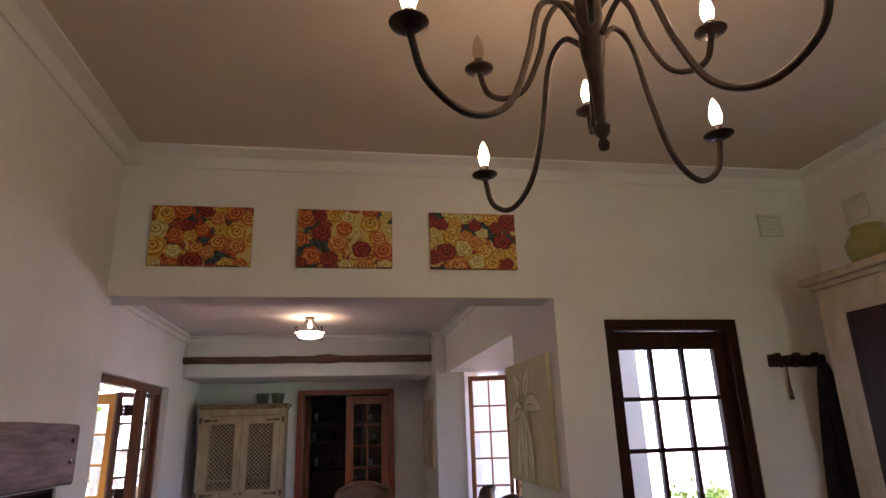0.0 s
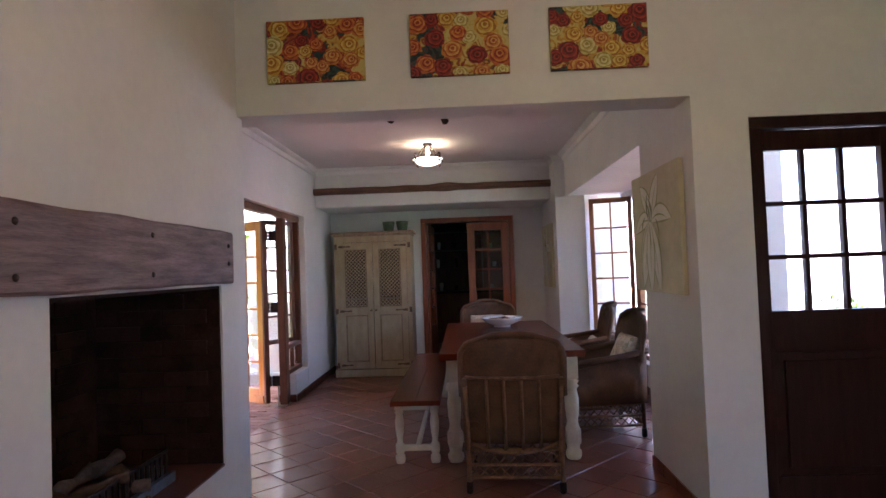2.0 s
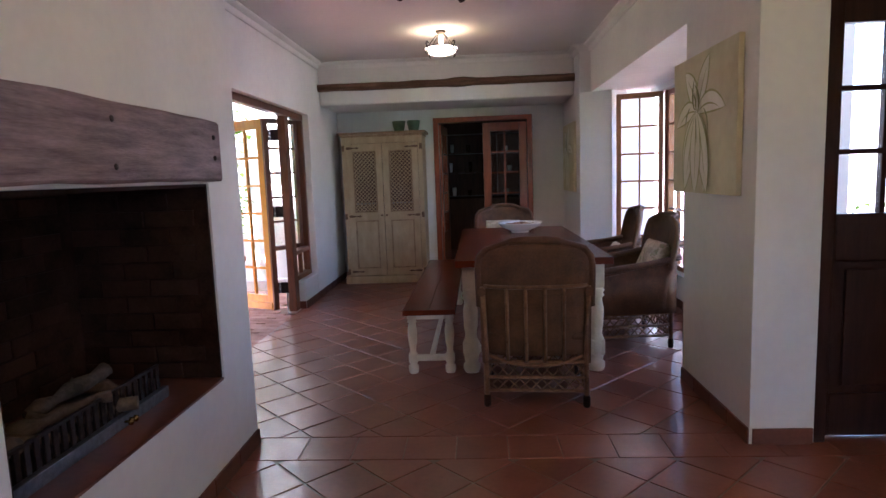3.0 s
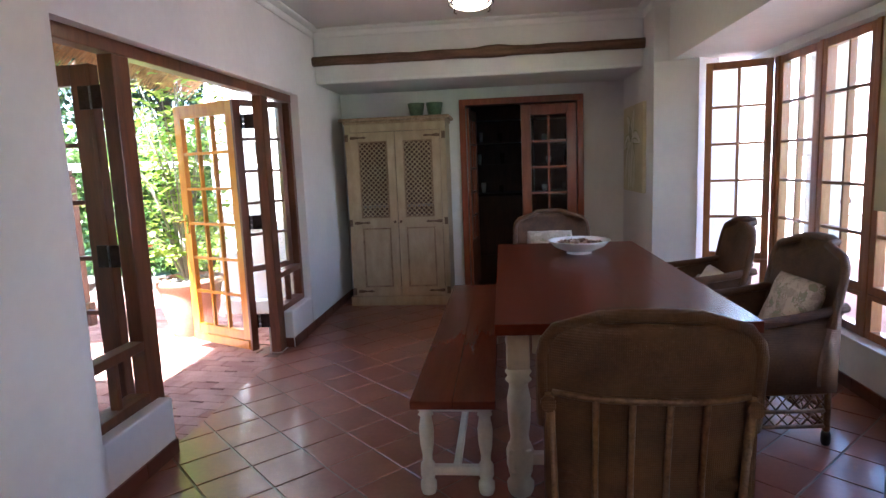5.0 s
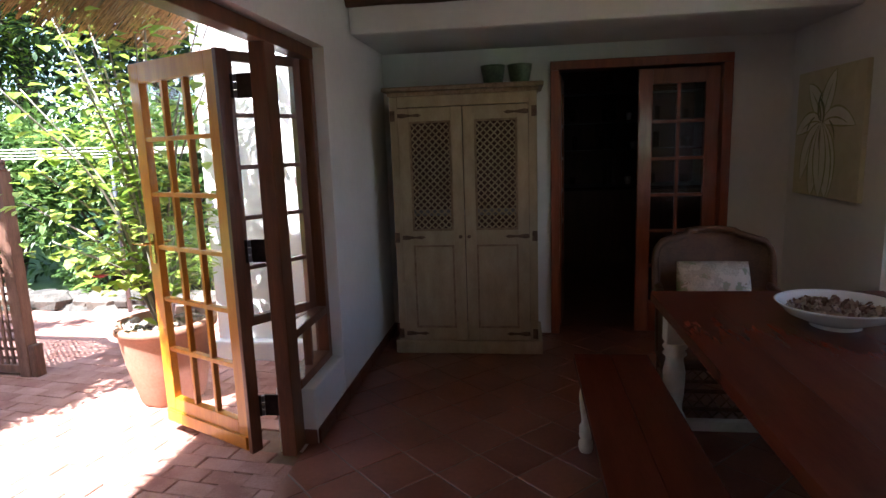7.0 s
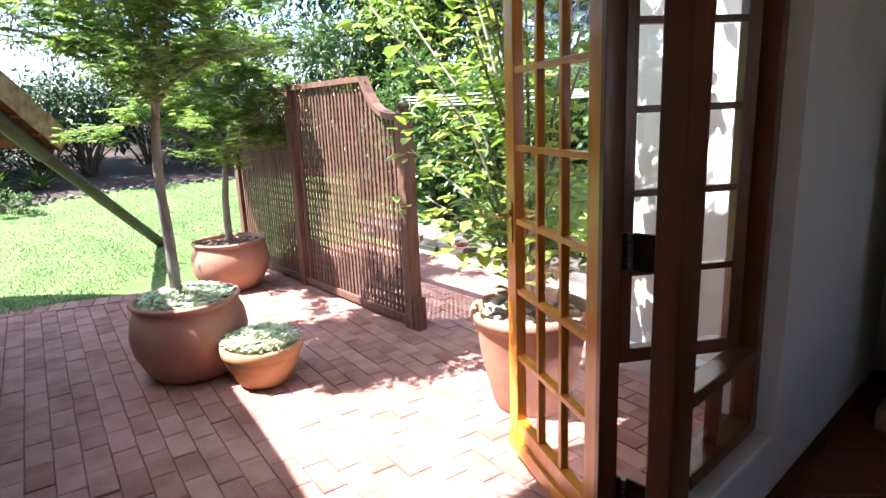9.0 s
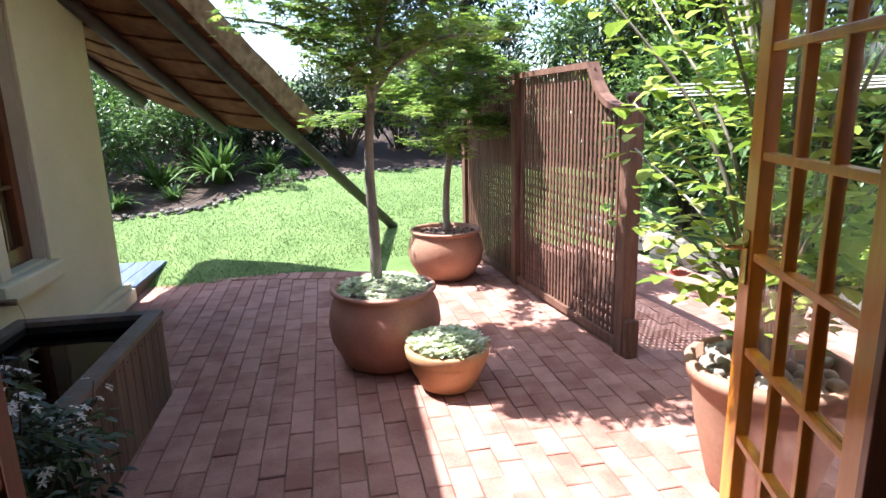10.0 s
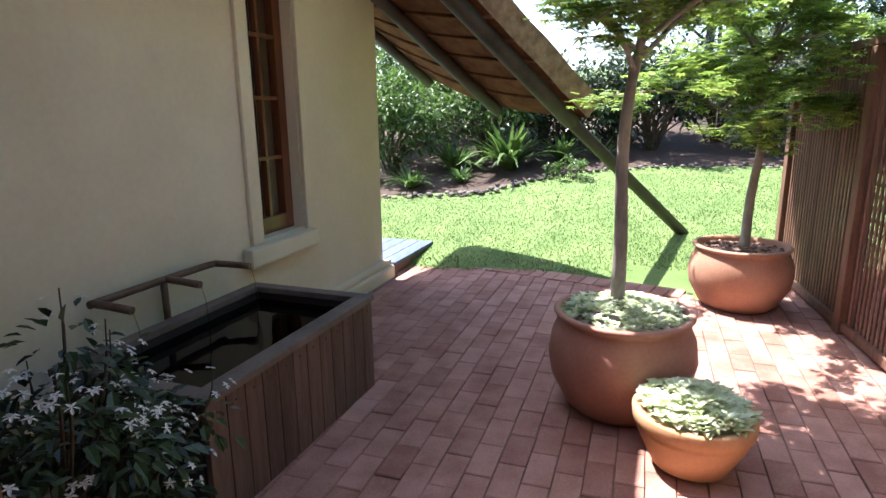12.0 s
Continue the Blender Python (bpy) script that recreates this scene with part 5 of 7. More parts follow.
def petal(bm, cx, cz, ang, L, w, y, bend=0.0):
    """One painted petal as a thin relief leaf in the x-z plane."""
    n = 10
    left, right = [], []
    for i in range(n + 1):
        t = i / n
        half = w * math.sin(math.pi * min(1.0, t * 0.97 + 0.03)) ** 0.8
        a = ang + bend * t
        px, pz = cx + L * t * math.cos(a), cz + L * t * math.sin(a)
        nx, nz = -math.sin(a), math.cos(a)
        left.append(bm.verts.new((px + nx * half, y, pz + nz * half)))
        right.append(bm.verts.new((px - nx * half, y, pz - nz * half)))
    for i in range(n):
        bm.faces.new((left[i], left[i + 1], right[i + 1], right[i]))


def lily_canvas(m, w, h, label, seed):
    """A tall pale canvas with one large painted lily. Faces -y of its frame."""
    ob = thing("painting", label, "painting", m)
    boxes("canvas", [(-w / 2, 0, 0, w / 2, 0.028, h)], CANVAS_BG, ob, 0.002)
    rng = random.Random(seed)
    cx, cz = -0.06 * w, h * 0.58

    def stroke(name, a, L, ww, b, y, material, from_x=0.0, from_z=0.0):
        bm = bmesh.new()
        petal(bm, cx + from_x * w, cz + from_z * h, radians(a), L * h, ww * h, y, b)
        for v in bm.verts:
            v.co.x = max(-w / 2 + 0.002, min(w / 2 - 0.002, v.co.x))
            v.co.z = max(0.002, min(h - 0.002, v.co.z))
        part(name, bm, material, ob)

    # broad petals with a greenish edge, most of them drooping
    spec = [(118, 0.42, 0.085, 0.25), (72, 0.44, 0.085, -0.2), (30, 0.50, 0.075, -0.5), (160, 0.46, 0.075, 0.5), (215, 0.58, 0.085, 0.45), (318, 0.60, 0.085, -0.5),
            (244, 0.62, 0.10, 0.15), (294, 0.62, 0.10, -0.15), (268, 0.60, 0.10, 0.05)]
    for i, (a, L, ww, b) in enumerate(spec):
        a += rng.uniform(-6, 6)
        stroke("painted_petal_edge", a, L, ww * 1.12, b, -0.0012 - 0.0008 * i, LILY_G)
        stroke("painted_petal", a, L * 0.98, ww * 0.92, b, -0.0016 - 0.0008 * i, LILY_W)
        stroke("painted_vein", a, L * 0.8, 0.007, b, -0.0018 - 0.0008 * i, LILY_G)
    for i, (a, L, ww, b, fx, fz) in enumerate([(60, 0.22, 0.02, 0.9, 0.02, 0.0), (130, 0.24, 0.018, -0.8, -0.02, 0.02), (95, 0.16, 0.014, 0.2, 0.0, 0.0), (200, 0.18, 0.012, 0.5, -0.1, 0.05),
                                               (330, 0.2, 0.012, -0.6, 0.12, 0.02), (268, 0.2, 0.01, 0.1, 0.0, -0.02)]):
        stroke("painted_stroke", a + rng.uniform(-8, 8), L, ww, b, -0.0092 - 0.0003 * i, LILY_D, fx, fz)
    return ob


lily_canvas(pose(1.369, 3.925, 1.175, 0, 0, -90) @ pose(0, -0.03, 0), 0.90, 0.755, "pale green and cream lily canvas on the dining room wall", 3)
lily_canvas(pose(1.249, 7.86, 1.085, 0, 0, -90) @ pose(0, -0.03, 0), 0.82, 0.79, "green and white lily canvas beside the bay", 8)

# fireplace: mantel beam, sooty bricks, grate with logs
mant = thing("mantel_beam", "weathered reddish timber mantel beam with dark bolts", "mantel")
bm = bmesh.new()
n = 24
rings = []
for i in range(n + 1):
    y = 1.45 + (3.10 - 1.45) * i / n
    j = 0.006 * noise.noise((y * 5, 0, 0))
    k = 0.006 * noise.noise((y * 4, 7, 0))
    rings.append([bm.verts.new((x, y, z)) for x, z in ((XF + 0.002, 1.335 + k), (XF + 0.048 + j, 1.336 + k), (XF + 0.055 + j, 1.346 + k), (XF + 0.055 + j, 1.575 + k), (XF + 0.048 + j, 1.586 + k), (XF + 0.002, 1.588 + k))])
for a, b in zip(rings, rings[1:]):
    for i in range(6):
        bm.faces.new((a[i], a[(i + 1) % 6], b[(i + 1) % 6], b[i]))
bm.faces.new(rings[0][::-1])
bm.faces.new(rings[-1])
part("beam", bm, MANTEL, mant)
for y, z in ((2.33, 1.53), (2.33, 1.385), (3.035, 1.515), (3.035, 1.43), (1.66, 1.53), (1.66, 1.385)):
    bm = bmesh.new()
    lathe(bm, [(0.011, 0), (0.011, 0.004), (0.006, 0.008), (0.001, 0.008)], 10)
    bm.transform(pose(XF + 0.054, y, z, 0, 90, 0))
    part("bolt", bm, IRON, mant)
hearth = structure("hearth_lining", [(-1.68, 1.861, 0.456, -1.665, 3.074, 1.324), (-1.664, 3.06, 0.456, XF - 0.01, 3.074, 1.324), (-1.664, 1.861, 0.456, XF - 0.01, 1.875, 1.324),
                                     (-1.664, 1.876, 1.31, XF - 0.01, 3.059, 1.324)], SOOT, "soot-blackened brick firebox", "fireplace")
structure("hearth_ledge", [(-1.664, 1.876, 0.456, XF + 0.004, 3.059, 0.468)], SKIRT, "red-brown tiled hearth ledge", "fireplace", 0.003)
grate = thing("fire_grate", "black iron grate with a steel front bar", "fire grate", pose(-1.36, 2.40, 0.468))
boxes("tray", [(-0.16, -0.42, 0.0, 0.16, 0.42, 0.03)], IRON, grate, 0.004)
boxes("front_bar", [(0.165, -0.44, 0.0, 0.19, 0.44, 0.045)], STEEL, grate, 0.004, "grey steel front bar")
boxes("top_bar", [(0.155, -0.42, 0.13, 0.167, 0.42, 0.142)], IRON, grate, 0.002)
for k in range(22):
    y = -0.41 + 0.82 * k / 21
    boxes("upright", [(0.157, y - 0.011, 0.03, 0.165, y + 0.011, 0.13)], IRON, grate, 0.002)
for k in range(2):
    bm = bmesh.new()
    lathe(bm, [(0.005, 0), (0.005, 0.012), (0.012, 0.018), (0.012, 0.028), (0.001, 0.032)], 12)
    bm.transform(pose(0.19, 0.13 + 0.03 * k, 0.022, 0, 90, 0))
    part("knob", bm, BRASS, grate, "small brass knob")
rng = random.Random(9)
for k in range(7):
    bm = bmesh.new()
    L = rng.uniform(0.22, 0.4)
    pts = [(0, -L / 2 + L * i / 6, 0.012 * rng.uniform(-1, 1)) for i in range(7)]
    tube(bm, pts, [0.027 + 0.010 * rng.uniform(-1, 1) for i in range(7)], 9)
    lg = part("fire_log", bm, CHARRED)
    lg.matrix_basis = pose(-1.40 + rng.uniform(-0.08, 0.10), 2.05 + 0.115 * k, 0.535 + 0.04 * (k % 2), rng.uniform(-14, 14), 0, rng.uniform(-70, 70))
    tagged(lg, "pale charred log lying in the fire grate", "log", "logs in the grate")

# chandelier
chand = thing("chandelier", "dark wrought iron chandelier with candle bulbs", "chandelier", pose(0.82, 1.37, 0))
bm = bmesh.new()
lathe(bm, [(0.001, 2.175), (0.012, 2.18), (0.016, 2.195), (0.008, 2.21), (0.02, 2.225), (0.026, 2.24), (0.012, 2.25), (0.014, 2.30), (0.022, 2.40), (0.03, 2.45), (0.036, 2.50), (0.03, 2.54), (0.036, 2.57),
           (0.036, 2.63), (0.028, 2.65), (0.022, 2.72), (0.016, 2.80), (0.014, CEIL_L - 0.04), (0.055, CEIL_L - 0.03), (0.06, CEIL_L), (0.001, CEIL_L)], 14)
part("stem", bm, IRON, chand)


def chandelier_arm(angle, tier, lit, k=1.0):
    ca, sa = math.cos(radians(angle)), math.sin(radians(angle))
    if tier == 0:
        prof, R, Z = ((0.03, 2.50), (0.10, 2.565), (0.17, 2.52), (0.215, 2.36), (0.28, 2.205), (0.38, 2.145), (0.475, 2.19), (0.51, 2.29)), 0.51, 2.29
    else:
        prof, R, Z = ((0.03, 2.60), (0.08, 2.645), (0.13, 2.60), (0.16, 2.50), (0.215, 2.405), (0.28, 2.39), (0.335, 2.42), (0.36, 2.49)), 0.36, 2.49
    R *= k
    bm = bmesh.new()
    tube(bm, curve([(r * k * ca, r * k * sa, z) for r, z in prof], 6), 0.0085, 8)
    a = part("arm", bm, IRON, chand, "looping iron arm")
    bm = bmesh.new()
    lathe(bm, [(0.001, 0.0), (0.02, 0.002), (0.04, 0.012), (0.042, 0.016), (0.03, 0.018), (0.014, 0.016), (0.013, 0.045), (0.001, 0.046)], 18, (R * ca, R * sa, Z))
    part("drip_cup", bm, IRON, a)
    bm = bmesh.new()
    lathe(bm, [(0.011, 0.044), (0.012, 0.05), (0.0175, 0.068), (0.018, 0.08), (0.013, 0.105), (0.006, 0.125), (0.001, 0.133)], 14, (R * ca, R * sa, Z))
    part("candle_bulb", bm, FLAME if lit else BULB_OFF, a, "lit candle bulb" if lit else "unlit clear candle bulb")
    if lit:
        point_lamp("chandelier_bulb", (0.82 + R * ca, 1.37 + R * sa, Z + 0.16), 0.125, 0.03, (1.0, 0.62, 0.30))


for ang, lit, k in ((16, True, 0.85), (113.5, True, 0.98), (207, True, 1.15), (294, True, 1.10)):
    chandelier_arm(ang, 0, lit, k)
for ang, lit, k in ((69, True, 1.08), (148, False, 0.89), (245, True, 1.0), (347, True, 0.87)):
    chandelier_arm(ang, 1, lit, k)

# living room wall fittings: vents, key rack, hanging apron, dresser with a jar
for m in (pose(2.867, YH0, 2.705), pose(XR, 2.98, 2.70, 0, 0, -90)):
    v = thing("air_vent", "painted louvred air vent high on the wall", "vent", m, "wall vents")
    bm = bmesh.new()
    for it in ((-0.085, -0.075, 0.085, -0.06), (-0.085, 0.06, 0.085, 0.075), (-0.085, -0.06, -0.07, 0.06), (0.07, -0.06, 0.085, 0.06)):
        box(bm, it[0], -0.012, it[1], it[2], 0, it[3], 0.002)
    part("frame", bm, PLASTIC, v)
    for k in range(5):
        bm = bmesh.new()
        box(bm, -0.07, -0.006, -0.05 + 0.024 * k, 0.07, -0.002, -0.036 + 0.024 * k)
        part("slat", bm, PLASTIC, v)
rack = thing("key_rack", "dark carved key rack with hooks on the wall", "rack", pose(2.86, YH0, 1.84))
bm = bmesh.new()
box(bm, -0.19, -0.02, -0.03, 0.19, 0, 0.02, 0.005)
for k in range(9):
    lathe(bm, [(0.001, -0.022), (0.02, -0.02), (0.022, 0.0), (0.02, 0.02), (0.001, 0.022)], 10, (-0.17 + 0.0425 * k, -0.011, 0.022 + 0.01 * math.sin(k * 2)))
part("board", bm, IRON, rack)
for k in range(4):
    bm = bmesh.new()
    tube(bm, curve([(-0.14 + 0.093 * k, -0.02, -0.02), (-0.14 + 0.093 * k, -0.05, -0.035), (-0.14 + 0.093 * k, -0.05, -0.005)], 4), 0.004, 6)
    part("hook", bm, IRON, rack)
bm = bmesh.new()
tube(bm, [(2.76, YH0 - 0.04, 1.81), (2.765, YH0 - 0.03, 1.72), (2.77, YH0 - 0.025, 1.62)], [0.004, 0.006, 0.012], 8)
tagged(part("hanging_key", bm, RUST_IRON), "long key hanging from the rack", "key")
bm = bmesh.new()
n, mrows = 18, 16
vv = {}
for i in range(mrows + 1):
    t = i / mrows
    for j in range(n + 1):
        u = j / n * 2 - 1
        half = 0.03 + 0.15 * t ** 0.7
        vv[i, j] = bm.verts.new((2.99 + 0.02 * t + u * half, YH0 - 0.055 - 0.03 * math.sin(u * 9 + t * 2) * t ** 0.5 - 0.02 * t, 1.83 - 1.05 * t))
for i in range(mrows):
    for j in range(n):
        f = bm.faces.new((vv[i, j], vv[i, j + 1], vv[i + 1, j + 1], vv[i + 1, j]))
        f.smooth = True
ap = tagged(part("apron", bm, BLUE_CLOTH), "dark navy cloth apron hanging from the rack", "apron")
sol = ap.modifiers.new("thickness", "SOLIDIFY")
sol.thickness = 0.004
dres = thing("dresser", "tall cream dresser against the living room wall", "cupboard", pose(3.03, 2.60, 0))
boxes("body", [(-0.19, -0.45, 0.08, 0.138, 0.45, 2.21)], ARMOIRE, dres, 0.006)
boxes("plinth", [(-0.21, -0.47, 0, 0.138, 0.47, 0.08)], ARMOIRE, dres, 0.006)
boxes("glass_panel", [(-0.196, -0.27, 1.0, -0.191, 0.27, 2.05)], DARK_DOOR, dres, 0.0, "dark glazed door panel")
bm = bmesh.new()
box(bm, -0.21, -0.47, 2.212, 0.138, 0.47, 2.24, 0.006)
box(bm, -0.25, -0.51, 2.24, 0.138, 0.51, 2.285, 0.012)
part("cornice", bm, ARMOIRE, dres)
jar = thing("jar", "olive green glazed jar standing on the dresser", "jar", pose(3.0, 2.78, 2.285))
bm = bmesh.new()
lathe(bm, [(0.06, 0), (0.09, 0.02), (0.12, 0.09), (0.12, 0.14), (0.09, 0.19), (0.075, 0.205), (0.085, 0.225), (0.08, 0.23), (0.065, 0.21), (0.001, 0.2)], 28)
part("body", bm, OLIVE_GLAZE, jar)

# kitchen seen through the door: shelves coloured dark for the dim room, with glasses
kc = thing("kitchen_dresser", "wooden kitchen shelves, coloured dark for the dim room, holding glassware", "shelf", pose(0.1, 11.2, 0))
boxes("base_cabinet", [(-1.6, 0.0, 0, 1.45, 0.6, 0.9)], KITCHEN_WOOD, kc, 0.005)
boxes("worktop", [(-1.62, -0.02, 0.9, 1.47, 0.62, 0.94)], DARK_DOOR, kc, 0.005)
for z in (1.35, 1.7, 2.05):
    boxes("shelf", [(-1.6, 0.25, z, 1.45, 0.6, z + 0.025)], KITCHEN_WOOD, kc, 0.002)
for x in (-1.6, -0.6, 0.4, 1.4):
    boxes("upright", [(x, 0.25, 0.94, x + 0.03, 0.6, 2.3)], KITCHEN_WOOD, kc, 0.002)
rng = random.Random(12)
for z in (0.94, 1.375, 1.725):
    for k in range(9):
        bm = bmesh.new()
        hgt, r = rng.uniform(0.09, 0.2), rng.uniform(0.03, 0.05)
        lathe(bm, [(r * 0.7, 0), (r * 0.75, 0.01), (r, hgt * 0.7), (r * 0.9, hgt), (r * 0.8, hgt), (r * 0.6, 0.012), (0.001, 0.012)], 14)
        g = part("drinking_glass", bm, BULB_OFF if k % 3 else CHINA)
        g.matrix_basis = pose(-1.3 + 0.33 * k + rng.uniform(-0.05, 0.05), 11.6, z)
        tagged(g, "glass standing on a dark kitchen shelf" if k % 3 else "white cup standing on a dark kitchen shelf", "glass" if k % 3 else "cup", "kitchen glassware")

# ---- the garden ----
def leaf_mesh(name, places, material, parent=None, shape="oval"):
    """Many leaves in one mesh. places: (position, direction, length, width)."""
    verts, faces = [], []
    for p, d, L, w in places:
        d = d.normalized()
        s = d.cross(Vector((0, 0, 1)))
        s = s.normalized() if s.length > 0.05 else Vector((1, 0, 0))
        up = s.cross(d)
        o = len(verts)
        if shape == "oval":
            for a, b, c in ((0, 0, 0), (0.35, -0.5, 0.10), (0.75, -0.36, 0.02), (1.0, 0, -0.12), (0.75, 0.36, 0.02), (0.35, 0.5, 0.10), (0.5, 0, -0.02)):
                verts.append(p + d * (a * L) + s * (b * w) + up * (c * L))
            faces += [(o, o + 1, o + 6), (o + 1, o + 2, o + 6), (o + 2, o + 3, o + 6), (o + 6, o + 3, o + 4), (o + 6, o + 4, o + 5), (o + 6, o + 5, o)]
        elif shape == "star":
            verts.append(p)
            pts = []
            for k in range(5):
                a = radians(-76 + 38 * k)
                ln = L * (1.0 if k == 2 else 0.86 if k in (1, 3) else 0.6)
                t = d * math.cos(a) + s * math.sin(a)
                n = -d * math.sin(a) + s * math.cos(a)
                base = len(verts)
                verts += [p + t * ln * 0.45 - n * w * 0.12, p + t * ln + up * (-0.08 * L), p + t * ln * 0.45 + n * w * 0.12]
                faces.append((o, base, base + 1, base + 2))
        elif shape == "blade":
            verts += [p - s * w / 2, p + s * w / 2, p + d * L * 0.55 + s * w * 0.42 + up * 0.1 * L, p + d * L * 0.55 - s * w * 0.42 + up * 0.1 * L, p + d * L - up * 0.12 * L]
            faces += [(o, o + 1, o + 2, o + 3), (o + 3, o + 2, o + 4)]
    me = bpy.data.meshes.new(name)
    me.from_pydata([tuple(v) for v in verts], [], faces)
    me.materials.append(material)
    ob = new(name, me)
    if parent:
        ob.parent = parent
    return ob


def rand_dir(rng, up=0.3):
    return Vector((rng.gauss(0, 1), rng.gauss(0, 1), rng.gauss(0, 0.7) + up)).normalized()


def lumps(rng, centre, radii, n, inner=0.55):
    """Clump centres over an uneven crown."""
    out = []
    for i in range(n):
        d = rand_dir(rng, 0.35)
        r = rng.uniform(inner, 1.0) * (1 + 0.25 * noise.noise(d * 2.1 + Vector(centre)))
        out.append(Vector((centre[0] + d.x * radii[0] * r, centre[1] + d.y * radii[1] * r, centre[2] + d.z * radii[2] * r)))
    return out


def shrub(name, at, radii, clumps, per, leaf, material, label, category="shrub", seed=1, spread=0.32, shape="oval", ratio=0.5, stems=7, group=""):
    """A bush: stems from the ground and clumps of leaves with gaps between them."""
    rng = random.Random(seed)
    x, y = at
    z = lawn_z(x, y)
    ob = thing(name, label, category, pose(x, y, z), group)
    cs = lumps(rng, (0, 0, radii[2] * 0.95), radii, clumps)
    cs = [c for c in cs if c.z > 0.05]
    bm = bmesh.new()
    for c in rng.sample(cs, min(stems * 3, len(cs))):
        mid = Vector((c.x * 0.3, c.y * 0.3, c.z * 0.5)) + Vector((rng.uniform(-0.1, 0.1), rng.uniform(-0.1, 0.1), 0))
        tube(bm, curve([(c.x * 0.06, c.y * 0.06, -0.1), mid, c], 4), [0.03 * radii[2] * (1 - 0.8 * i / 8) for i in range(9)], 6)
    part("stem", bm, DARK_BARK, ob)
    pl = []
    for c in cs:
        rr = spread * (0.6 + 0.8 * rng.random()) * min(radii)
        for k in range(per):
            d = rand_dir(rng, 0.2)
            p = c + d * rr * rng.random() ** 0.5
            if p.z < 0:
                continue
            L = leaf * rng.uniform(0.6, 1.25)
            dd = (d + Vector((0, 0, rng.uniform(-0.7, 0.4)))).normalized()
            pl.append((p, dd, L, L * ratio))
    tagged(leaf_mesh("foliage", pl, material, ob, shape))
    return ob


# paving base and lawn edge
bm = bmesh.new()
pts = [(-1.9, 3.5), (-1.9, 9.3), (-4.2, 9.4), (-6.9, 9.0), (-7.2, 7.75), (-6.2, 7.2), (-6.45, 6.75), (-6.75, 6.0), (-7.05, 5.2), (-7.2, 4.62), (-6.62, 4.3)]
lo = [bm.verts.new((x, y, -0.25)) for x, y in pts]
hi = [bm.verts.new((x, y, -0.054)) for x, y in pts]
bm.faces.new(lo)
bm.faces.new(hi[::-1])
for i in range(len(pts)):
    bm.faces.new((lo[i], lo[(i + 1) % len(pts)], hi[(i + 1) % len(pts)], hi[i]))
pavement = tagged(part("pavement", bm, SAND), "red brick paved terrace with sandy joints", "terrace", kind="structure")
PAVE_POLY = pts

# flower bed behind the lawn, of dark mulch
BED = ((2.0, -9.6), (3.2, -9.35), (4.3, -9.35), (4.95, -9.5), (5.5, -10.1), (6.2, -10.6), (7.5, -10.9), (9.0, -10.9), (10.5, -10.5))


def bed_x(y):
    """Where the bed's edge runs at that y."""
    for (y0, x0), (y1, x1) in zip(BED, BED[1:]):
        if y0 <= y <= y1:
            return x0 + (x1 - x0) * (y - y0) / (y1 - y0)
    return BED[0][1] if y < BED[0][0] else BED[-1][1]


bm = bmesh.new()
rows = []
for i in range(61):
    y = 0.5 + 10.5 * i / 60
    x0 = bed_x(y) + 0.06 * noise.noise((y * 2.3, 0, 4))
    row = []
    for k in range(24):
        x = x0 - 0.42 * k
        row.append(bm.verts.new((x, y, lawn_z(x, y) + (-0.02 if k == 0 else 0.035 + 0.03 * noise.noise((x * 3, y * 3, 1))))))
    rows.append(row)
for a, b in zip(rows, rows[1:]):
    for k in range(23):
        f = bm.faces.new((a[k], a[k + 1], b[k + 1], b[k]))
        f.smooth = True
tagged(part("ground_bed", bm, SOIL), "dark mulched flower bed behind the lawn", "flower bed", kind="structure")

# blades over the nearer lawn
rng = random.Random(21)
pl = []
while len(pl) < 60000:
    x, y = rng.uniform(-11.0, -6.25), rng.uniform(2.8, 10.5)
    d = -6.75 - x - 0.3 * max(0.0, y - 6.0)
    if d < 0.0 or x < bed_x(y) or rng.random() > 1.25 - 0.2 * d:
        continue
    L = rng.uniform(0.014, 0.034)
    pl.append((Vector((x, y, lawn_z(x, y) - 0.004)), Vector((rng.gauss(0, 0.5), rng.gauss(0, 0.5), 1)), L, 0.007))
g = leaf_mesh("grass", pl, BLADE, None, "blade")
tagged(g, "short mown grass blades on the lawn", "grass", kind="stuff")

# wooden trough with water and spouts, against the wing wall
tr = thing("water_trough", "dark plank-clad water trough against the cream wall", "trough", WING @ pose(0.235, 0.165, -0.05))
TL, TW, TH = 1.165, 0.69, 0.49
boxes("liner", [(0.02, 0.02, 0.0, TL - 0.02, 0.05, TH - 0.03), (0.02, TW - 0.06, 0, TL - 0.02, TW - 0.025, TH - 0.03), (0.02, 0.05, 0, 0.055, TW - 0.06, TH - 0.03),
                (TL - 0.055, 0.05, 0, TL - 0.02, TW - 0.06, TH - 0.03), (0.055, 0.05, 0, TL - 0.055, TW - 0.06, 0.10)], TROUGH_LINE, tr)
for it in ((-0.005, -0.01, TL + 0.005, 0.055), (-0.005, TW - 0.07, TL + 0.005, TW + 0.012), (-0.005, 0.055, 0.065, TW - 0.07), (TL - 0.065, 0.055, TL + 0.005, TW - 0.07)):
    boxes("rim_board", [(it[0], it[1], TH - 0.03, it[2], it[3], TH)], TROUGH_RIM, tr, 0.004)
n = 12
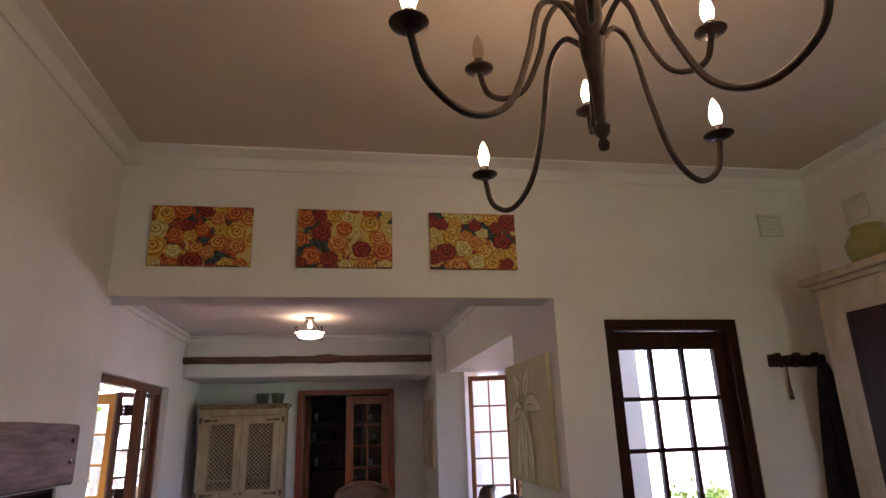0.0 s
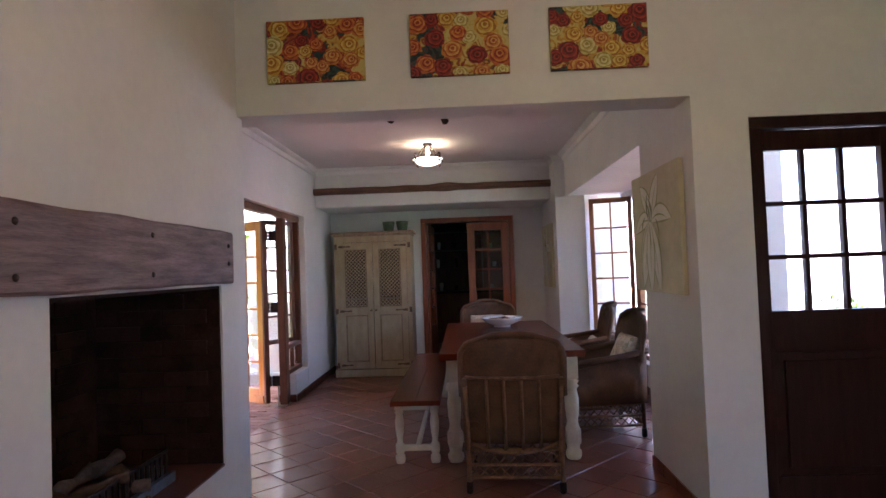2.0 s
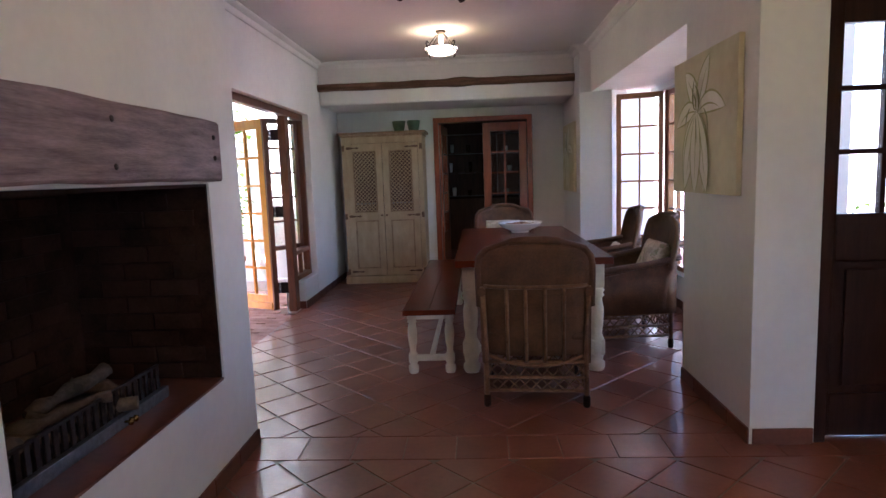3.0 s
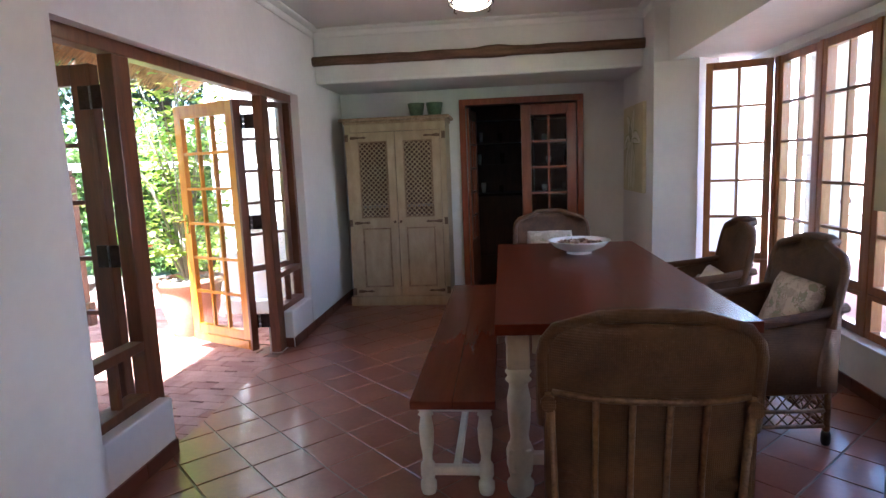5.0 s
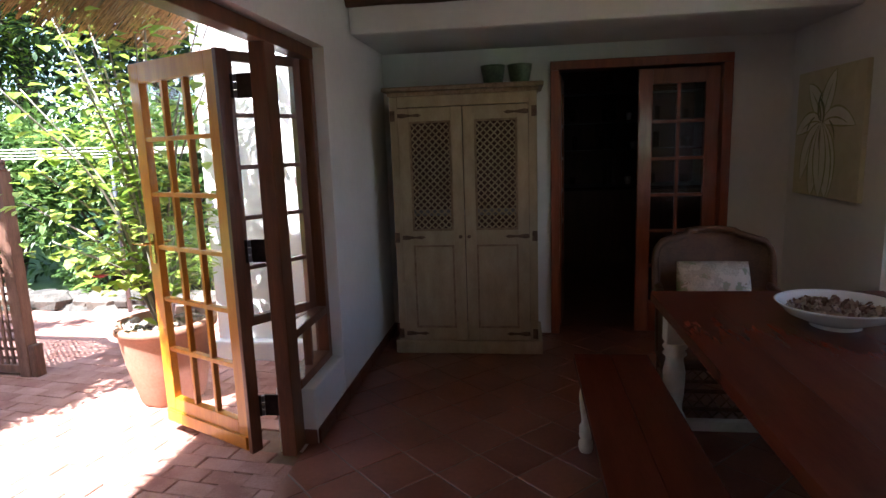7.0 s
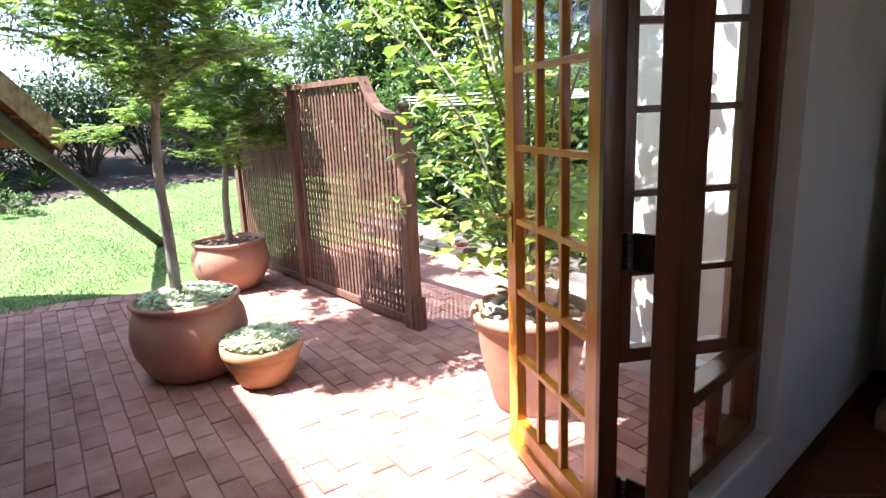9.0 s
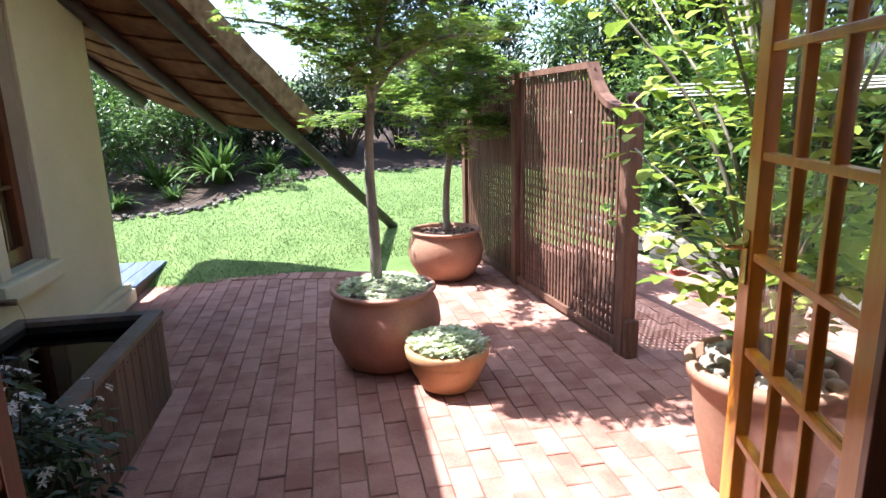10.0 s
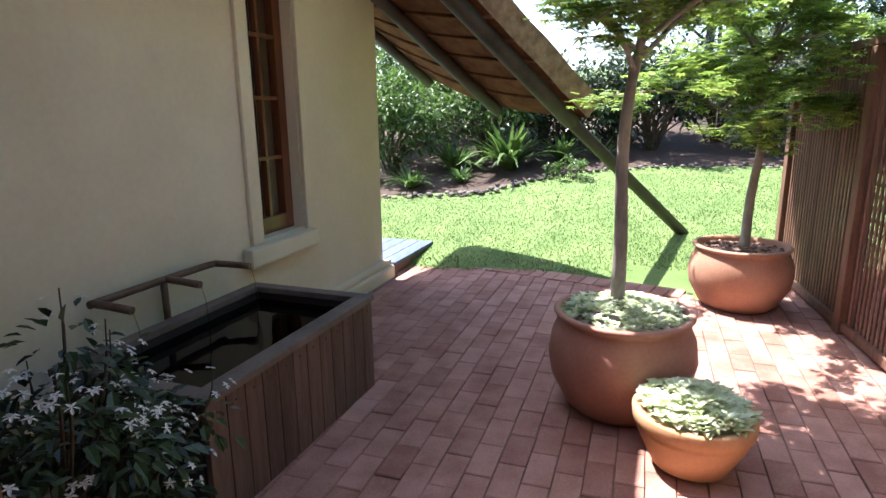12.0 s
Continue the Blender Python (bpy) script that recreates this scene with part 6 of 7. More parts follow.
for k in range(n):
    x0 = TL * k / n
    boxes("plank", [(x0 + 0.0025, TW - 0.024, 0.0, x0 + TL / n - 0.0025, TW, TH - 0.031)], TROUGH, tr, 0.003)
    bm = bmesh.new()
    lathe(bm, [(0.004, 0), (0.004, 0.002), (0.001, 0.003)], 8)
    bm.transform(pose(x0 + TL / n * 0.5, TW, TH - 0.07, -90, 0, 0))
    part("nail", bm, IRON, tr)
for k in range(6):
    y0 = (TW - 0.03) * k / 6
    for x0, x1 in ((0.0, 0.018), (TL - 0.018, TL)):
        boxes("plank", [(x0, y0 + 0.002, 0.0, x1, y0 + (TW - 0.03) / 6 - 0.002, TH - 0.031)], TROUGH_LINE, tr, 0.002)
bm = bmesh.new()
nn = 14
gv = [[bm.verts.new((0.056 + (TL - 0.112) * i / nn, 0.051 + (TW - 0.112) * j / nn, TH - 0.068 + 0.003 * noise.noise((i * 0.9, j * 0.9, 0)))) for j in range(nn + 1)] for i in range(nn + 1)]
for i in range(nn):
    for j in range(nn):
        f = bm.faces.new((gv[i][j], gv[i + 1][j], gv[i + 1][j + 1], gv[i][j + 1]))
        f.smooth = True
part("water", bm, WATER, tr, "dark rippled water")
sp = thing("water_spout", "aged copper pipe with three spouts on the wall", "spout", WING @ pose(0, 0.0, 0.0))
bm = bmesh.new()
tube(bm, curve([(1.14, 0.07, 0.588), (0.76, 0.07, 0.588), (0.47, 0.07, 0.585), (0.42, 0.10, 0.583), (0.376, 0.25, 0.572)], 5), 0.017, 10)
part("pipe", bm, COPPER_PIPE, sp)
for x in (1.11, 0.735):
    bm = bmesh.new()
    tube(bm, [(x + 0.01, 0.07, 0.588), (x, 0.15, 0.582), (x - 0.01, 0.25, 0.572)], 0.017, 10)
    part("spout", bm, COPPER_PIPE, sp)
for x in (1.10, 0.725, 0.376):
    bm = bmesh.new()
    tube(bm, [(x, 0.252, 0.57), (x - 0.003, 0.268, 0.50), (x - 0.004, 0.272, 0.38)], 0.0025, 5)
    part("water_thread", bm, BULB_OFF, sp, "thin thread of falling water")
bm = bmesh.new()
tube(bm, [(0.755, 0.065, 0.585), (0.755, 0.065, 0.36)], 0.016, 8)
part("stand_pipe", bm, COPPER_PIPE, sp)

# deck beside the wing
dk = thing("deck", "blue-grey timber deck at the corner of the wing", "deck", WING)
boxes("joist", [(-2.56, -1.93, -0.16, -1.73, 0.06, 0.036)], TROUGH, dk)
for k in range(14):
    y0 = -1.915 + 0.1425 * k
    boxes("deck_board", [(-2.59, y0, 0.038, -1.71, y0 + 0.136, 0.065)], DECK, dk, 0.003)

# low thatched roof corner with its pole down to the lawn
T = Vector((-6.95, 6.05, 1.25))
U = Vector((1.15, -1.05, 1.05)).normalized()
Vd = Vector((-1.0, -2.0, 0.72))
roof = thing("roof_verandah", "low thatched roof corner over the garden deck", "roof", kind="structure")
NU, NV = 22, 12
nrm = U.cross(Vd).normalized()
nrm = nrm if nrm.z > 0 else -nrm


def patch(u, v):
    sag = -0.18 * math.sin(math.pi * min(v, 1.0)) * (1 - 0.25 * u)
    return T + U * (u * 4.2) + Vd * v + Vector((0, 0, sag))


bm = bmesh.new()
g0, g1 = {}, {}
for i in range(NU + 1):
    for j in range(NV + 1):
        u, v = i / NU, j / NV
        j0 = 0.015 * noise.noise((i * 1.3, j * 1.7, 2))
        p = patch(u, v)
        edge = 0.0 if (j > 0 and i > 0) else 0.05
        g0[i, j] = bm.verts.new(p + nrm * j0)
        g1[i, j] = bm.verts.new(p + nrm * (0.24 - edge + j0 * 1.5) - U * (0.04 if i == 0 else 0))
for i in range(NU):
    for j in range(NV):
        bm.faces.new((g1[i, j], g1[i + 1, j], g1[i + 1, j + 1], g1[i, j + 1]))
for i in range(NU):
    for j in (0, NV):
        bm.faces.new((g0[i, j], g0[i + 1, j], g1[i + 1, j], g1[i, j]))
for j in range(NV):
    for i in (0, NU):
        bm.faces.new((g0[i, j], g0[i, j + 1], g1[i, j + 1], g1[i, j]))
part("thatch", bm, THATCH, roof, "thick trimmed thatch")
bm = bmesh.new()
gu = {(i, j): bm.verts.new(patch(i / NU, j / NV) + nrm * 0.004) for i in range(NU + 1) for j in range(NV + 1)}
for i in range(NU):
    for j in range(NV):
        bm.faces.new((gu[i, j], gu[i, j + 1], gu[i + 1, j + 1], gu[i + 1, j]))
part("underside", bm, THATCH_UNDER_SHADE, roof, "brown reed underside, coloured darker for its shade")
for v, r in ((0.05, 0.065), (0.36, 0.05), (0.70, 0.045)):
    bm = bmesh.new()
    tube(bm, [patch(u / 8, v) - nrm * 0.05 for u in range(9)], r, 10)
    part("rafter", bm, POLE, roof, "dark round rafter pole")
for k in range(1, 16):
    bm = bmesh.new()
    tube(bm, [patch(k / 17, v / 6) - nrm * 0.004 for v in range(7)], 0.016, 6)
    part("lath", bm, THATCH_UNDER_SHADE, roof)
bm = bmesh.new()
foot = Vector((-8.09, 7.11, lawn_z(-8.09, 7.11) - 0.05))
tube(bm, [patch(0.12, 0.05) - nrm * 0.05, patch(0, 0.05) - nrm * 0.05, foot], 0.052, 12)
part("strut", bm, POLE, roof, "dark tarred pole reaching to the lawn")

# reed fringe hanging under the house eave
fr = thing("eave_fringe", "hanging reed thatch fringe along the house eave", "thatch", kind="structure")
rng = random.Random(3)
verts, faces = [], []
for i in range(5200):
    y = rng.uniform(3.2, 7.75)
    x = -2.93 + rng.uniform(-0.05, 0.22)
    z = 2.235 + (x + 2.92) * 0.84 + rng.uniform(-0.03, 0.03)
    d = Vector((-0.76 + rng.gauss(0, 0.05), rng.gauss(0, 0.06), -0.64 + rng.gauss(0, 0.05))).normalized()
    L, w = rng.uniform(0.06, 0.16), 0.004
    o = len(verts)
    p = Vector((x, y, z)) - d * L * 0.4
    verts += [p + Vector((0, w, 0)), p - Vector((0, w, 0)), p + d * L - Vector((0, w * 0.6, 0)), p + d * L + Vector((0, w * 0.6, 0))]
    faces.append((o, o + 1, o + 2, o + 3))
me = bpy.data.meshes.new("reed")
me.from_pydata([tuple(v) for v in verts], [], faces)
me.materials.append(REED)
mesh_part("reed", me, fr)

# lattice screen
lat = thing("lattice_screen", "tall brown timber lattice screen with a swept top", "screen", pose(-4.18, 7.50, -0.05, 0, 0, 177.0))
SL = 2.95


def screen_top(x):
    if x < 0.05:
        return 1.44
    if x < 0.42:
        t = (x - 0.05) / 0.37
        return 1.44 + 0.27 * (1 - math.sqrt(max(0.0, 1 - t * t)))
    if x > SL - 0.42:
        t = (SL - 0.05 - x) / 0.37
        return 1.44 + 0.27 * (1 - math.sqrt(max(0.0, 1 - max(0, t) ** 2)))
    return 1.71


for x, h in ((0.0, 1.47), (1.62, 1.70), (SL, 1.47)):
    boxes("post", [(x - 0.045, -0.045, 0, x + 0.045, 0.045, h)], LATTICE, lat, 0.006)
for x in (0.0, SL):
    bm = bmesh.new()
    lathe(bm, [(0.05, 0), (0.05, 0.015), (0.03, 0.025), (0.045, 0.05), (0.04, 0.075), (0.001, 0.085)], 14, (x, 0, 1.47))
    part("finial", bm, LATTICE, lat)
boxes("base_wedge", [(-0.10, -0.04, 0, -0.046, 0.04, 0.24)], LATTICE, lat, 0.012)
boxes("bottom_rail", [(0.046, -0.03, 0.03, SL - 0.046, 0.03, 0.085)], LATTICE, lat, 0.004)
bm = bmesh.new()
nn = 40
rows = []
for i in range(nn + 1):
    x = 0.02 + (SL - 0.04) * i / nn
    z = screen_top(x)
    rows.append([bm.verts.new(v) for v in ((x, -0.04, z), (x, 0.04, z), (x, 0.04, z + 0.04), (x, -0.04, z + 0.04))])
for a, b in zip(rows, rows[1:]):
    for i in range(4):
        bm.faces.new((a[i], a[(i + 1) % 4], b[(i + 1) % 4], b[i]))
bm.faces.new(rows[0][::-1])
bm.faces.new(rows[-1])
part("cap_rail", bm, LATTICE, lat, "swept cap rail")
k = 0
x = 0.07
while x < SL - 0.05:
    boxes("slat", [(x - 0.0115, 0.0, 0.085, x + 0.0115, 0.010, screen_top(x) + 0.002)], LATTICE, lat)
    x += 0.052
z = 0.13
while z < 1.68:
    x0, x1 = (0.046, SL - 0.046) if z < 1.42 else (0.40, SL - 0.40)
    boxes("cross_slat", [(x0, -0.008, z - 0.0105, x1, 0.0, z + 0.0105)], LATTICE, lat)
    z += 0.068


def pot(name, at, r, h, material, label, profile="round", fill=SOIL):
    p = thing(name, label, "pot", pose(at[0], at[1], -0.045))
    bm = bmesh.new()
    if profile == "round":
        prof = [(r * 0.66, 0), (r * 0.78, h * 0.08), (r * 0.98, h * 0.35), (r * 1.03, h * 0.55), (r * 0.99, h * 0.75), (r * 0.90, h * 0.90), (r * 0.88, h * 0.93), (r * 0.94, h * 0.95), (r * 0.965, h * 0.975), (r * 0.94, h),
                (r * 0.87, h), (r * 0.85, h * 0.95), (r * 0.85, h * 0.86), (0.001, h * 0.86)]
    elif profile == "bowl":
        prof = [(r * 0.55, 0), (r * 0.64, h * 0.05), (r * 0.86, h * 0.45), (r * 0.95, h * 0.66), (r * 0.97, h * 0.70), (r * 0.96, h * 0.74), (r * 1.0, h * 0.78), (r * 1.02, h * 0.97), (r * 0.99, h), (r * 0.9, h), (r * 0.88, h * 0.88), (0.001, h * 0.86)]
    else:
        prof = [(r * 0.62, 0), (r * 0.66, h * 0.04), (r * 0.86, h * 0.5), (r * 0.96, h * 0.85), (r * 0.98, h * 0.88), (r * 1.04, h * 0.90), (r * 1.05, h * 0.98), (r * 1.0, h), (r * 0.92, h), (r * 0.90, h * 0.9), (0.001, h * 0.88)]
    lathe(bm, prof, 48, wob=0.006)
    part("vessel", bm, material, p)
    bm = bmesh.new()
    lathe(bm, [(r * 0.84, h * 0.87), (r * 0.6, h * 0.90), (0.001, h * 0.93)], 24)
    part("soil", bm, fill, p)
    return p


def succulents(parent_xy, r, z, n, size, seed, label):
    """Rosettes of fleshy leaves over a pot."""
    rng = random.Random(seed)
    pl = []
    for i in range(n):
        a, q = rng.random() * 6.283, r * math.sqrt(rng.random())
        c = Vector((q * math.cos(a), q * math.sin(a), z + 0.02 + 0.05 * (1 - (q / r) ** 2) + rng.uniform(0, 0.02)))
        s = size * rng.uniform(0.6, 1.3)
        for k in range(9):
            b = k * 2.4
            d = Vector((math.cos(b), math.sin(b), 0.25 + 0.12 * k))
            pl.append((c, d, s, s * 0.6))
    ob = leaf_mesh("succulent_planting", pl, SUCC)
    ob.location = (parent_xy[0], parent_xy[1], -0.045)
    return tagged(ob, label, "succulents", kind="stuff")


def stones(name, at, r, z, n, size, material, seed, label):
    rng = random.Random(seed)
    verts, faces = [], []
    for i in range(n):
        a, q = rng.random() * 6.283, r * math.sqrt(rng.random())
        c = Vector((q * math.cos(a), q * math.sin(a), z + rng.uniform(0, size * 0.5)))
        s = Vector((rng.uniform(0.7, 1.2), rng.uniform(0.6, 1.0), rng.uniform(0.45, 0.7))) * size
        rot = Euler((rng.random(), rng.random(), rng.random() * 6)).to_matrix()
        o = len(verts)
        ring = 7
        verts.append(c + rot @ Vector((0, 0, s.z)))
        for lvl, rad in ((0.6, 0.8), (-0.1, 1.0), (-0.7, 0.65)):
            for k in range(ring):
                b = 2 * math.pi * k / ring
                verts.append(c + rot @ Vector((s.x * rad * math.cos(b), s.y * rad * math.sin(b), s.z * lvl)))
        for k in range(ring):
            j = (k + 1) % ring
            faces.append((o, o + 1 + k, o + 1 + j))
            for l in (0, 1):
                faces.append((o + 1 + l * ring + k, o + 1 + (l + 1) * ring + k, o + 1 + (l + 1) * ring + j, o + 1 + l * ring + j))
    me = bpy.data.meshes.new(name)
    me.from_pydata([tuple(v) for v in verts], [], faces)
    me.polygons.foreach_set("use_smooth", [True] * len(faces))
    me.materials.append(material)
    ob = new(name, me)
    ob.location = (at[0], at[1], -0.045)
    return tagged(ob, label, name.replace("_", " "), kind="stuff")


PA, PB, PC, PD = (-4.63, 6.13), (-4.17, 6.36), (-6.28, 7.10), (-2.88, 7.20)
pot("flower_pot", PA, 0.325, 0.475, TERRACOTTA_D, "large round plum-brown clay pot holding a maple", "round", PEBBLE)
pot("clay_bowl", PB, 0.225, 0.24, SANDSTONE, "banded tan clay bowl planted with pale succulents", "bowl", SUCC)
pot("flower_pot", PC, 0.33, 0.44, TERRACOTTA, "round orange terracotta pot holding a maple by the screen")
pot("flower_pot", PD, 0.29, 0.52, TERRACOTTA, "tall tapered terracotta pot beside the garden door", "tall")
succulents(PA, 0.27, 0.42, 210, 0.035, 5, "pale succulent rosettes and gravel round the maple trunk")
succulents(PB, 0.20, 0.21, 200, 0.04, 6, "pale green succulent rosettes crowding the bowl")
stones("pebbles", PA, 0.27, 0.425, 160, 0.013, PEBBLE, 7, "pale gravel in the large pot")
stones("bark_chips", PC, 0.28, 0.39, 260, 0.022, BARK_CHIP, 8, "red-brown stone chips in the orange pot")
stones("pebbles", PD, 0.25, 0.475, 60, 0.042, PEBBLE, 9, "smooth grey river pebbles in the tall pot")


def maple(at, z0, path, spread, crown_z, seed, label, n_br=15, leaves=3400, size=0.06, low=0.42):
    """A small maple: bent grey trunk, forking limbs, layered star-shaped leaves."""
    rng = random.Random(seed)
    ob = thing("maple_tree", label, "tree", pose(at[0], at[1], 0))
    trunk = curve([Vector((dx, dy, z)) for dx, dy, z in path], 8)
    bm = bmesh.new()
    n = len(trunk)
    tube(bm, trunk, [0.035 * (1 - 0.68 * i / n) + 0.003 * noise.noise((i * 0.7, seed, 0)) for i in range(n)], 12)
    part("trunk", bm, BARK, ob, "grey-brown bent trunk")
    pl = []
    for b in range(n_br):
        i = int(n * (low + (0.98 - low) * b / n_br))
        s = trunk[min(i, n - 1)]
        a = b * 2.4 + rng.uniform(-0.4, 0.4)
        L = spread * rng.uniform(0.6, 1.15) * (1.0 - 0.35 * b / n_br)
        end = s + Vector((math.cos(a) * L, math.sin(a) * L, rng.uniform(0.12, 0.5) * L))
        mid = s.lerp(end, 0.5) + Vector((0, 0, 0.14 * L))
        br = curve([s, mid, end], 6)
        bm = bmesh.new()
        tube(bm, br, [0.013 * (1 - 0.75 * k / len(br)) for k in range(len(br))], 7)
        limb = part("limb", bm, BARK, ob)
        twigs = []
        for k in range(7):
            q = br[int(len(br) * (0.3 + 0.68 * k / 7))]
            e = q + Vector((rng.gauss(0, 0.16), rng.gauss(0, 0.16), rng.gauss(0.02, 0.06)))
            twigs.append((q, e))
        for q, e in twigs:
            bm = bmesh.new()
            tube(bm, [q, q.lerp(e, 0.5) + Vector((0, 0, 0.02)), e], [0.004, 0.003, 0.0015], 5)
            part("twig", bm, BARK, limb)
        per = leaves // (n_br * 7)
        for q, e in twigs:
            for k in range(per):
                t = rng.uniform(0.3, 1.15)
                p = q.lerp(e, t) + Vector((rng.gauss(0, 0.055), rng.gauss(0, 0.055), rng.gauss(0, 0.028)))
                a2 = rng.random() * 6.283
                d = Vector((math.cos(a2), math.sin(a2), rng.uniform(-0.55, 0.05)))
                s2 = size * rng.uniform(0.6, 1.2)
                pl.append((p, d, s2, s2))
    leaf_mesh("crown", pl, LEAF_MAPLE, ob, "star")
    return ob


maple((-4.72, 6.11), 0.4, [(0, 0, 0.40), (0.005, 0.0, 0.75), (0.03, -0.015, 1.1), (0.05, 0.0, 1.4), (0.02, 0.06, 1.75), (0.06, 0.12, 2.3), (0.0, 0.10, 3.35)], 0.84, 2.1, 31,
      "young maple with pale bent trunk and feathery green crown", 22, 8600, 0.06, 0.54)
maple((-6.36, 7.14), 0.35, [(0, 0, 0.34), (-0.01, 0.01, 0.7), (0.03, 0.03, 1.1), (0.0, 0.0, 1.5), (-0.03, 0.08, 1.9), (0.0, 0.1, 2.7)], 1.05, 2.0, 32,
      "young maple growing beside the lattice screen", 22, 9500, 0.066, 0.36)

# leafy plant in the tall pot with a red bloom
rng = random.Random(17)
dp = thing("potted_shrub", "lime-leaved shrub with grey branches in the tall pot", "shrub", pose(PD[0], PD[1], 0))
pl = []
for b in range(26):
    a = b * 2.4
    L = rng.uniform(0.3, 0.8)
    h = rng.uniform(0.35, 2.15)
    end = Vector((math.cos(a) * L - 0.12, math.sin(a) * L * 0.75, 0.5 + h))
    br = curve([Vector((0.03 * math.cos(a), 0.03 * math.sin(a), 0.42)), Vector((end.x * 0.35, end.y * 0.35, 0.5 + h * 0.55)), end], 7)
    bm = bmesh.new()
    tube(bm, br, [0.012 * (1 - 0.7 * k / len(br)) for k in range(len(br))], 7)
    part("branch", bm, BARK, dp)
    for k in range(50):
        q = br[rng.randrange(len(br) // 3, len(br))]
        p = q + Vector((rng.gauss(0, 0.07), rng.gauss(0, 0.07), rng.gauss(0, 0.07)))
        a2 = rng.random() * 6.283
        s2 = rng.uniform(0.05, 0.11)
        pl.append((p, Vector((math.cos(a2), math.sin(a2), rng.uniform(-0.5, 0.3))), s2, s2 * 0.75))
leaf_mesh("foliage", pl, LEAF_LIME, dp)
bm = bmesh.new()
for k in range(16):
    a = k * 2.4
    d = Vector((math.cos(a), math.sin(a), 0.4))
    p = Vector((-0.17, -0.30, 0.80))
    s = d.cross(Vector((0, 0, 1))).normalized() * 0.016
    q = [bm.verts.new(v) for v in (p, p + d * 0.02 + s, p + d * 0.045, p + d * 0.02 - s)]
    bm.faces.new(q)
part("bloom", bm, RED, dp, "small red flower")

# flowering jasmine by the door
rng = random.Random(41)
js = thing("jasmine_bush", "dark green jasmine covered in white star flowers", "bush", pose(-3.02, 4.62, -0.05))
cs = lumps(rng, (0, 0, 0.42), (0.40, 0.30, 0.46), 85)
pl, fl = [], []
bm = bmesh.new()
for i, c in enumerate(cs):
    if i % 3 == 0:
        tube(bm, curve([(0, 0, 0), (c.x * 0.4, c.y * 0.4, c.z * 0.6), c, c * 1.12 + Vector((0, 0, 0.05))], 4), [0.007] * 6 + [0.004] * 4 + [0.002] * 3, 5)
    for k in range(30):
        d = rand_dir(rng, 0.1)
        p = c + d * 0.11 * rng.random() ** 0.5
        s2 = rng.uniform(0.03, 0.06)
        pl.append((p, d + Vector((0, 0, -0.3)), s2, s2 * 0.5))
    for k in range(4):
        d = (c - Vector((0, 0, 0.2))).normalized() + rand_dir(rng) * 0.5
        p = c + d.normalized() * rng.uniform(0.08, 0.14)
        s = rand_dir(rng)
        t = d.normalized()
        x = t.orthogonal().normalized()
        y = t.cross(x)
        for m5 in range(5):
            a = 2 * math.pi * m5 / 5
            fl.append((p, x * math.cos(a) + y * math.sin(a), 0.016, 0.008))
for k in range(5):
    a = 2.0 + k * 0.5
    tube(bm, curve([(0.1, -0.1, 0.4), (0.2 + 0.05 * k, -0.05, 0.62), (0.22 + 0.07 * k, 0.02 * k, 0.76)], 4), 0.003, 5)
part("stem", bm, DARK_BARK, js)
leaf_mesh("foliage", pl, LEAF_DARK, js)
leaf_mesh("blossom", fl, PETAL_W, js)

# beds and woods round the lawn
def strap_clump(at, n, L, seed, label):
    rng = random.Random(seed)
    ob = thing("strap_leaf_clump", label, "plant", pose(at[0], at[1], lawn_z(*at)), "strap-leaved clumps")
    verts, faces = [], []
    for i in range(n):
        a = rng.random() * 6.283
        lean = rng.uniform(0.3, 1.1)
        ln = L * rng.uniform(0.6, 1.1)
        w = 0.02 * ln / 0.6 + 0.008
        s = Vector((-math.sin(a), math.cos(a), 0))
        o = len(verts)
        for k in range(6):
            t = k / 5
            p = Vector((math.cos(a) * lean * ln * t, math.sin(a) * lean * ln * t, ln * (t * 1.0 - 0.75 * lean * t * t)))
            ww = w * (1 - t ** 2) + 0.001
            verts += [p - s * ww, p + s * ww]
        for k in range(5):
            faces.append((o + 2 * k, o + 2 * k + 1, o + 2 * k + 3, o + 2 * k + 2))
    me = bpy.data.meshes.new("straps")
    me.from_pydata([tuple(v) for v in verts], [], faces)
    me.materials.append(LEAF)
    mesh_part("leaf_tuft", me, ob)
    return ob


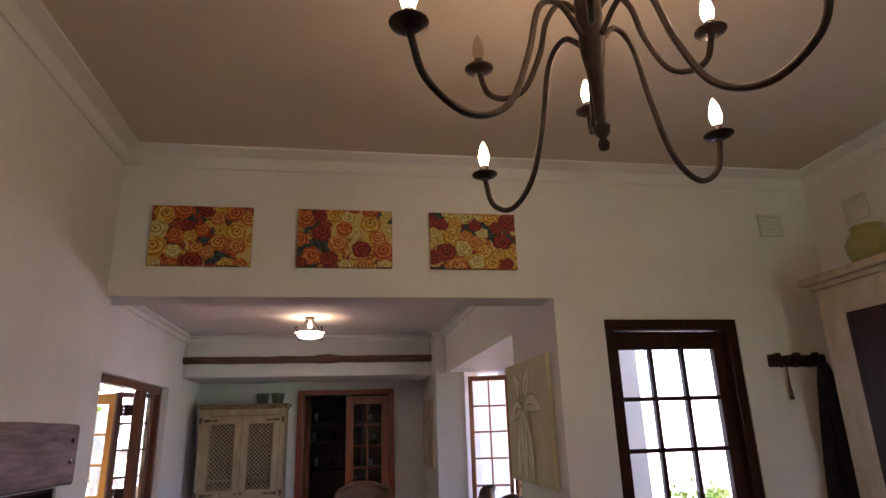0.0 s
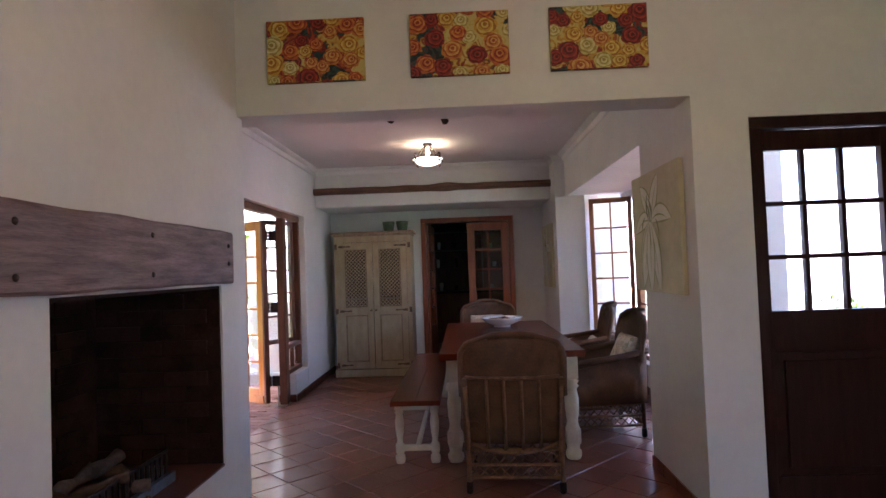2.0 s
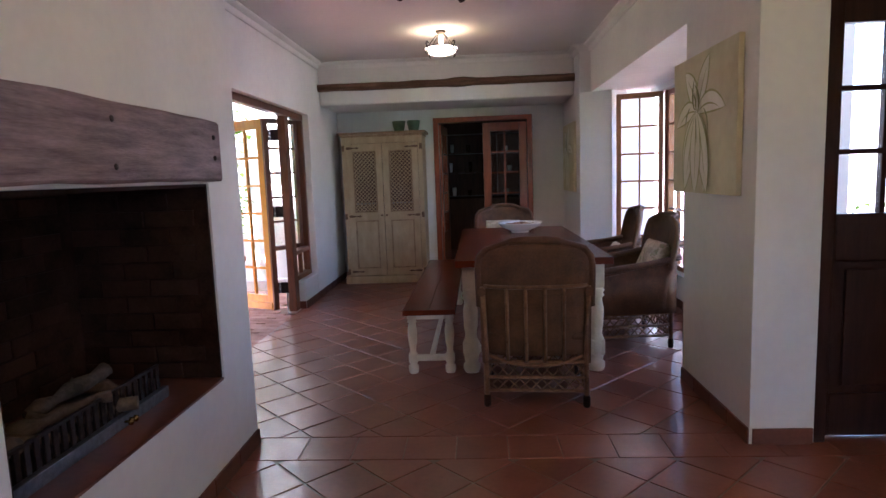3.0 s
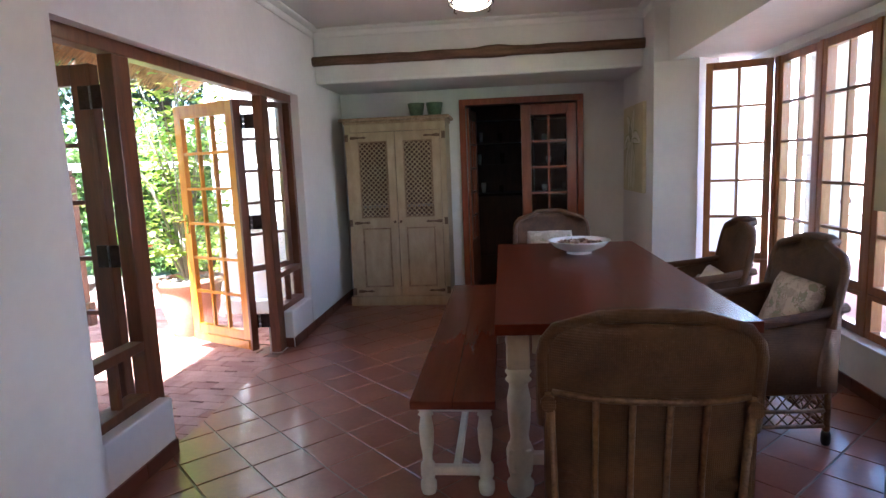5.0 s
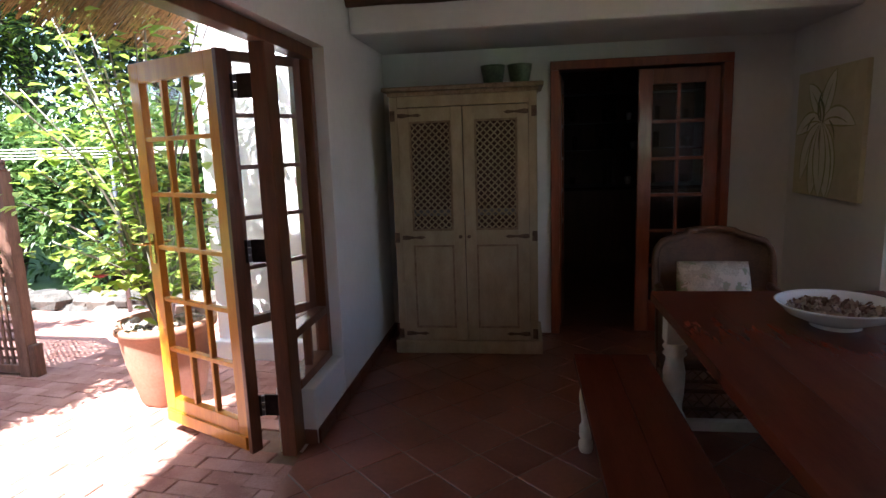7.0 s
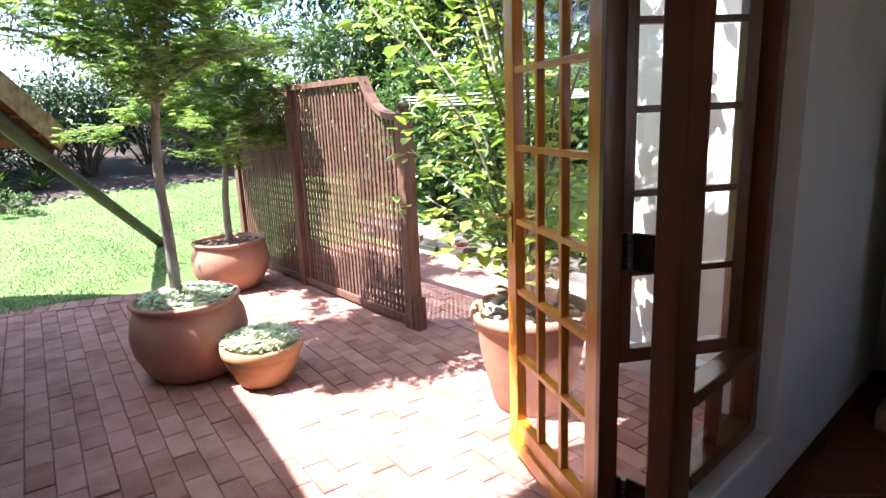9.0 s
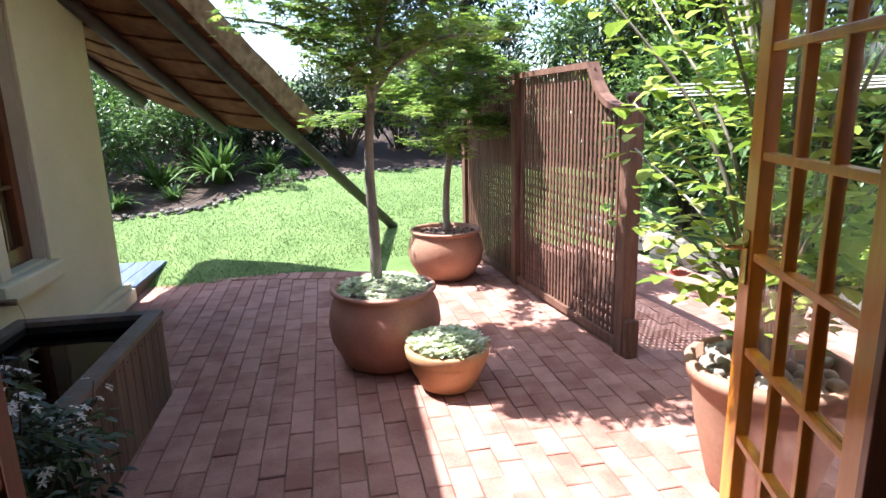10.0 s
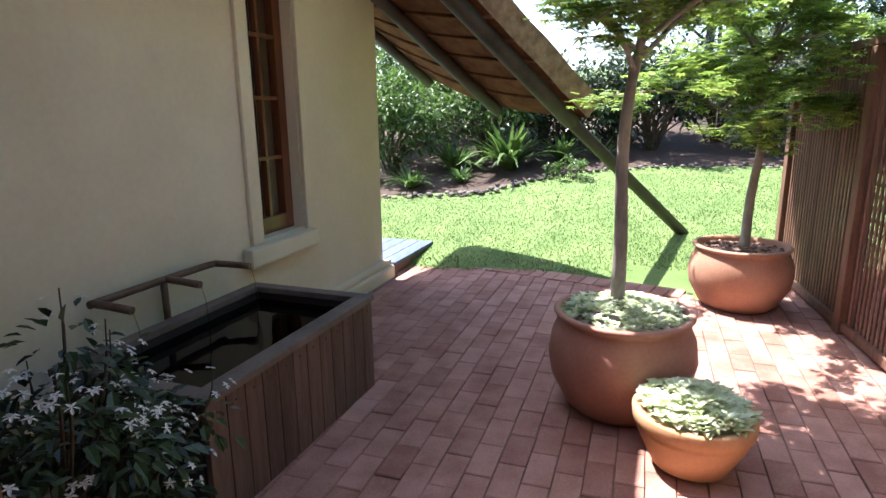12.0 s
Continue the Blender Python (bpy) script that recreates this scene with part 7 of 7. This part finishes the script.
for k, (x, y, n, L) in enumerate(((-9.75, 3.9, 70, 0.5), (-10.0, 4.55, 60, 0.4), (-10.7, 5.15, 120, 1.0), (-10.1, 3.1, 60, 0.6), (-11.4, 6.5, 60, 0.5), (-10.7, 4.35, 90, 0.8), (-11.2, 5.9, 70, 0.65))):
    strap_clump((x, y), n, L, 60 + k, "arching strap-leaved clump in the flower bed")
S = [((-10.7, 3.4), (0.8, 0.8, 0.75), 60, 60, 0.09, LEAF, "bright green rounded shrub behind the lawn"),
     ((-11.7, 4.7), (0.9, 0.9, 0.8), 60, 60, 0.10, LEAF, "bright green rounded shrub behind the lawn"),
     ((-11.9, 6.0), (0.7, 0.8, 0.7), 50, 60, 0.09, LEAF_DARK, "low dark shrub in the bed"),
     ((-12.0, 7.3), (0.8, 0.9, 0.9), 60, 60, 0.09, LEAF_DARK, "low dark shrub in the bed"),
     ((-12.0, 9.0), (0.8, 0.9, 0.9), 60, 60, 0.09, LEAF_GREY, "grey-green shrub at the lawn's edge"),
     ((-10.2, 6.0), (0.25, 0.3, 0.14), 16, 40, 0.05, LEAF, "small pale-leaved plant at the bed's edge"),
     ((-12.6, 2.6), (1.0, 1.0, 0.95), 70, 60, 0.11, LEAF, "bright green rounded shrub behind the lawn"),
     ((-13.6, 4.2), (1.1, 1.1, 1.0), 70, 55, 0.12, LEAF, "bright green rounded shrub behind the lawn"),
     ((-12.6, 5.6), (0.7, 0.8, 0.6), 40, 50, 0.1, LEAF_DARK, "low dark shrub in the bed"),
     ((-12.8, 6.8), (0.9, 1.0, 0.75), 50, 50, 0.11, LEAF_DARK, "low dark shrub in the bed"),
     ((-12.6, 8.4), (1.0, 1.1, 0.85), 60, 50, 0.11, LEAF_DARK, "dark green shrub at the lawn's edge"),
     ((-12.2, 10.2), (1.1, 1.2, 1.1), 70, 55, 0.12, LEAF_DARK, "dark green shrub at the lawn's edge"),
     ((-11.2, 11.8), (1.2, 1.2, 1.5), 80, 55, 0.12, LEAF, "tall shrub on the wooded bank"),
     ((-9.0, 11.0), (1.1, 1.0, 1.4), 80, 60, 0.12, LEAF_DARK, "dense shrub behind the lattice screen"),
     ((-7.2, 10.6), (1.1, 0.9, 1.2), 80, 60, 0.13, LEAF, "broad-leaved shrub behind the lattice screen"),
     ((-5.6, 10.5), (1.0, 0.8, 1.1), 80, 60, 0.13, LEAF, "broad-leaved shrub above the terrace"),
     ((-4.2, 10.4), (0.9, 0.8, 1.15), 80, 60, 0.12, LEAF, "broad-leaved shrub above the terrace"),
     ((-2.8, 10.5), (0.9, 0.8, 1.1), 70, 55, 0.12, LEAF_DARK, "dark shrub above the terrace"),
     ((-5.0, 9.65), (0.6, 0.35, 0.35), 30, 60, 0.08, LEAF, "fern-like plant at the bank's foot"),
     ((-3.9, 9.6), (0.5, 0.3, 0.33), 26, 60, 0.08, LEAF_LIME, "fern-like plant at the bank's foot"),
     ((-6.6, 7.95), (0.25, 0.2, 0.25), 16, 60, 0.05, LEAF_DARK, "low plant at the foot of the screen")]
for k, (at, rad, cl, per, lf, mt, lab) in enumerate(S):
    shrub("shrub", at, rad, cl, per, lf, mt, lab, "shrub", 100 + k)


def big_tree(at, h, rad, clumps, per, leaf, material, label, seed):
    """A tall tree: tapered trunk, limbs and a ragged crown of leaf clumps."""
    rng = random.Random(seed)
    z0 = lawn_z(*at)
    ob = thing("tree", label, "tree", pose(at[0], at[1], z0))
    bm = bmesh.new()
    tr_pts = curve([(0, 0, -0.2), (0.1, 0.05, h * 0.3), (-0.05, 0.15, h * 0.6), (0.05, 0.1, h * 0.9)], 6)
    tube(bm, tr_pts, [0.05 * h * (1 - 0.85 * i / len(tr_pts)) * 0.55 for i in range(len(tr_pts))], 10)
    part("trunk", bm, DARK_BARK, ob)
    cs = lumps(rng, (0, 0, h * 0.55), (rad, rad, h * 0.5), clumps, 0.35)
    bm = bmesh.new()
    for c in rng.sample(cs, min(26, len(cs))):
        s = tr_pts[rng.randrange(len(tr_pts) // 3, len(tr_pts))]
        tube(bm, curve([s, s.lerp(c, 0.5) + Vector((0, 0, 0.15)), c], 4), [0.035 * (1 - 0.8 * i / 8) for i in range(9)], 6)
    part("branchwork", bm, DARK_BARK, ob)
    pl = []
    for c in cs:
        rr = rng.uniform(0.3, 0.6)
        for k in range(per):
            d = rand_dir(rng, 0.2)
            s2 = leaf * rng.uniform(0.6, 1.25)
            pl.append((c + d * rr * rng.random() ** 0.5, d + Vector((0, 0, rng.uniform(-0.8, 0.2))), s2, s2 * 0.5))
    leaf_mesh("crown", pl, material, ob)
    return ob


TREES = [((-15.2, 8.7), 4.6, 1.9, 150, 60, 0.11, LEAF_GREY, "round grey-green tree behind the lawn"),
         ((-16.5, 2.4), 3.6, 2.0, 120, 55, 0.13, LEAF_GREY, "grey-green tree at the garden's far edge"),
         ((-17.5, 0.5), 4.2, 2.2, 110, 50, 0.14, LEAF_DARK, "dark tree at the garden's far edge"),
         ((-15.0, 10.6), 6.5, 2.4, 170, 60, 0.14, LEAF_DARK, "tall dark tree on the wooded bank"),
         ((-12.6, 13.6), 8.0, 2.8, 320, 60, 0.15, LEAF_DARK, "tall dark tree on the wooded bank"),
         ((-9.4, 13.6), 8.0, 2.7, 320, 60, 0.15, LEAF_DARK, "tall dark tree on the wooded bank"),
         ((-6.4, 13.0), 7.5, 2.6, 320, 60, 0.15, LEAF_DARK, "tall dark tree on the wooded bank"),
         ((-3.4, 12.6), 7.5, 2.5, 320, 60, 0.14, LEAF_DARK, "tall leafy tree above the terrace"),
         ((-0.8, 13.8), 7.0, 2.4, 110, 50, 0.15, LEAF_DARK, "tall leafy tree behind the house"),
         ((-8.6, 11.6), 4.8, 1.4, 90, 60, 0.10, LEAF_LIME, "bright light-green tree among the dark woods")]
for k, (at, h, rad, cl, per, lf, mt, lab) in enumerate(TREES):
    big_tree(at, h, rad, cl, per, lf, mt, lab, 200 + k)

# far woods close the garden round
rng = random.Random(77)
pl = []
for k in range(260):
    a = radians(95 + 175 * k / 260)
    R = rng.uniform(22, 28)
    c = Vector((-2 + R * math.cos(a), 8 + R * math.sin(a), rng.uniform(0.8, 6.0)))
    if 155 < math.degrees(a) % 360 < 215 and c.z > 4.2 or 167 < math.degrees(a) < 190 and c.z > 1.6:
        continue
    for j in range(46):
        d = rand_dir(rng)
        pl.append((c + d * rng.uniform(0.3, 1.5), d + Vector((0, 0, -0.3)), rng.uniform(0.25, 0.45), 0.2))
fw = leaf_mesh("far_woods", pl, LEAF_DARK)
tagged(fw, "far dark green woods round the garden", "woods", kind="stuff")

# stone edging of the bed and low dark retaining stones of the bank
def stone_row(name, path, size, seed, label):
    rng = random.Random(seed)
    verts, faces = [], []
    pts = curve([Vector((x, y, 0)) for x, y in path], 14)
    for q in pts:
        for rep in range(2):
            c = Vector((q.x + rng.gauss(0, 0.05), q.y + rng.gauss(0, 0.05), 0))
            c.z = lawn_z(c.x, c.y) + size * 0.25 + rep * size * 0.5
            s = size * rng.uniform(0.6, 1.1)
            o = len(verts)
            for lvl, rad in ((-0.6, 0.9), (0.0, 1.0), (0.45, 0.65)):
                for k in range(6):
                    b = 2 * math.pi * k / 6 + rng.uniform(-0.2, 0.2)
                    verts.append((c.x + s * rad * math.cos(b), c.y + s * rad * 0.8 * math.sin(b), c.z + s * 0.7 * lvl))
            for l in (0, 1):
                for k in range(6):
                    j = (k + 1) % 6
                    faces.append((o + l * 6 + k, o + l * 6 + j, o + (l + 1) * 6 + j, o + (l + 1) * 6 + k))
            faces.append(tuple(o + 12 + k for k in range(6)))
    me = bpy.data.meshes.new(name)
    me.from_pydata(verts, [], faces)
    me.materials.append(STONE)
    return tagged(new(name, me), label, "stones", kind="stuff")


stone_row("edging_stones", [(x - 0.04, y) for y, x in BED], 0.05, 5, "pale stones edging the flower bed")
stone_row("bank_stones", [(-7.6, 9.6), (-6.2, 9.45), (-4.8, 9.35), (-3.4, 9.35), (-2.0, 9.4)], 0.2, 6, "dark stones at the foot of the bank")

# washing line arms by the bank
wl = thing("washing_line", "grey metal washing line arm with white cords", "washing line", pose(-4.55, 9.15, -0.05))
bm = bmesh.new()
tube(bm, [(0, 0, 0), (0, 0, 1.75)], 0.022, 10)
part("post", bm, STEEL, wl)
for dy in (-0.03, 0.0, 0.03, 0.06):
    bm = bmesh.new()
    tube(bm, [(-1.6, dy * 2, 1.62 - dy), (0.0, dy, 1.60 - dy), (2.2, dy * 2, 1.57 + dy * 0.5)], 0.007, 6)
    part("cord", bm, PLASTIC, wl)

# forecourt seen through the bay and the front door
structure("garden_wall", [(6.5, 2.0, -0.15, 6.7, 13.0, 2.3), (2.6, 12.8, -0.15, 6.5, 13.0, 2.6)], WHITE_WALL, "bright white garden wall", "wall")
bm = bmesh.new()
box(bm, 2.75, 7.6, -0.15, 3.0, 7.85, 2.4, 0.02)
box(bm, 2.72, 7.57, 1.35, 3.03, 7.88, 1.5, 0.02)
tagged(part("pillar", bm, CREAM), "cream plaster verandah pillar outside the bay", "pillar", kind="structure")
structure("pavement_forecourt", [(2.25, 3.6, -0.2, 6.5, 12.8, -0.06)], PAVER, "paved forecourt outside the bay", "pavement")
shrub("shrub", (3.55, 5.9), (0.55, 0.55, 0.55), 46, 55, 0.07, LEAF_LIME, "light green bush outside the front door", "shrub", 301)
shrub("shrub", (4.4, 6.6), (0.6, 0.6, 0.5), 40, 50, 0.08, LEAF, "green bush in the forecourt", "shrub", 302)
hk = thing("iron_stand", "black iron stand with a scroll top outside the bay", "stand", pose(2.75, 7.2, -0.06))
bm = bmesh.new()
tube(bm, curve([(0, 0, 0), (0, 0, 0.9), (-0.02, 0, 1.04), (0.03, 0, 1.08), (0.05, 0, 1.03), (0.02, 0, 1.01)], 5), 0.010, 8)
part("scroll_post", bm, IRON, hk)
bm = bmesh.new()
tube(bm, [(0, 0, 0.92), (0.3, 0, 0.92), (0.3, 0, 0.0)], 0.009, 8)
part("bar", bm, IRON, hk)

# ---- floor tiles, terrace bricks, firebox bricks ----
def clip(poly, a, b, c):
    """Keeps the part of a convex polygon where a*x + b*y <= c."""
    out = []
    for i in range(len(poly)):
        p, q = poly[i], poly[(i + 1) % len(poly)]
        dp, dq = a * p[0] + b * p[1] - c, a * q[0] + b * q[1] - c
        if dp <= 0:
            out.append(p)
        if dp * dq < 0:
            t = dp / (dp - dq)
            out.append((p[0] + (q[0] - p[0]) * t, p[1] + (q[1] - p[1]) * t))
    return out


def slab(name, poly, z0, z1, ch, material):
    """A thin slab over a convex polygon with a chamfered upper edge."""
    cx, cy = sum(p[0] for p in poly) / len(poly), sum(p[1] for p in poly) / len(poly)
    n = len(poly)
    rad = max(math.hypot(p[0] - cx, p[1] - cy) for p in poly)
    k = 1 - ch / rad * 1.4
    v = [(x, y, z0) for x, y in poly] + [(x, y, z1 - ch) for x, y in poly] + [(cx + (x - cx) * k, cy + (y - cy) * k, z1) for x, y in poly]
    f = [tuple(range(2 * n, 3 * n))]
    for l in (0, 1):
        f += [(l * n + i, l * n + (i + 1) % n, (l + 1) * n + (i + 1) % n, (l + 1) * n + i) for i in range(n)]
    return v, f


def slab_mesh(name, poly, z0, z1, ch, material):
    v, f = slab(name, poly, z0, z1, ch, material)
    me = bpy.data.meshes.new(name)
    me.from_pydata(v, [], f)
    me.materials.append(material)
    return me


PITCH, GAP = 0.262, 0.0045
half = PITCH / 2 - GAP
full_tile = slab_mesh("tile", [(-half, -half), (half, -half), (half, half), (-half, half)], -0.012, 0.0, 0.002, TILE)
rng = random.Random(2)
SQ = math.sqrt(0.5)
stuff_v, stuff_f = [], []
count = 0
for i in range(-40, 60):
    for j in range(-40, 60):
        u, v = 2.42 + (i + 0.5) * PITCH, 4.17 + (j + 0.5) * PITCH
        x, y = (u - v) * SQ, (u + v) * SQ
        if not (-2.2 < x < 3.6 and -3.2 < y < 8.8):
            continue
        if y > 3.46 + 0.001 and x > 2.2:
            continue
        poly = []
        for a, b in ((-half, -half), (half, -half), (half, half), (-half, half)):
            poly.append((x + (a - b) * SQ, y + (a + b) * SQ))
        whole = poly
        dining = y > 3.34
        if dining:
            poly = clip(poly, 0, -1, -3.462)
            poly = clip(poly, -1, 0, 1.742 if 4.6 < y < 6.75 else 1.80)
            poly = clip(poly, 1, 0, 2.1)
            poly = clip(poly, 0, 1, 8.62)
        else:
            poly = clip(poly, 0, 1, 3.208)
            poly = clip(poly, -1, 0, 1.2)
            poly = clip(poly, 1, 0, 3.3)
        if len(poly) < 3:
            continue
        area = 0.5 * abs(sum(poly[k][0] * poly[(k + 1) % len(poly)][1] - poly[(k + 1) % len(poly)][0] * poly[k][1] for k in range(len(poly))))
        if area < 0.0008:
            continue
        near = dining and -1.8 < x < 1.5 and y < 8.4 and count < 300
        if near:
            count += 1
            if len(poly) == 4 and area > 0.98 * 4 * half * half:
                mesh_part("tile", full_tile, floor, pose(x, y, rng.uniform(-0.001, 0.0006), rng.uniform(-0.15, 0.15), rng.uniform(-0.15, 0.15), 45 + 90 * rng.randrange(4)))
            else:
                mesh_part("tile", slab_mesh("tile", poly, -0.012, 0.0, 0.002, TILE), floor)
        else:
            v0, f0 = slab("tile", poly, -0.012, 0.0, 0.002, TILE)
            o = len(stuff_v)
            stuff_v += v0
            stuff_f += [tuple(o + k for k in f) for f in f0]
# straight border row under the header
x = XF + 0.01
while x < 3.1:
    poly = [(x, 3.212), (x + 0.2475, 3.212), (x + 0.2475, 3.458), (x, 3.458)]
    v0, f0 = slab("tile", poly, -0.012, 0.0, 0.002, TILE)
    o = len(stuff_v)
    stuff_v += v0
    stuff_f += [tuple(o + k for k in f) for f in f0]
    x += 0.252
me = bpy.data.meshes.new("outlying_tiles")
me.from_pydata(stuff_v, [], stuff_f)
me.materials.append(TILE)
ob = mesh_part("outlying_tiles", me, floor)
tagged(ob, "terracotta tiles of the living room", kind="stuff")

# terrace bricks in running bond
def inside(x, y, poly):
    hit = False
    for i in range(len(poly)):
        (x0, y0), (x1, y1) = poly[i], poly[(i + 1) % len(poly)]
        if (y0 > y) != (y1 > y) and x < (x1 - x0) * (y - y0) / (y1 - y0) + x0:
            hit = not hit
    return hit


BL, BW, BG = 0.222, 0.111, 0.0035
PAT = pose(-4.0, 6.0, 0, 0, 0, -8.1)
bp = [(-BL / 2 + BG / 2, -BW / 2 + BG / 2), (BL / 2 - BG / 2, -BW / 2 + BG / 2), (BL / 2 - BG / 2, BW / 2 - BG / 2), (-BL / 2 + BG / 2, BW / 2 - BG / 2)]
brick_me = slab_mesh("brick", bp, -0.06, -0.044, 0.004, PAVER)
door_strip = [(-1.745, 4.852), (-1.745, 6.425), (-1.95, 6.425), (-1.95, 4.852)]
stuff_v, stuff_f = [], []
near_count = 0
bv, bf = slab("brick", bp, -0.06, -0.044, 0.004, PAVER)
for r in range(-22, 34):
    for c in range(-18, 14):
        lx, ly = (c + (0.5 if r % 2 else 0.0)) * BL, r * BW
        p = PAT @ Vector((lx, ly, 0))
        out = inside(p.x, p.y, PAVE_POLY) and p.x < -2.02
        if not out:
            if -2.02 <= p.x < -1.6 and 4.7 < p.y < 6.6:
                poly = [tuple((pose(p.x, p.y, 0, 0, 0, -8.1) @ Vector((a, b, 0))).xy) for a, b in bp]
                poly = clip(poly, 1, 0, -1.747)
                poly = clip(poly, 0, -1, -4.853) if len(poly) > 2 else poly
                poly = clip(poly, 0, 1, 6.422) if len(poly) > 2 else poly
                if len(poly) > 2 and abs(sum(poly[k][0] * poly[(k + 1) % len(poly)][1] - poly[(k + 1) % len(poly)][0] * poly[k][1] for k in range(len(poly)))) > 0.002:
                    mesh_part("brick", slab_mesh("brick", poly, -0.06, -0.036, 0.003, PAVER), pavement)
            continue
        q = WING.inverted() @ p
        if q.y < 0.1 and q.x > -1.7:
            continue
        jit = pose(p.x + rng.gauss(0, 0.0008), p.y + rng.gauss(0, 0.0008), rng.gauss(0, 0.0015), rng.gauss(0, 0.3), rng.gauss(0, 0.3), -8.1 + rng.gauss(0, 0.3))
        if -4.35 < p.x and 5.0 < p.y < 7.5 and near_count < 300:
            near_count += 1
            mesh_part("brick", brick_me, pavement, jit)
        else:
            o = len(stuff_v)
            stuff_v += [tuple(jit @ Vector(v)) for v in bv]
            stuff_f += [tuple(o + k for k in f) for f in bf]
me = bpy.data.meshes.new("outlying_bricks")
me.from_pydata(stuff_v, [], stuff_f)
me.materials.append(PAVER)
ob = mesh_part("outlying_bricks", me, pavement)
tagged(ob, "red terrace bricks", kind="stuff")

# header course along the lawn
edge = curve([Vector((x, y, 0)) for x, y in ((-7.22, 4.62), (-7.08, 5.2), (-6.78, 6.0), (-6.48, 6.75))], 10)
hb = slab_mesh("brick", [(-0.053, -0.108), (0.053, -0.108), (0.053, 0.108), (-0.053, 0.108)], -0.07, -0.040, 0.004, PAVER)
run, last = 0.0, edge[0]
for p in edge[1:]:
    d = p - last
    while run < d.length:
        q = last + d.normalized() * run
        mesh_part("edging_brick", hb, pavement, pose(q.x, q.y, 0.002, 0, 0, math.degrees(math.atan2(d.y, d.x))))
        run += 0.112
    run -= d.length
    last = p

# firebox bricks on the far side and the back
fb = slab_mesh("brick", [(-0.107, -0.034), (0.107, -0.034), (0.107, 0.034), (-0.107, 0.034)], 0, 0.012, 0.003, SOOT)
for r in range(11):
    z = 0.505 + 0.075 * r
    for c in range(3):
        x = -1.55 + 0.222 * c + (0.111 if r % 2 else 0)
        if -1.66 < x - 0.107 and x + 0.107 < XF - 0.01:
            mesh_part("brick", fb, hearth, pose(x, 3.06, z, 90, 0, 0))
    for c in range(6):
        y = 1.98 + 0.222 * c + (0.111 if r % 2 else 0)
        if 1.88 < y - 0.107 and y + 0.107 < 3.05:
            mesh_part("brick", fb, hearth, pose(-1.665, y, z, 90, 0, 90))
